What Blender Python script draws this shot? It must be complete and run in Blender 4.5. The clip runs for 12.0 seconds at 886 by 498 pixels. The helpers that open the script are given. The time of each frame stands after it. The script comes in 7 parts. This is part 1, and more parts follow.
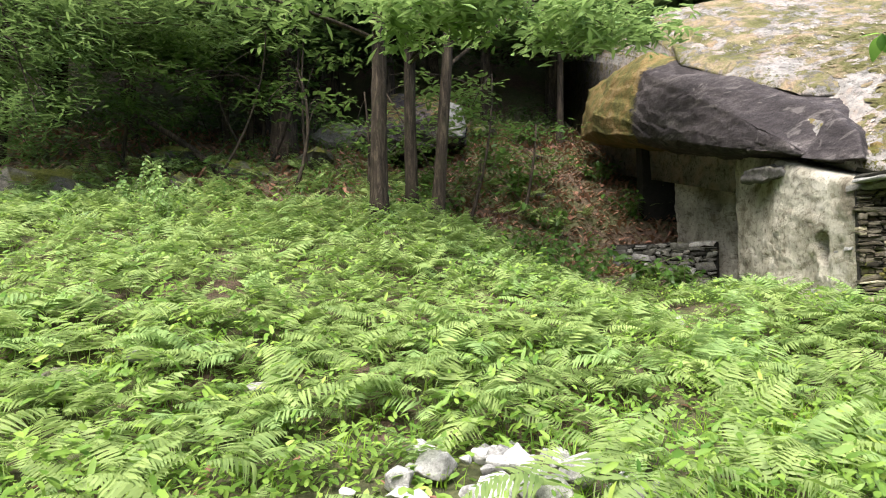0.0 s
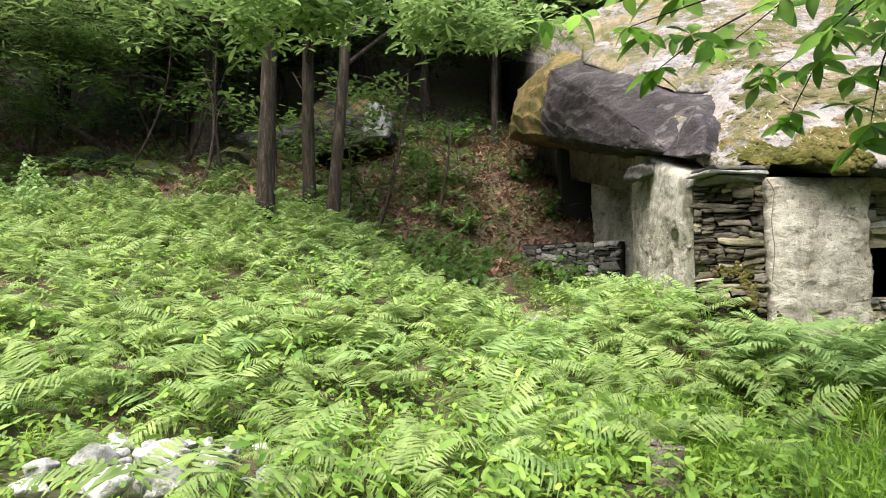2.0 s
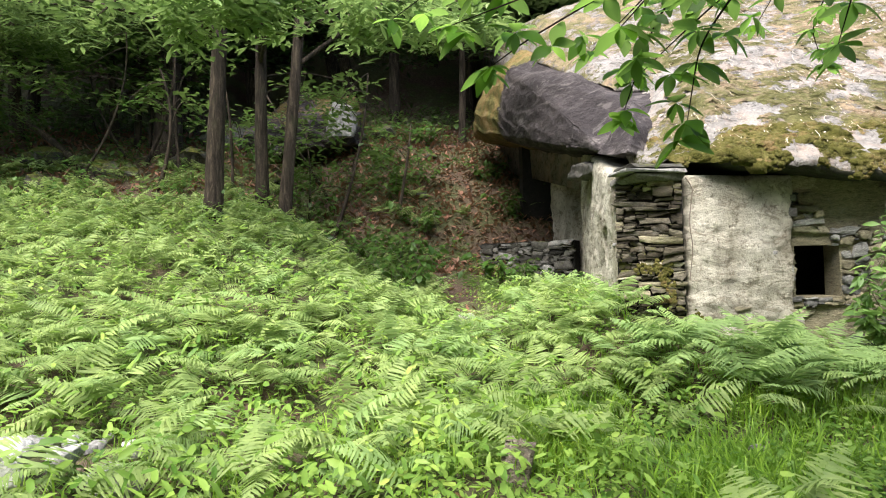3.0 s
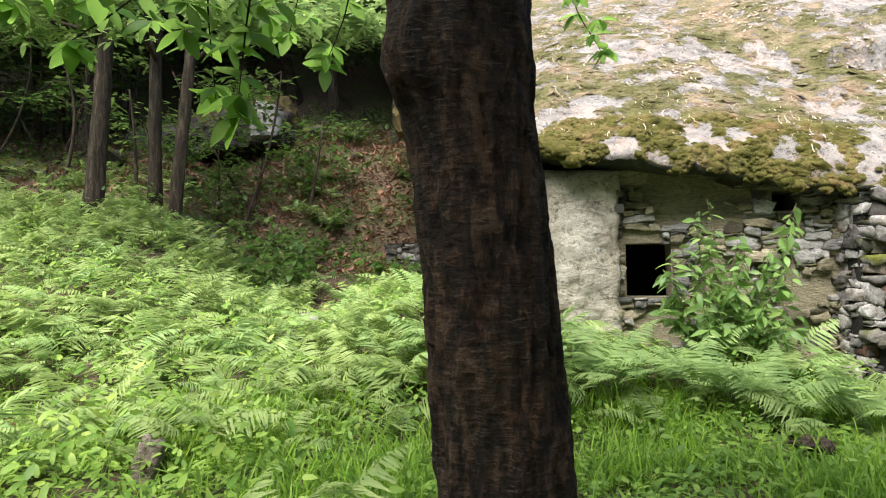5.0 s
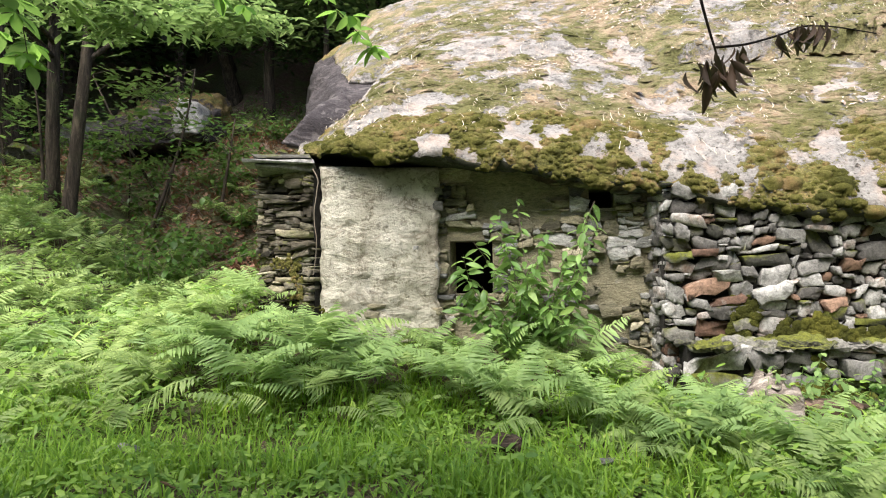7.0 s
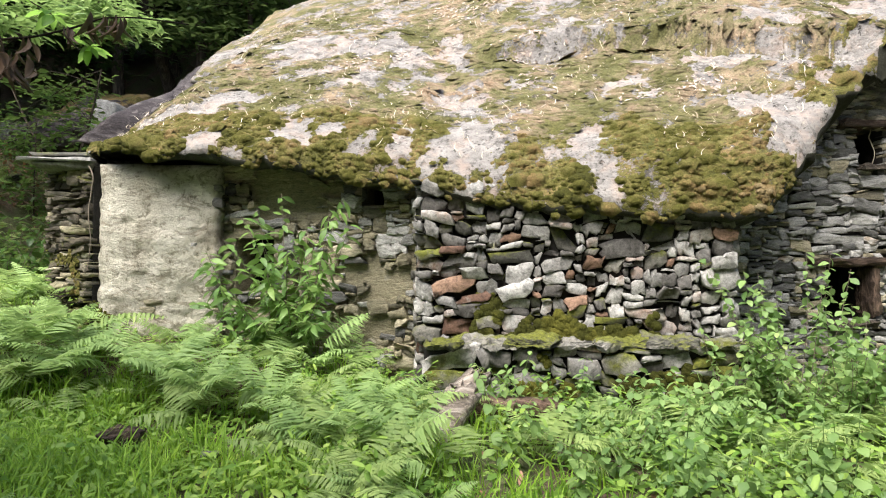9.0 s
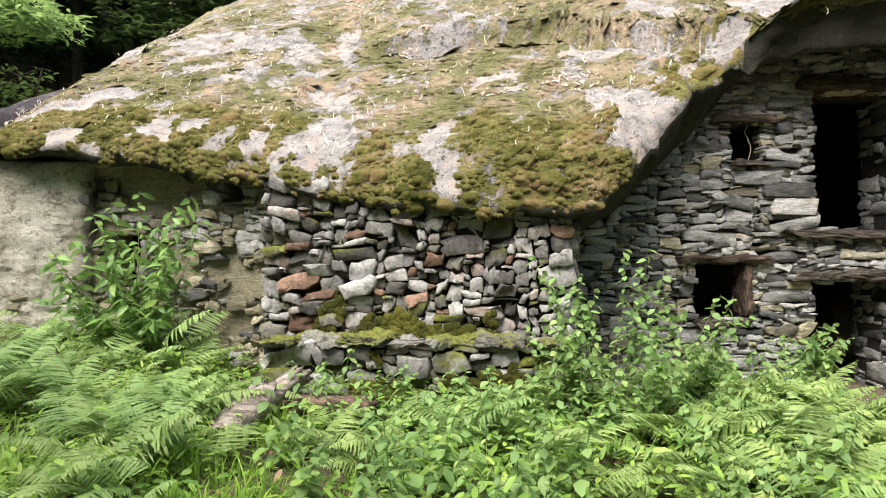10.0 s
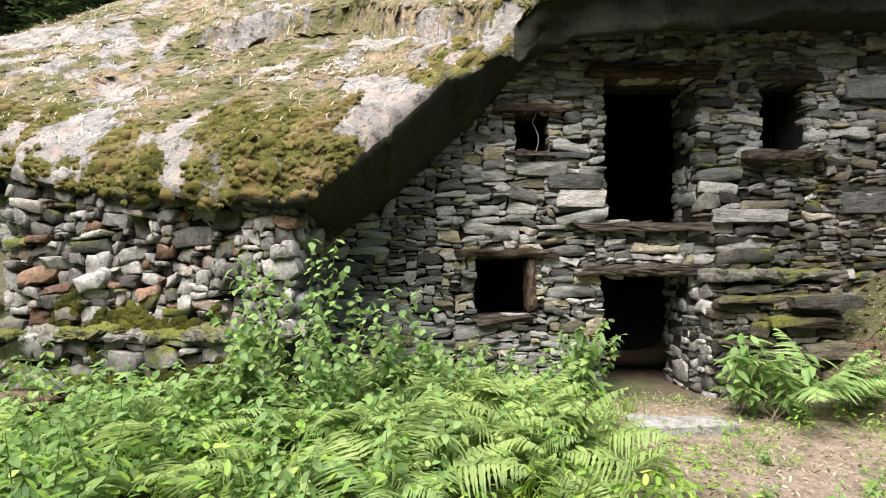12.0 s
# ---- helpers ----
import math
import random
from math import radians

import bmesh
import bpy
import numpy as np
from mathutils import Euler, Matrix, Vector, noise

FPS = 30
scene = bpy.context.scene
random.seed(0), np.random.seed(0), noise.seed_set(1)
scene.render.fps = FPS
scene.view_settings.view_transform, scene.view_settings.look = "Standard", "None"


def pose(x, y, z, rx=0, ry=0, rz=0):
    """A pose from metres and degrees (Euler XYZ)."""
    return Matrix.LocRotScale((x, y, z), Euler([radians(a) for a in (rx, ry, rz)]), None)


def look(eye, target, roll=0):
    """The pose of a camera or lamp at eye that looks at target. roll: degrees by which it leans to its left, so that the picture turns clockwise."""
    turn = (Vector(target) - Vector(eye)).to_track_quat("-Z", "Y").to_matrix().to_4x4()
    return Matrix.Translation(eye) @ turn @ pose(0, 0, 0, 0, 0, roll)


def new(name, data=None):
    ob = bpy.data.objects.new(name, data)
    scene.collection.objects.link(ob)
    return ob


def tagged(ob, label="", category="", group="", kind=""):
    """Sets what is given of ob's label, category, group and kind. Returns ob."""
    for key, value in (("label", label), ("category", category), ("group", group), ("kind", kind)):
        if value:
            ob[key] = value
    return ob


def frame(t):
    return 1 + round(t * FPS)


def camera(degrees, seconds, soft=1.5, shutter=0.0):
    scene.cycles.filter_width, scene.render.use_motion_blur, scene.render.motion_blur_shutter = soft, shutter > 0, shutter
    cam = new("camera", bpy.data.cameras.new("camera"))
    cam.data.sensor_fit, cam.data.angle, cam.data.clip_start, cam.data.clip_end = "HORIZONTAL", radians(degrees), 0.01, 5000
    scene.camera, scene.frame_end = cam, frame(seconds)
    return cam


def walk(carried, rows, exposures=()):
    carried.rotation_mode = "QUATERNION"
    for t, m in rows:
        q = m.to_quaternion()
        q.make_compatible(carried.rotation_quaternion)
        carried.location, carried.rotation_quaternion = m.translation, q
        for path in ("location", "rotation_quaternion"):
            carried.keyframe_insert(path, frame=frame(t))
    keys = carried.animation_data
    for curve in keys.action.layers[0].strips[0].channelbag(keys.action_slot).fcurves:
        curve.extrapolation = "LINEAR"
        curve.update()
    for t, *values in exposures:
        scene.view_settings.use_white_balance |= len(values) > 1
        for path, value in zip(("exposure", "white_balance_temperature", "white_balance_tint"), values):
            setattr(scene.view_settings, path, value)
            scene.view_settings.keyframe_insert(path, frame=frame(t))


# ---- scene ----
cam = camera(74.0, 12.0, soft=1.1)
PATH = [
    (0, (-1.839, 0.253, 1.869), (-1.448, 2.214, 1.915), -1.3),
    (0.5, (-1.318, 0.167, 1.84), (-0.936, 2.129, 1.89), -1.3),
    (1, (-0.803, 0.068, 1.836), (-0.428, 2.032, 1.885), -1.3),
    (1.5, (-0.281, -0.022, 1.803), (0.087, 1.943, 1.854), -1.4),
    (2, (0.258, -0.095, 1.749), (0.614, 1.872, 1.807), -1.2),
    (2.5, (0.679, -0.223, 1.736), (1.038, 1.743, 1.791), -1.4),
    (4.5, (2.872, -0.345, 1.603), (3.182, 1.629, 1.678), -0.8),
    (5, (3.424, -0.442, 1.58), (3.726, 1.533, 1.655), -0.9),
    (5.5, (4.0, -0.51, 1.552), (4.289, 1.467, 1.632), -0.9),
    (6, (4.52, -0.572, 1.555), (4.806, 1.406, 1.63), -0.9),
    (6.5, (4.98, -0.67, 1.572), (5.266, 1.308, 1.639), -1.0),
    (7, (5.484, -0.745, 1.547), (5.765, 1.234, 1.614), -0.8),
    (9, (8.145, -1.095, 1.474), (8.361, 0.892, 1.545), -0.5),
    (9.5, (8.908, -1.165, 1.466), (9.113, 0.823, 1.535), -0.5),
    (10, (9.737, -1.201, 1.455), (9.922, 0.789, 1.518), -0.4),
    (10.5, (10.494, -1.199, 1.423), (10.673, 0.792, 1.493), -0.5),
    (11, (11.098, -1.204, 1.403), (11.27, 0.787, 1.475), -0.4),
    (11.5, (11.745, -1.218, 1.402), (11.908, 0.774, 1.475), -0.4),
    (12, (12.272, -1.236, 1.339), (12.426, 0.757, 1.413), -0.4),
]
walk(cam, [(t, look(eye, target, roll)) for t, eye, target, roll in PATH])

# ---- light ----
world = bpy.data.worlds.new("world")
scene.world = world
world.use_nodes = True
wn = world.node_tree.nodes
sky = wn.new("ShaderNodeTexSky")
sky.sky_type, sky.sun_disc = "NISHITA", False
SUN_EL, SUN_AZ = radians(60), radians(216)
sky.sun_elevation, sky.sun_rotation = SUN_EL, SUN_AZ
sky.air_density, sky.dust_density, sky.ozone_density = 1.0, 3.0, 0.6
world.node_tree.links.new(sky.outputs[0], wn["Background"].inputs[0])
wn["Background"].inputs[1].default_value = 0.13
sun_data = bpy.data.lights.new("sun", "SUN")
sun_data.energy, sun_data.angle, sun_data.color = 3.2, radians(50), (1.0, 0.96, 0.88)
sun = new("sun", sun_data)
sun.matrix_world = look((0, 0, 0), (-math.sin(SUN_AZ) * math.cos(SUN_EL), -math.cos(SUN_AZ) * math.cos(SUN_EL), -math.sin(SUN_EL)))
scene.view_settings.exposure = 1.72

# ---- small tools ----
RNG = np.random.default_rng(7)


def mesh_np(name, verts, faces, mat=None, smooth=False, mat2=None, slots=None):
    """A mesh from arrays: verts (N,3); faces (M,3) or (M,4), or a list of both kinds."""
    me = bpy.data.meshes.new(name)
    groups = [np.asarray(f, np.int32) for f in (faces if isinstance(faces, list) else [faces]) if len(f)]
    me.vertices.add(len(verts))
    me.vertices.foreach_set("co", np.asarray(verts, np.float32).ravel())
    loops = np.concatenate([g.ravel() for g in groups])
    totals = np.concatenate([np.full(len(g), g.shape[1], np.int32) for g in groups])
    me.loops.add(len(loops))
    me.loops.foreach_set("vertex_index", loops)
    me.polygons.add(len(totals))
    starts = np.zeros(len(totals), np.int32)
    starts[1:] = np.cumsum(totals)[:-1]
    me.polygons.foreach_set("loop_start", starts)
    me.polygons.foreach_set("loop_total", totals)
    if smooth:
        me.polygons.foreach_set("use_smooth", np.ones(len(totals), bool))
    for m in (mat, mat2):
        if m:
            me.materials.append(m)
    if slots is not None:
        me.polygons.foreach_set("material_index", np.asarray(slots, np.int32))
    me.update(calc_edges=True)
    me.validate()
    return me


def put(name, me, parent=None, label="", category="", group="", kind=""):
    ob = new(name, me)
    if parent:
        ob.parent = parent
    return tagged(ob, label, category, group, kind)


def part(name, bm, material, parent, label="", smooth=False):
    me = bpy.data.meshes.new(name)
    bm.to_mesh(me)
    bm.free()
    if material:
        me.materials.append(material)
    if smooth:
        for p in me.polygons:
            p.use_smooth = True
    return put(name, me, parent, label)


def empty(name, at, label="", category="", group="", kind=""):
    ob = new(name)
    ob.location = at
    ob.empty_display_size = 0.1
    return tagged(ob, label, category, group, kind)


def sstep(a, b, v):
    t = np.clip((v - a) / (b - a), 0, 1)
    return t * t * (3 - 2 * t)


def fbm(p, octaves=4):
    """Noise of an array of points (N,3), about -1 to 1."""
    out = np.zeros(len(p))
    amp, f = 0.5, 1.0
    for _ in range(octaves):
        out += amp * np.array([noise.noise(Vector(q)) for q in p * f])
        amp, f = amp * 0.5, f * 2.03
    return out


def cheap(x, y, s=0.0):
    """Quick smooth variation for fields, about -1 to 1."""
    return (np.sin(1.3 * x + 0.7 * y + s) + np.sin(-0.9 * x + 1.7 * y + 2.1 + s * 1.7) + np.sin(2.3 * x - 1.9 * y + 4.0 + s * 0.6) + np.sin(0.5 * x + 3.1 * y + 1.2 - s)) / 4


def ground_z(x, y):
    """Height of the forest floor."""
    x, y = np.asarray(x, float), np.asarray(y, float)
    front = 0.34 - 0.033 * np.clip(x, -8, 16) + 0.035 * np.clip(y, -6, 6)
    west = 1 - sstep(4.6, 6.4, x)
    gully = 0.135 * np.clip(y - 5, 0, 7.5)
    bank = (0.365 * np.clip(y - 4.6, 0, 6.4)) * (1 - sstep(0.3, 3.3, x + 0.25 * (y - 8))) * 0.95
    hill = 0.86 * np.clip(y - 11.4, 0, 3.6) * sstep(11.0, 12.6, y) + 0.6 * np.clip(y - 15.0, 0, 60)
    west_hill = np.maximum(west, (1 - sstep(7.0, 10.0, x)) * sstep(10.5, 12.5, y))
    z = front + west_hill * np.maximum(gully, bank) + hill * (0.62 + 0.38 * sstep(-2.0, 2.5, x)) * (1 - 0.4 * sstep(7.0, 10.0, x))
    z = z + 0.45 * np.clip(y - 17.5, 0, 60)
    z = z + 0.3 * sstep(1.0, 2.6, x) * sstep(9.3, 11.4, y) * (1 - sstep(8, 10, x))
    z = z + 0.55 * sstep(6.4, 3.5, x) * sstep(4.0, 6.0, y) * sstep(1.5, 4.5, x) * (1 - sstep(7.5, 10, y)) * 0.5
    z = z + 0.3 * sstep(2.8, 4.2, x) * (1 - sstep(7.6, 8.6, x)) * sstep(3.7, 4.9, y) * (1 - sstep(7.0, 9.0, y))
    east = sstep(16.3, 17.9, x) * sstep(2.6, 4.7, y)
    z = z + east * 1.4
    rough = sstep(0.0, 3.0, np.abs(y + 0.6))
    return z + 0.05 * rough * cheap(x * 1.2, y * 1.2) + 0.025 * cheap(x * 4.1, y * 3.7, 2.0)


# ---- materials ----
def nodes_of(name):
    m = bpy.data.materials.new(name)
    m.use_nodes = True
    nt = m.node_tree
    return m, nt, nt.nodes["Principled BSDF"], nt.nodes["Material Output"]


def ramp(nt, stops, fac, interp="LINEAR"):
    r = nt.nodes.new("ShaderNodeValToRGB")
    r.color_ramp.interpolation = interp
    el = r.color_ramp.elements
    while len(el) < len(stops):
        el.new(0.5)
    for e, (pos, col) in zip(el, stops):
        e.position, e.color = pos, (*col, 1) if len(col) == 3 else col
    nt.links.new(fac, r.inputs[0])
    return r.outputs[0]


def world_noise(nt, scale, detail=6, rough=0.6, stretch=None, dist=0.0):
    g = nt.nodes.new("ShaderNodeNewGeometry").outputs["Position"]
    if stretch:
        mp = nt.nodes.new("ShaderNodeMapping")
        mp.inputs["Scale"].default_value = stretch
        nt.links.new(g, mp.inputs[0])
        g = mp.outputs[0]
    n = nt.nodes.new("ShaderNodeTexNoise")
    n.inputs["Scale"].default_value, n.inputs["Detail"].default_value = scale, detail
    n.inputs["Roughness"].default_value, n.inputs["Distortion"].default_value = rough, dist
    nt.links.new(g, n.inputs["Vector"])
    return n.outputs["Fac"]


def mix(nt, a, b, fac, mode="MIX"):
    m = nt.nodes.new("ShaderNodeMix")
    m.data_type, m.blend_type = "RGBA", mode
    for sock, v in ((m.inputs[6], a), (m.inputs[7], b), (m.inputs[0], fac)):
        if hasattr(v, "links"):
            nt.links.new(v, sock)
        else:
            sock.default_value = (*v, 1) if isinstance(v, tuple) and len(v) == 3 else v
    return m.outputs[2]


def math_node(nt, op, a, b=0.0, clamp=False):
    m = nt.nodes.new("ShaderNodeMath")
    m.operation, m.use_clamp = op, clamp
    for sock, v in ((m.inputs[0], a), (m.inputs[1], b)):
        if hasattr(v, "links"):
            nt.links.new(v, sock)
        else:
            sock.default_value = v
    return m.outputs[0]


def bump(nt, bsdf, height, strength=0.4, distance=0.02):
    b = nt.nodes.new("ShaderNodeBump")
    b.inputs["Strength"].default_value, b.inputs["Distance"].default_value = strength, distance
    nt.links.new(height, b.inputs["Height"])
    nt.links.new(b.outputs[0], bsdf.inputs["Normal"])


def leaf_material(name, dark, light, yellow=None, translucent=0.45, rough=0.5, island=0.55, patch=0.8, gloss=0.35):
    """Thin leaves: varied greens, some light passing through."""
    m, nt, bsdf, out = nodes_of(name)
    geo = nt.nodes.new("ShaderNodeNewGeometry")
    rnd = geo.outputs["Random Per Island"]
    big = world_noise(nt, patch, 3, 0.6)
    f = math_node(nt, "ADD", math_node(nt, "MULTIPLY", rnd, island), math_node(nt, "MULTIPLY", big, 1.15 - island))
    stops = [(0.2, dark), (0.8, light)]
    if yellow:
        stops.append((0.98, yellow))
    col = ramp(nt, stops, f)
    nt.links.new(col, bsdf.inputs["Base Color"])
    bsdf.inputs["Roughness"].default_value = rough
    bsdf.inputs["Specular IOR Level"].default_value = gloss
    tr = nt.nodes.new("ShaderNodeBsdfTranslucent")
    nt.links.new(mix(nt, col, (0.38, 0.5, 0.16), 0.3), tr.inputs[0])
    ms = nt.nodes.new("ShaderNodeMixShader")
    ms.inputs[0].default_value = translucent
    nt.links.new(bsdf.outputs[0], ms.inputs[1])
    nt.links.new(tr.outputs[0], ms.inputs[2])
    nt.links.new(ms.outputs[0], out.inputs[0])
    return m


M_FERN = leaf_material("fern_green", (0.085, 0.165, 0.05), (0.37, 0.47, 0.165), (0.62, 0.64, 0.29), 0.45, 0.5, 0.14, 3.2, 0.22)
M_FERN_BLUE = leaf_material("fern_bluegreen", (0.10, 0.19, 0.065), (0.36, 0.5, 0.18), None, 0.45, 0.5, 0.14, 3.2, 0.22)
M_HERB = leaf_material("herb_green", (0.066, 0.17, 0.022), (0.285, 0.43, 0.08), (0.53, 0.6, 0.15), 0.45)
M_GRASS = leaf_material("grass_green", (0.075, 0.19, 0.014), (0.28, 0.46, 0.04), (0.5, 0.58, 0.1), 0.5)
# two leaf greens of the wood, kept dark to carry some of its shade
M_LEAF = leaf_material("slope_shade_green", (0.022, 0.06, 0.01), (0.07, 0.155, 0.024), (0.16, 0.27, 0.045), 0.4, 0.42)
M_LEAF_DARK = leaf_material("woodland_shade_green", (0.016, 0.04, 0.011), (0.045, 0.095, 0.024), (0.09, 0.15, 0.035), 0.3)
M_DEADLEAF = leaf_material("dead_leaf", (0.14, 0.062, 0.04), (0.32, 0.16, 0.11), (0.46, 0.3, 0.23), 0.15, 0.7)
M_LITTER = leaf_material("dry_litter", (0.2, 0.16, 0.115), (0.35, 0.295, 0.225), (0.5, 0.44, 0.36), 0.1, 0.8)
M_BROWNLEAF = leaf_material("withered_leaf", (0.035, 0.02, 0.012), (0.09, 0.05, 0.03), None, 0.15, 0.7)


def stone_material(name, stops, per_object=True, moss=0.0, scale=6.0, rough=0.85, bumps=0.5, stretch=(1, 1, 3.0), lichen=0.4):
    m, nt, bsdf, out = nodes_of(name)
    if per_object:
        rnd = nt.nodes.new("ShaderNodeObjectInfo").outputs["Random"]
        isl = nt.nodes.new("ShaderNodeNewGeometry").outputs["Random Per Island"]
        rnd = math_node(nt, "FRACT", math_node(nt, "ADD", rnd, isl))
    else:
        rnd = nt.nodes.new("ShaderNodeNewGeometry").outputs["Random Per Island"]
    n1 = world_noise(nt, scale, 8, 0.65, stretch, 0.4)
    n2 = world_noise(nt, 11, 7, 0.72, (1, 1, 3.6) if stretch else None, 0.7)
    f = math_node(nt, "ADD", math_node(nt, "MULTIPLY", rnd, 0.74), math_node(nt, "MULTIPLY", n1, 0.38))
    col = ramp(nt, stops, f)
    speck = ramp(nt, [(0.34, (0.35, 0.35, 0.35)), (0.5, (0.95, 0.95, 0.95)), (0.66, (1.3, 1.3, 1.3))], n2)
    col = mix(nt, col, speck, 0.8, "MULTIPLY")
    n4 = world_noise(nt, 48, 5, 0.75, (1, 1, 2.0) if stretch else None)
    col = mix(nt, col, ramp(nt, [(0.36, (0.5, 0.5, 0.5)), (0.52, (1.0, 1.0, 1.0)), (0.68, (1.3, 1.3, 1.3))], n4), 0.7, "MULTIPLY")
    lich = ramp(nt, [(0.60, (0, 0, 0)), (0.68, (1, 1, 1))], world_noise(nt, 3.3, 8, 0.7, None, 0.6))
    col = mix(nt, col, (0.38, 0.375, 0.35), math_node(nt, "MULTIPLY", lich, lichen))
    if moss:
        up = nt.nodes.new("ShaderNodeNewGeometry").outputs["Normal"]
        sx = nt.nodes.new("ShaderNodeSeparateXYZ")
        nt.links.new(up, sx.inputs[0])
        mo = math_node(nt, "ADD", world_noise(nt, 1.7, 6, 0.65), math_node(nt, "MULTIPLY", sx.outputs[2], 0.16))
        mk = ramp(nt, [(0.72 - 0.2 * moss, (0, 0, 0)), (0.84 - 0.2 * moss, (1, 1, 1))], mo)
        mcol = ramp(nt, [(0.3, (0.035, 0.04, 0.008)), (0.7, (0.15, 0.16, 0.025))], world_noise(nt, 30, 4, 0.7))
        col = mix(nt, col, mcol, mk)
    nt.links.new(col, bsdf.inputs["Base Color"])
    bsdf.inputs["Roughness"].default_value = rough
    bsdf.inputs["Specular IOR Level"].default_value = 0.3
    bump(nt, bsdf, math_node(nt, "ADD", math_node(nt, "ADD", n1, math_node(nt, "MULTIPLY", n4, 0.3)), math_node(nt, "MULTIPLY", n2, 0.5)), min(1.0, bumps * 1.5), 0.035)
    return m


GREYS = [(0.18, (0.055, 0.055, 0.053)), (0.36, (0.15, 0.149, 0.144)), (0.58, (0.285, 0.282, 0.27)), (0.86, (0.46, 0.453, 0.437)), (0.97, (0.30, 0.24, 0.175))]
M_STONE = stone_material("schist_grey", GREYS, moss=0.14)
M_RUBBLE = stone_material("rubble_grey", [(0.18, (0.07, 0.065, 0.06)), (0.36, (0.155, 0.148, 0.14)), (0.58, (0.27, 0.263, 0.252)), (0.84, (0.42, 0.41, 0.395)), (0.97, (0.25, 0.17, 0.13))], moss=0.25, stretch=None)
M_STONE_OCHRE = stone_material("schist_ochre", [(0.15, (0.09, 0.083, 0.062)), (0.4, (0.21, 0.19, 0.13)), (0.7, (0.36, 0.32, 0.22)), (0.95, (0.46, 0.42, 0.32))], moss=0.35)
M_WHITE_STONE = stone_material("pale_stone", [(0.15, (0.18, 0.175, 0.168)), (0.4, (0.36, 0.355, 0.345)), (0.8, (0.54, 0.535, 0.52))], stretch=None)
M_PALE = stone_material("pale_slab", [(0.15, (0.12, 0.115, 0.108)), (0.5, (0.25, 0.245, 0.235)), (0.9, (0.38, 0.372, 0.36))], stretch=None)
# near-black for dark joints, and for the gloom behind the openings
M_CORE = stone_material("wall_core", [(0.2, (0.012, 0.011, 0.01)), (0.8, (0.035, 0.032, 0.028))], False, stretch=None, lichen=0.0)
# olive rock colour, darkened to carry shade under the slab
M_UNDER = stone_material("shade_dark_underside", [(0.3, (0.03, 0.03, 0.02)), (0.5, (0.075, 0.072, 0.05)), (0.65, (0.14, 0.134, 0.1)), (0.85, (0.24, 0.23, 0.2))], False, moss=0.5, scale=1.3, stretch=None, lichen=0.1)
M_OUTCROP = stone_material("mossy_outcrop", [(0.3, (0.04, 0.038, 0.032)), (0.55, (0.09, 0.085, 0.072)), (0.9, (0.2, 0.19, 0.17))], False, moss=1.0, scale=1.8, stretch=None)
# dark stone; at the bench its tone also stands in for shade
M_BENCH = stone_material("bench_stone", [(0.18, (0.02, 0.019, 0.016)), (0.5, (0.065, 0.062, 0.054)), (0.9, (0.19, 0.182, 0.165))], moss=0.55, stretch=None, lichen=0.2)
M_MOSSY = stone_material("mossy_stone", [(0.18, (0.03, 0.03, 0.025)), (0.5, (0.11, 0.105, 0.09)), (0.9, (0.26, 0.25, 0.22))], moss=1.1, stretch=None)
M_MORTAR = stone_material("earth_mortar", [(0.25, (0.15, 0.135, 0.09)), (0.5, (0.34, 0.305, 0.21)), (0.8, (0.48, 0.44, 0.33))], False, moss=0.2, scale=3.0, bumps=1.0)
M_PILLAR = stone_material("mossy_brown_stone", [(0.18, (0.022, 0.018, 0.013)), (0.5, (0.07, 0.058, 0.04)), (0.9, (0.17, 0.15, 0.115))], moss=0.75, lichen=0.2)
M_REDSTONE = stone_material("rust_stone", [(0.2, (0.12, 0.07, 0.05)), (0.8, (0.24, 0.15, 0.105))], stretch=None)


def plaster_material():
    m, nt, bsdf, out = nodes_of("old_plaster")
    a = world_noise(nt, 1.4, 8, 0.7, (1, 1, 0.6), 0.5)
    b = world_noise(nt, 14, 8, 0.75)
    col = ramp(nt, [(0.34, (0.2, 0.168, 0.122)), (0.44, (0.46, 0.42, 0.34)), (0.58, (0.68, 0.64, 0.55))], a)
    col = mix(nt, col, ramp(nt, [(0.36, (0.34, 0.31, 0.26)), (0.47, (1.05, 1.05, 1.05))], b), 0.8, "MULTIPLY")
    strata = ramp(nt, [(0.4, (0.34, 0.3, 0.25)), (0.47, (1.0, 1.0, 1.0))], world_noise(nt, 4.0, 9, 0.72, (0.8, 0.8, 1.8), 0.7))
    col = mix(nt, col, strata, 0.65, "MULTIPLY")
    green = ramp(nt, [(0.52, (0, 0, 0)), (0.66, (1, 1, 1))], world_noise(nt, 0.9, 6, 0.65, (1.3, 1.3, 0.7)))
    col = mix(nt, col, (0.12, 0.13, 0.06), math_node(nt, "MULTIPLY", green, 0.28))
    nt.links.new(col, bsdf.inputs["Base Color"])
    bsdf.inputs["Roughness"].default_value = 0.92
    c = world_noise(nt, 4.0, 9, 0.72, (0.8, 0.8, 1.3), 0.7)
    bump(nt, bsdf, math_node(nt, "ADD", math_node(nt, "MULTIPLY", b, 0.8), c), 1.0, 0.1)
    return m


M_PLASTER = plaster_material()


MOSS_TONES = [(0.36, (0.07, 0.07, 0.024)), (0.46, (0.12, 0.116, 0.048)), (0.53, (0.175, 0.15, 0.084)), (0.61, (0.27, 0.205, 0.14)), (0.76, (0.18, 0.11, 0.066))]

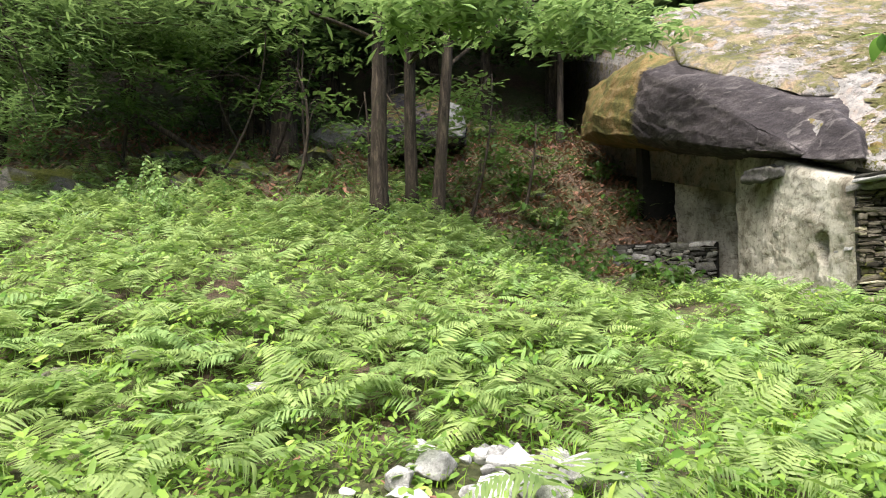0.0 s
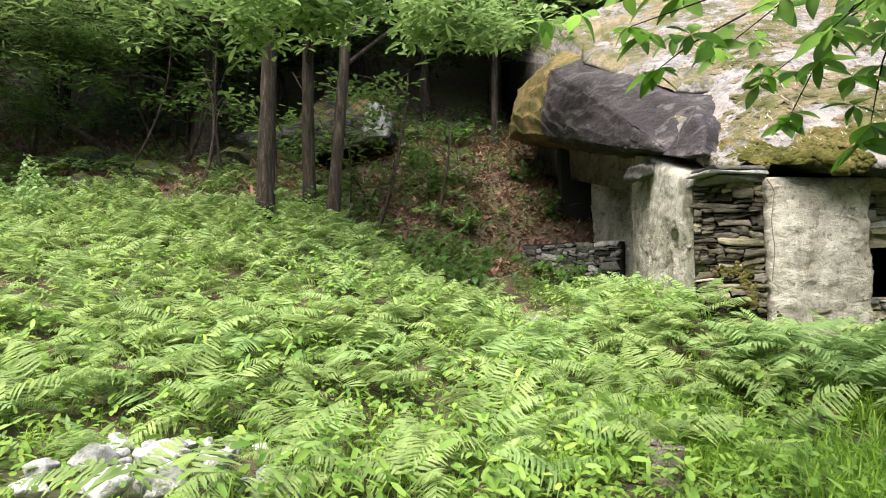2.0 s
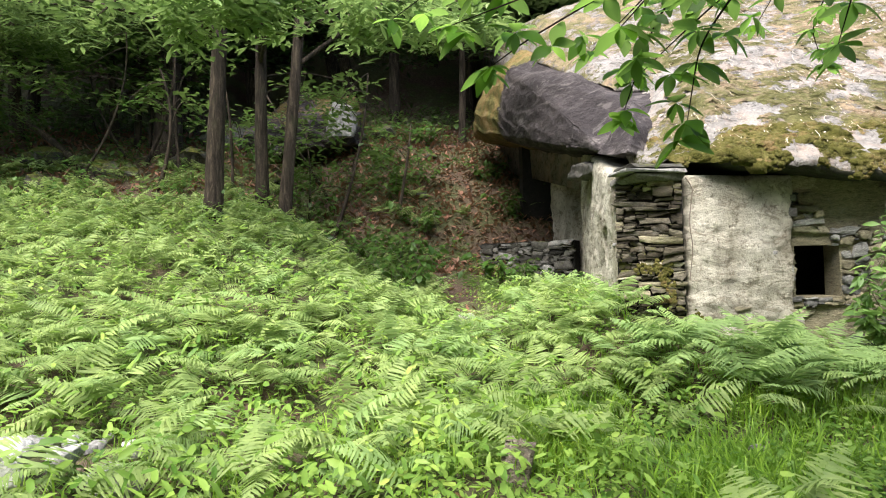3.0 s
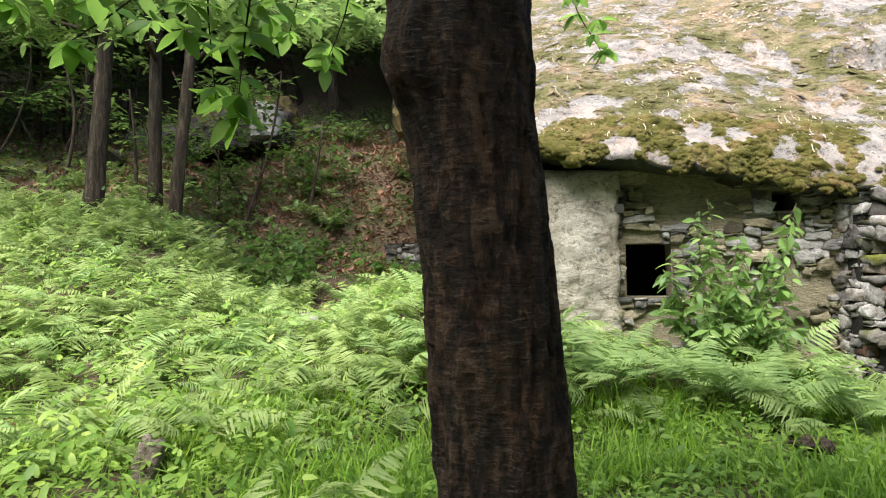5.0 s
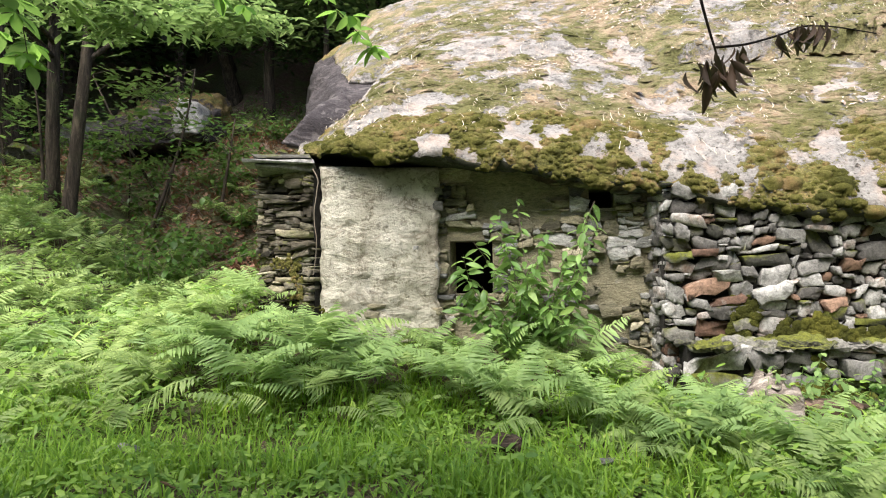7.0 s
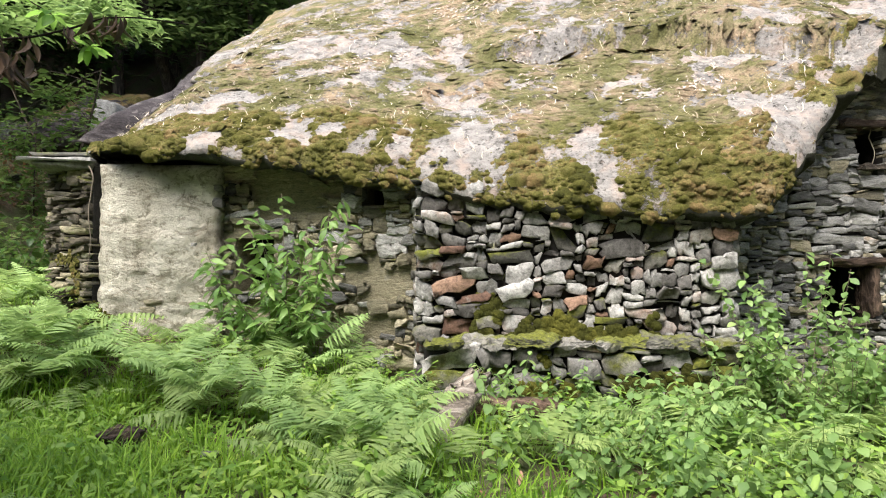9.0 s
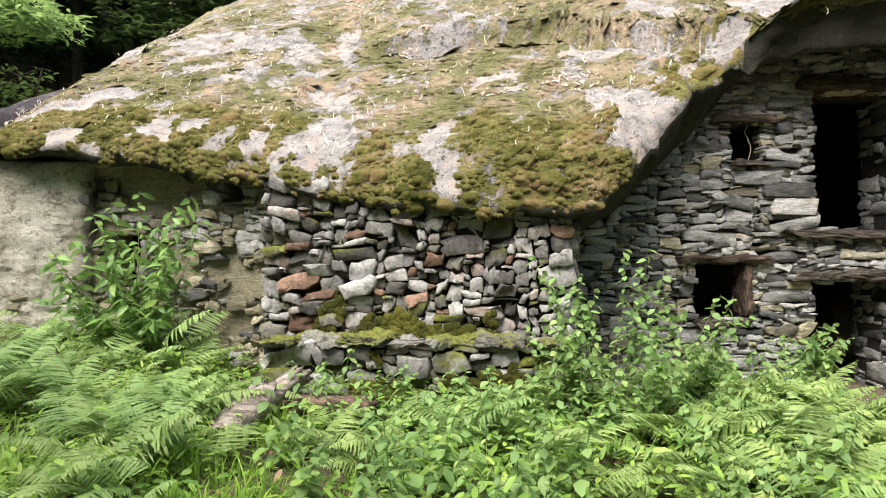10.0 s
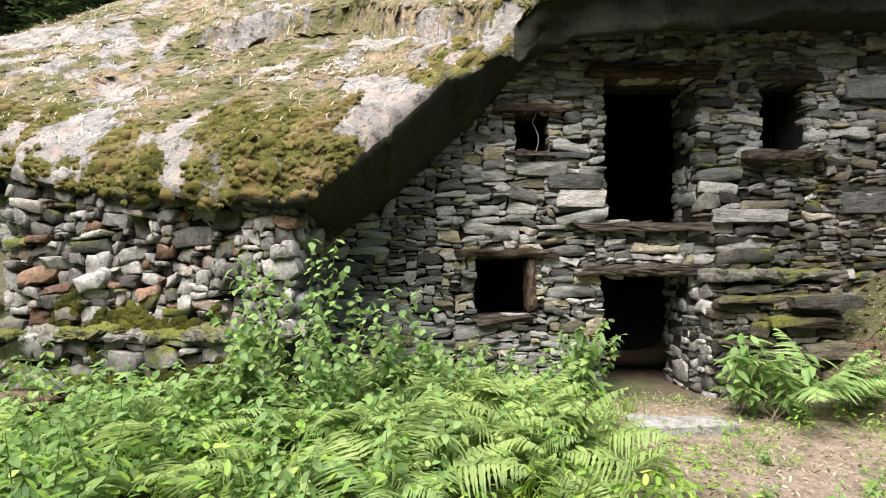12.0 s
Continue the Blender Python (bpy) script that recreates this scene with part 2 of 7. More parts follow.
# deeper green and rust on the damp brow of the slab
BROW_TONES = [(0.34, (0.035, 0.037, 0.01)), (0.46, (0.085, 0.083, 0.02)), (0.54, (0.14, 0.126, 0.042)), (0.63, (0.18, 0.125, 0.055)), (0.74, (0.23, 0.19, 0.11))]


def rock_material():
    """Weathered slab: pale grey rock, olive, rust and tan moss where the moss grows."""
    m, nt, bsdf, out = nodes_of("mossy_slab")
    at = nt.nodes.new("ShaderNodeAttribute")
    at.attribute_name = "moss"
    n2 = world_noise(nt, 7, 8, 0.7)
    n3 = world_noise(nt, 45, 4, 0.7)
    rock = ramp(nt, [(0.3, (0.10, 0.09, 0.085)), (0.44, (0.18, 0.168, 0.16)), (0.62, (0.29, 0.276, 0.264))], world_noise(nt, 2.6, 10, 0.78, (1, 1, 2.0)))
    rock = mix(nt, rock, ramp(nt, [(0.38, (0.22, 0.21, 0.2)), (0.47, (1.05, 1.05, 1.05))], n2), 0.75, "MULTIPLY")
    rock = mix(nt, rock, ramp(nt, [(0.36, (0.55, 0.55, 0.55)), (0.5, (1.05, 1.05, 1.05))], n3), 0.6, "MULTIPLY")
    pits = ramp(nt, [(0.33, (0.16, 0.155, 0.14)), (0.39, (1.0, 1.0, 1.0))], world_noise(nt, 19, 4, 0.55))
    rock = mix(nt, rock, pits, 0.85, "MULTIPLY")
    rock = mix(nt, rock, (0.36, 0.28, 0.235), math_node(nt, "MULTIPLY", ramp(nt, [(0.48, (0, 0, 0)), (0.62, (1, 1, 1))], world_noise(nt, 3.1, 6, 0.7)), 0.55))
    moss = ramp(nt, MOSS_TONES, world_noise(nt, 1.5, 8, 0.72))
    brow = nt.nodes.new("ShaderNodeAttribute")
    brow.attribute_name = "brow"
    moss = mix(nt, moss, ramp(nt, BROW_TONES, world_noise(nt, 2.2, 8, 0.72)), brow.outputs["Fac"])
    moss = mix(nt, moss, ramp(nt, [(0.3, (0.35, 0.35, 0.35)), (0.65, (1.3, 1.3, 1.3))], n3), 0.85, "MULTIPLY")
    f = math_node(nt, "ADD", at.outputs["Fac"], math_node(nt, "MULTIPLY", math_node(nt, "SUBTRACT", n2, 0.5), 2.2))
    f = math_node(nt, "ADD", f, math_node(nt, "MULTIPLY", math_node(nt, "SUBTRACT", n3, 0.5), 1.0))
    mask = ramp(nt, [(0.46, (0, 0, 0)), (0.54, (1, 1, 1))], f)
    col = mix(nt, rock, moss, mask)
    nt.links.new(col, bsdf.inputs["Base Color"])
    bsdf.inputs["Roughness"].default_value = 0.95
    bsdf.inputs["Specular IOR Level"].default_value = 0.2
    h = math_node(nt, "ADD", math_node(nt, "MULTIPLY", mask, 0.5), math_node(nt, "ADD", n2, math_node(nt, "MULTIPLY", n3, 0.4)))
    bump(nt, bsdf, h, 0.9, 0.05)
    return m


def nose_material():
    """Dark stained rock with pale scars and thin beds; orange and olive moss where it grows."""
    m, nt, bsdf, out = nodes_of("stained_rock")
    at = nt.nodes.new("ShaderNodeAttribute")
    at.attribute_name = "moss"
    big = world_noise(nt, 1.1, 7, 0.7, (1, 0.6, 1.6), 0.8)
    mid = world_noise(nt, 6, 8, 0.72, (1, 0.7, 2.2), 0.5)
    fine = world_noise(nt, 40, 5, 0.7)
    f = math_node(nt, "ADD", math_node(nt, "MULTIPLY", big, 0.65), math_node(nt, "MULTIPLY", mid, 0.35))
    col = ramp(nt, [(0.36, (0.017, 0.014, 0.016)), (0.48, (0.036, 0.03, 0.033)), (0.56, (0.075, 0.065, 0.068)), (0.66, (0.18, 0.162, 0.162))], f)
    col = mix(nt, col, ramp(nt, [(0.35, (0.5, 0.5, 0.5)), (0.6, (1.3, 1.28, 1.25))], fine), 0.8, "MULTIPLY")
    pale = ramp(nt, [(0.6, (0, 0, 0)), (0.64, (1, 1, 1))], world_noise(nt, 2.3, 4, 0.55, (1, 0.7, 1.4), 1.5))
    col = mix(nt, col, (0.3, 0.27, 0.26), math_node(nt, "MULTIPLY", pale, 0.22))
    moss = ramp(nt, [(0.34, (0.06, 0.055, 0.018)), (0.46, (0.115, 0.105, 0.032)), (0.55, (0.17, 0.115, 0.042)), (0.66, (0.22, 0.17, 0.09))], world_noise(nt, 2.4, 6, 0.7))
    moss = mix(nt, moss, ramp(nt, [(0.3, (0.4, 0.4, 0.4)), (0.65, (1.3, 1.3, 1.3))], fine), 0.8, "MULTIPLY")
    g = math_node(nt, "ADD", at.outputs["Fac"], math_node(nt, "MULTIPLY", math_node(nt, "SUBTRACT", mid, 0.5), 1.6))
    mask = ramp(nt, [(0.44, (0, 0, 0)), (0.6, (1, 1, 1))], g)
    nt.links.new(mix(nt, col, moss, mask), bsdf.inputs["Base Color"])
    bsdf.inputs["Roughness"].default_value = 0.85
    bsdf.inputs["Specular IOR Level"].default_value = 0.3
    bump(nt, bsdf, math_node(nt, "ADD", mid, math_node(nt, "MULTIPLY", fine, 0.4)), 0.9, 0.05)
    return m


M_SLAB = rock_material()
M_NOSE = nose_material()


def moss_material(name, stops):
    m, nt, bsdf, out = nodes_of(name)
    isl = nt.nodes.new("ShaderNodeNewGeometry").outputs["Random Per Island"]
    f = math_node(nt, "ADD", math_node(nt, "MULTIPLY", isl, 0.1), math_node(nt, "MULTIPLY", world_noise(nt, 1.5, 8, 0.72), 0.95))
    n3 = world_noise(nt, 70, 4, 0.75)
    col = mix(nt, ramp(nt, stops, f), ramp(nt, [(0.3, (0.6, 0.6, 0.6)), (0.65, (1.3, 1.3, 1.3))], n3), 0.8, "MULTIPLY")
    nt.links.new(col, bsdf.inputs["Base Color"])
    bsdf.inputs["Roughness"].default_value = 1.0
    bsdf.inputs["Specular IOR Level"].default_value = 0.1
    bump(nt, bsdf, n3, 1.0, 0.03)
    return m


M_MOSS = moss_material("cushion_moss", MOSS_TONES)
M_MOSS_BROW = moss_material("brow_moss", BROW_TONES)
M_MOSS_GREEN = moss_material("wall_moss", [(0.36, (0.02, 0.021, 0.006)), (0.52, (0.055, 0.058, 0.012)), (0.7, (0.13, 0.125, 0.024))])


def plain_material(name, a, b, scale=20, rough=0.9):
    m, nt, bsdf, out = nodes_of(name)
    isl = nt.nodes.new("ShaderNodeNewGeometry").outputs["Random Per Island"]
    f = math_node(nt, "ADD", math_node(nt, "MULTIPLY", isl, 0.6), math_node(nt, "MULTIPLY", world_noise(nt, scale, 5, 0.6), 0.5))
    nt.links.new(ramp(nt, [(0.2, a), (0.9, b)], f), bsdf.inputs["Base Color"])
    bsdf.inputs["Roughness"].default_value = rough
    return m


M_STRAW = plain_material("dry_straw", (0.34, 0.28, 0.2), (0.68, 0.61, 0.5))
M_FLAKE = plain_material("pale_litter", (0.2, 0.145, 0.115), (0.5, 0.415, 0.35))
M_TWIG = plain_material("dry_twig", (0.08, 0.06, 0.045), (0.24, 0.2, 0.16))


def bark_material(name, dark, light, scale=1.0, grain=(1.6, 1.6, 0.22)):
    m, nt, bsdf, out = nodes_of(name)
    n1 = world_noise(nt, 9 * scale, 9, 0.72, grain, 0.8)
    n2 = world_noise(nt, 3 * scale, 6, 0.65)
    n3 = world_noise(nt, 60 * scale, 4, 0.7, (1, 1, 0.5))
    col = ramp(nt, [(0.36, tuple(0.35 * c for c in dark)), (0.5, dark), (0.68, light)], n1)
    col = mix(nt, col, ramp(nt, [(0.3, (0.6, 0.6, 0.6)), (0.7, (1.2, 1.15, 1.05))], n3), 0.7, "MULTIPLY")
    gr = ramp(nt, [(0.55, (0, 0, 0)), (0.72, (1, 1, 1))], n2)
    col = mix(nt, col, (0.045, 0.05, 0.022), math_node(nt, "MULTIPLY", gr, 0.45))
    nt.links.new(col, bsdf.inputs["Base Color"])
    bsdf.inputs["Roughness"].default_value = 0.9
    bsdf.inputs["Specular IOR Level"].default_value = 0.25
    bump(nt, bsdf, math_node(nt, "ADD", n1, math_node(nt, "MULTIPLY", n3, 0.3)), 0.9, 0.04)
    return m




def plate_bark():
    """Old chestnut bark: dark vertical plates split by cracks."""
    m, nt, bsdf, out = nodes_of("bark_plates")
    big = world_noise(nt, 7, 6, 0.65, (2.2, 2.2, 0.8), 1.2)
    fine = world_noise(nt, 34, 8, 0.75, (1.4, 1.4, 0.5), 0.6)
    cross = world_noise(nt, 26, 4, 0.6, (0.7, 0.7, 2.4), 0.4)
    h = math_node(nt, "ADD", math_node(nt, "MULTIPLY", big, 1.0), math_node(nt, "ADD", math_node(nt, "MULTIPLY", fine, 0.45), math_node(nt, "MULTIPLY", cross, 0.42)))
    col = ramp(nt, [(0.78, (0.003, 0.002, 0.0013)), (0.88, (0.014, 0.009, 0.0052)), (0.96, (0.034, 0.021, 0.0115)), (1.0, (0.062, 0.041, 0.025))], math_node(nt, "MULTIPLY", h, 0.98))
    red = ramp(nt, [(0.5, (0, 0, 0)), (0.66, (1, 1, 1))], world_noise(nt, 3.5, 5, 0.65))
    col = mix(nt, col, (1.25, 0.98, 0.78), math_node(nt, "MULTIPLY", red, 0.5), "MULTIPLY")
    ticks = ramp(nt, [(0.56, (0, 0, 0)), (0.62, (1, 1, 1))], world_noise(nt, 20, 3, 0.5, (1.1, 1.1, 6.5), 0.25))
    zone = ramp(nt, [(0.48, (0, 0, 0)), (0.6, (1, 1, 1))], world_noise(nt, 4.5, 4, 0.6, (1.6, 1.6, 0.5)))
    ticks = math_node(nt, "MULTIPLY", ticks, zone)
    col = mix(nt, col, (0.085, 0.066, 0.052), math_node(nt, "MULTIPLY", ticks, 0.7))
    algae = ramp(nt, [(0.52, (0, 0, 0)), (0.68, (1, 1, 1))], world_noise(nt, 2.6, 5, 0.65))
    col = mix(nt, col, (0.028, 0.026, 0.009), math_node(nt, "MULTIPLY", algae, 0.5))
    nt.links.new(col, bsdf.inputs["Base Color"])
    bsdf.inputs["Roughness"].default_value = 0.85
    bsdf.inputs["Specular IOR Level"].default_value = 0.22
    h = math_node(nt, "ADD", h, math_node(nt, "MULTIPLY", ticks, 0.25))
    bump(nt, bsdf, h, 1.0, 0.06)
    return m


M_BARK_NEAR = plate_bark()
M_BARK = bark_material("bark_dark", (0.012, 0.0085, 0.006), (0.065, 0.046, 0.03))
M_BARK_FAR = bark_material("bark_far", (0.045, 0.035, 0.027), (0.14, 0.11, 0.084))
M_TIMBER = bark_material("grey_timber", (0.06, 0.05, 0.042), (0.2, 0.17, 0.14), 1.6, (0.16, 1.5, 1.5))
M_BLEACHED = bark_material("bleached_wood", (0.26, 0.22, 0.19), (0.58, 0.53, 0.48), 1.6, (0.16, 1.5, 1.5))
M_BROWN = bark_material("brown_timber", (0.06, 0.042, 0.033), (0.19, 0.135, 0.105), 1.6, (0.16, 1.5, 1.5))
M_JAMB = bark_material("brown_jamb", (0.06, 0.042, 0.033), (0.2, 0.14, 0.11), 1.6, (1.5, 1.5, 0.16))
M_LOG = bark_material("rotten_wood", (0.13, 0.085, 0.066), (0.33, 0.245, 0.2), 1.2, (0.5, 1.2, 1.2))


def ground_material():
    """Soil with brown leaf litter, greener under the open clearing."""
    m, nt, bsdf, out = nodes_of("forest_floor")
    n1 = world_noise(nt, 0.8, 7, 0.65)
    n2 = world_noise(nt, 12, 7, 0.75, None, 0.8)
    n3 = world_noise(nt, 55, 4, 0.7, (1, 0.5, 1))
    soil = ramp(nt, [(0.3, (0.045, 0.028, 0.02)), (0.5, (0.105, 0.068, 0.05)), (0.7, (0.2, 0.14, 0.107))], n2)
    soil = mix(nt, soil, ramp(nt, [(0.35, (0.55, 0.55, 0.55)), (0.6, (1.25, 1.2, 1.15))], n3), 0.8, "MULTIPLY")
    green = ramp(nt, [(0.3, (0.03, 0.055, 0.012)), (0.7, (0.09, 0.15, 0.03))], n2)
    f = ramp(nt, [(0.42, (0, 0, 0)), (0.55, (1, 1, 1))], n1)
    col = mix(nt, soil, green, math_node(nt, "MULTIPLY", f, 0.55))
    dry = nt.nodes.new("ShaderNodeAttribute")
    dry.attribute_name = "dry"
    earth = ramp(nt, [(0.3, (0.13, 0.095, 0.07)), (0.5, (0.25, 0.195, 0.15)), (0.7, (0.38, 0.31, 0.25))], n2)
    earth = mix(nt, earth, ramp(nt, [(0.35, (0.6, 0.6, 0.6)), (0.6, (1.2, 1.18, 1.15))], n3), 0.8, "MULTIPLY")
    col = mix(nt, col, earth, dry.outputs["Fac"])
    nt.links.new(col, bsdf.inputs["Base Color"])
    bsdf.inputs["Roughness"].default_value = 0.95
    bump(nt, bsdf, math_node(nt, "ADD", n2, n3), 0.8, 0.04)
    return m


M_GROUND = ground_material()

# ---- ground ----
def axis(lo, a, b, hi, fine, coarse):
    return np.unique(np.round(np.concatenate([np.geomspace(1, 1 + a - lo, coarse) * -1 + 1 + a, np.arange(a, b, fine), np.geomspace(1, 1 + hi - b, coarse) - 1 + b]), 3))


def build_ground():
    gx, gy = axis(-300, -9, 20, 300, 0.16, 26), axis(-300, -4, 19, 200, 0.16, 26)
    X, Y = np.meshgrid(gx, gy)
    Z = ground_z(X, Y)
    Z = np.minimum(Z, 30 + 0.02 * np.abs(Y))
    nx, ny = len(gx), len(gy)
    i = (np.arange(ny - 1)[:, None] * nx + np.arange(nx - 1)).ravel()
    me = mesh_np("ground", np.stack([X, Y, Z], -1).reshape(-1, 3), np.stack([i, i + 1, i + nx + 1, i + nx], 1), M_GROUND, True)
    # dry trodden earth of the yard before the house, paled for the sun on it
    dry = sstep(12.9, 14.0, X + 0.4 * cheap(X * 2, Y * 2)) * (1 - sstep(16.3, 17.2, X)) * sstep(0.2, 1.4, Y) * (1 - sstep(3.9, 4.7, Y))
    me.attributes.new("dry", "FLOAT", "POINT").data.foreach_set("value", dry.ravel().astype(np.float32))
    return put("ground", me, label="forest floor of brown soil, leaf litter and green patches", category="ground", kind="structure")


ground = build_ground()

# ---- the great overhanging slab ----
EDGE_X = np.array([4.55, 4.75, 5.3, 6.4, 7.6, 8.6, 9.4, 10.3, 11.1, 11.55, 11.95, 12.26, 12.7, 13.3, 13.6, 13.95, 14.5, 15.6, 16.3, 17.0, 21.0])
EDGE_Y = np.array([6.55, 6.05, 5.5, 5.3, 5.08, 4.72, 4.45, 4.1, 3.84, 3.74, 3.88, 4.04, 4.3, 4.54, 4.58, 4.52, 4.34, 4.26, 4.32, 4.45, 4.7])
EDGE_B = np.array([2.92, 2.86, 2.79, 2.68, 2.46, 2.22, 2.05, 1.96, 1.90, 1.93, 2.28, 2.60, 3.08, 3.54, 3.56, 3.6, 3.66, 3.76, 3.88, 4.0, 4.15])
# height at which the slab's underside meets the house front
MEET_X = [4.5, 8.0, 10.3, 11.1, 11.4, 11.66, 11.9, 12.25, 12.74, 13.29, 13.67, 14.1, 15.7, 21]
MEET_Z = [2.9, 2.6, 2.05, 1.8, 1.6, 1.70, 1.88, 2.12, 2.62, 3.10, 3.58, 3.92, 4.02, 4.06]


def slab_top(x, y):
    z = 2.95 + 0.85 * np.clip(y - 5.12, -9, 2.38) + 0.56 * np.clip(y - 7.5, 0, 5) + 0.25 * np.clip(y - 12.5, 0, 9)
    z = z - 0.55 * (1 - sstep(4.5, 5.8, x)) * (1 - sstep(6.6, 8.0, y))
    z = z + 0.07 * np.clip(y - 7.5, 0, 5) + 0.12 * (np.clip(x, 5, 10) - 7.2) * sstep(7, 9, y)
    return z + np.where(x > 9, 0.27, 0.12) * (x - 9)


BARE = [(9.0, 4.86, 0.34, 0.3), (12.15, 4.22, 0.3, 0.3), (11.95, 4.5, 0.34, 0.16), (7.62, 5.42, 0.16, 0.16), (5.75, 6.1, 0.4, 0.16), (6.3, 6.25, 0.35, 0.12),
        (8.0, 7.2, 0.45, 0.16), (9.25, 6.9, 0.14, 0.45), (7.2, 7.5, 0.5, 0.2), (8.55, 7.0, 0.22, 0.35), (5.6, 7.6, 0.5, 0.5), (10.2, 4.62, 0.12, 0.14), (11.0, 5.3, 0.25, 0.12), (12.7, 4.95, 0.2, 0.1), (8.4, 5.0, 0.16, 0.12)]


def moss_amount(V):
    """Where moss grows on the slab: 0 to 1, with the bare patches left out."""
    n = fbm(V * np.array([0.9, 0.9, 0.9]) + 60, 4)
    m = 0.72 + 0.7 * n + 1.1 * fbm(V * 3.7 + 15, 3) - 0.16 * sstep(5.4, 7.0, V[:, 1])
    ragged = 0.3 * cheap(V[:, 0] * 6, V[:, 1] * 6) + 1.6 * fbm(V * 4 + 11, 4)
    for x, y, a, b in BARE:
        d = np.hypot((V[:, 0] - x) / a, (V[:, 1] - y) / b) + ragged
        m -= 1.3 * (1 - sstep(0.6, 1.25, d))
    m -= 1.1 * sstep(0.2, 0.32, fbm(V * 1.6 + 77, 4)) * (V[:, 1] < 6.0)
    return np.clip(m, 0, 1)


def build_slab():
    xs = np.concatenate([np.arange(4.56, 14.2, 0.05), np.arange(14.2, 21, 0.2)])
    cols = []
    back = np.concatenate([np.linspace(0.0, 4.5, 80)[1:], np.linspace(4.5, 11, 40)[1:]])
    for x in xs:
        yl = np.interp(x, EDGE_X, EDGE_Y) + 0.07 * noise.noise((x * 2.2, 0.0, 3.0)) + 0.05 * noise.noise((x * 7.0, 4.0, 0.0))
        zb = np.interp(x, EDGE_X, EDGE_B) + 0.07 * noise.noise((x * 2.7, 9.0, 0.0)) + 0.06 * noise.noise((x * 8.0, 0.0, 5.0))
        jag = 0.13 * round(2.5 * noise.noise((x * 3.4, 7.0, 1.0))) * min(1.0, max(0.0, (x - 11.7) / 0.3)) * (x < 13.5)
        yl, zb = yl + 0.6 * jag, zb + 0.5 * jag
        deep = np.interp(x, [12.2, 12.7, 13.3, 13.8], [0.42, 0.26, 0.16, -0.36])
        zt = max(slab_top(x, yl + deep), zb + np.interp(x, [13.2, 13.8], [0.14, 0.5]))
        zm, ym = np.interp(x, MEET_X, MEET_Z), max(5.0, yl + 0.5)
        p = [(yl + t, zb + (zm - zb) * min(t / (ym - yl), 1.0)) for t in (2.6, 1.9, 1.5, 1.2, 0.95, 0.8, 0.65, 0.5, 0.36, 0.24, 0.12, 0.03)]
        a = np.linspace(0, 1, 10)
        p += [(yl + deep * t**1.5, zb + (zt - zb) * (0.06 + 0.94 * t**0.85)) for t in a]
        y0, z0 = p[-1]
        for b in back:
            y = y0 + b
            w = np.exp(-b / 0.3)
            p.append((y, slab_top(x, y) + (z0 - slab_top(x, y0)) * w))
        y1, z1 = p[-1]
        p += [(y1 + 0.6, z1 - 1.2), (y1, z1 - 3.5)]
        cols.append(p)
    P = np.array(cols)
    n, k = P.shape[:2]
    V = np.concatenate([np.repeat(xs[:, None, None], k, 1), P], 2).reshape(-1, 3)
    # the west end leans and steps back along its side
    west = 1 - sstep(4.5, 7.0, V[:, 0])
    V[:, 2] -= np.where(np.repeat((np.arange(k) > 21)[None], n, 0).ravel(), 0.3 * (1 - sstep(0.0, 0.5, V[:, 0] - 4.56)) * sstep(6.6, 7.6, V[:, 1]), 0)
    V[:, 0] += west * np.interp(V[:, 1], [5.9, 6.4, 7.0, 7.64, 8.5, 10, 12, 14], [0.0, 0.14, 0.6, 1.0, 1.1, 0.92, 0.85, 1.0])
    top = np.repeat((np.arange(k) > 11)[None], n, 0).ravel()
    moss = moss_amount(V)
    # relief: broad swells, broken steps, small lumps, thicker where the moss grows
    sw = 0.14 * fbm(V * 0.45, 3) + 0.07 * fbm(V * 1.7 + 9, 3) + 0.05 * np.abs(fbm(V * 4.5 + 3, 2))
    step = np.round(fbm(V * np.array([0.5, 1.1, 1.1]) + 21, 2) * 5) / 5
    V[:, 2] += np.where(top, sw + 0.10 * step + 0.03 * moss, 0.9 * sw)
    V[:, 1] += np.where(top, -0.12 * fbm(V * 2.2 + 40, 3), 0.05 * fbm(V * 2 + 7, 2))
    # an upper layer of rock lies on the slab: a step with a dark groove at its foot
    g = V[:, 1] - np.interp(V[:, 0], [9.8, 11.55, 13.3, 14.0], [6.5, 5.86, 4.72, 4.4]) + 0.12 * cheap(V[:, 0] * 3.0, V[:, 0] * 1.1)
    far = sstep(9.0, 10.2, V[:, 0]) * top * (1 - sstep(13.4, 13.9, V[:, 0]))
    V[:, 2] += far * (0.2 * sstep(-0.02, 0.07, g) * (1 - sstep(0.8, 2.2, g)) - 0.12 * np.exp(-(((g + 0.05) / 0.06) ** 2)))
    V[:, 1] -= far * 0.1 * np.exp(-(((g - 0.08) / 0.07) ** 2))
    i = (np.arange(n - 1)[:, None] * k + np.arange(k - 1)).ravel()
    quads = np.stack([i, i + k, i + k + 1, i + 1], 1)
    j = np.arange(n - 1) * k
    quads = np.concatenate([quads, np.stack([j + k - 1, j + 2 * k - 1, j + k, j], 1)])
    caps = []
    for base, flip in ((0, False), ((n - 1) * k, True)):
        c = len(V)
        V = np.concatenate([V, V[base : base + k].mean(0, keepdims=True)])
        r = base + np.arange(k)
        tri = np.stack([np.full(k, c), r, np.roll(r, -1)], 1)
        caps.append(tri[:, ::-1] if flip else tri)
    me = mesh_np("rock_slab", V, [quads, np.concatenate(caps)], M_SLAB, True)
    # the olive underside, with the overhang's shade put into its colour
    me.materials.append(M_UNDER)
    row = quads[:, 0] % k
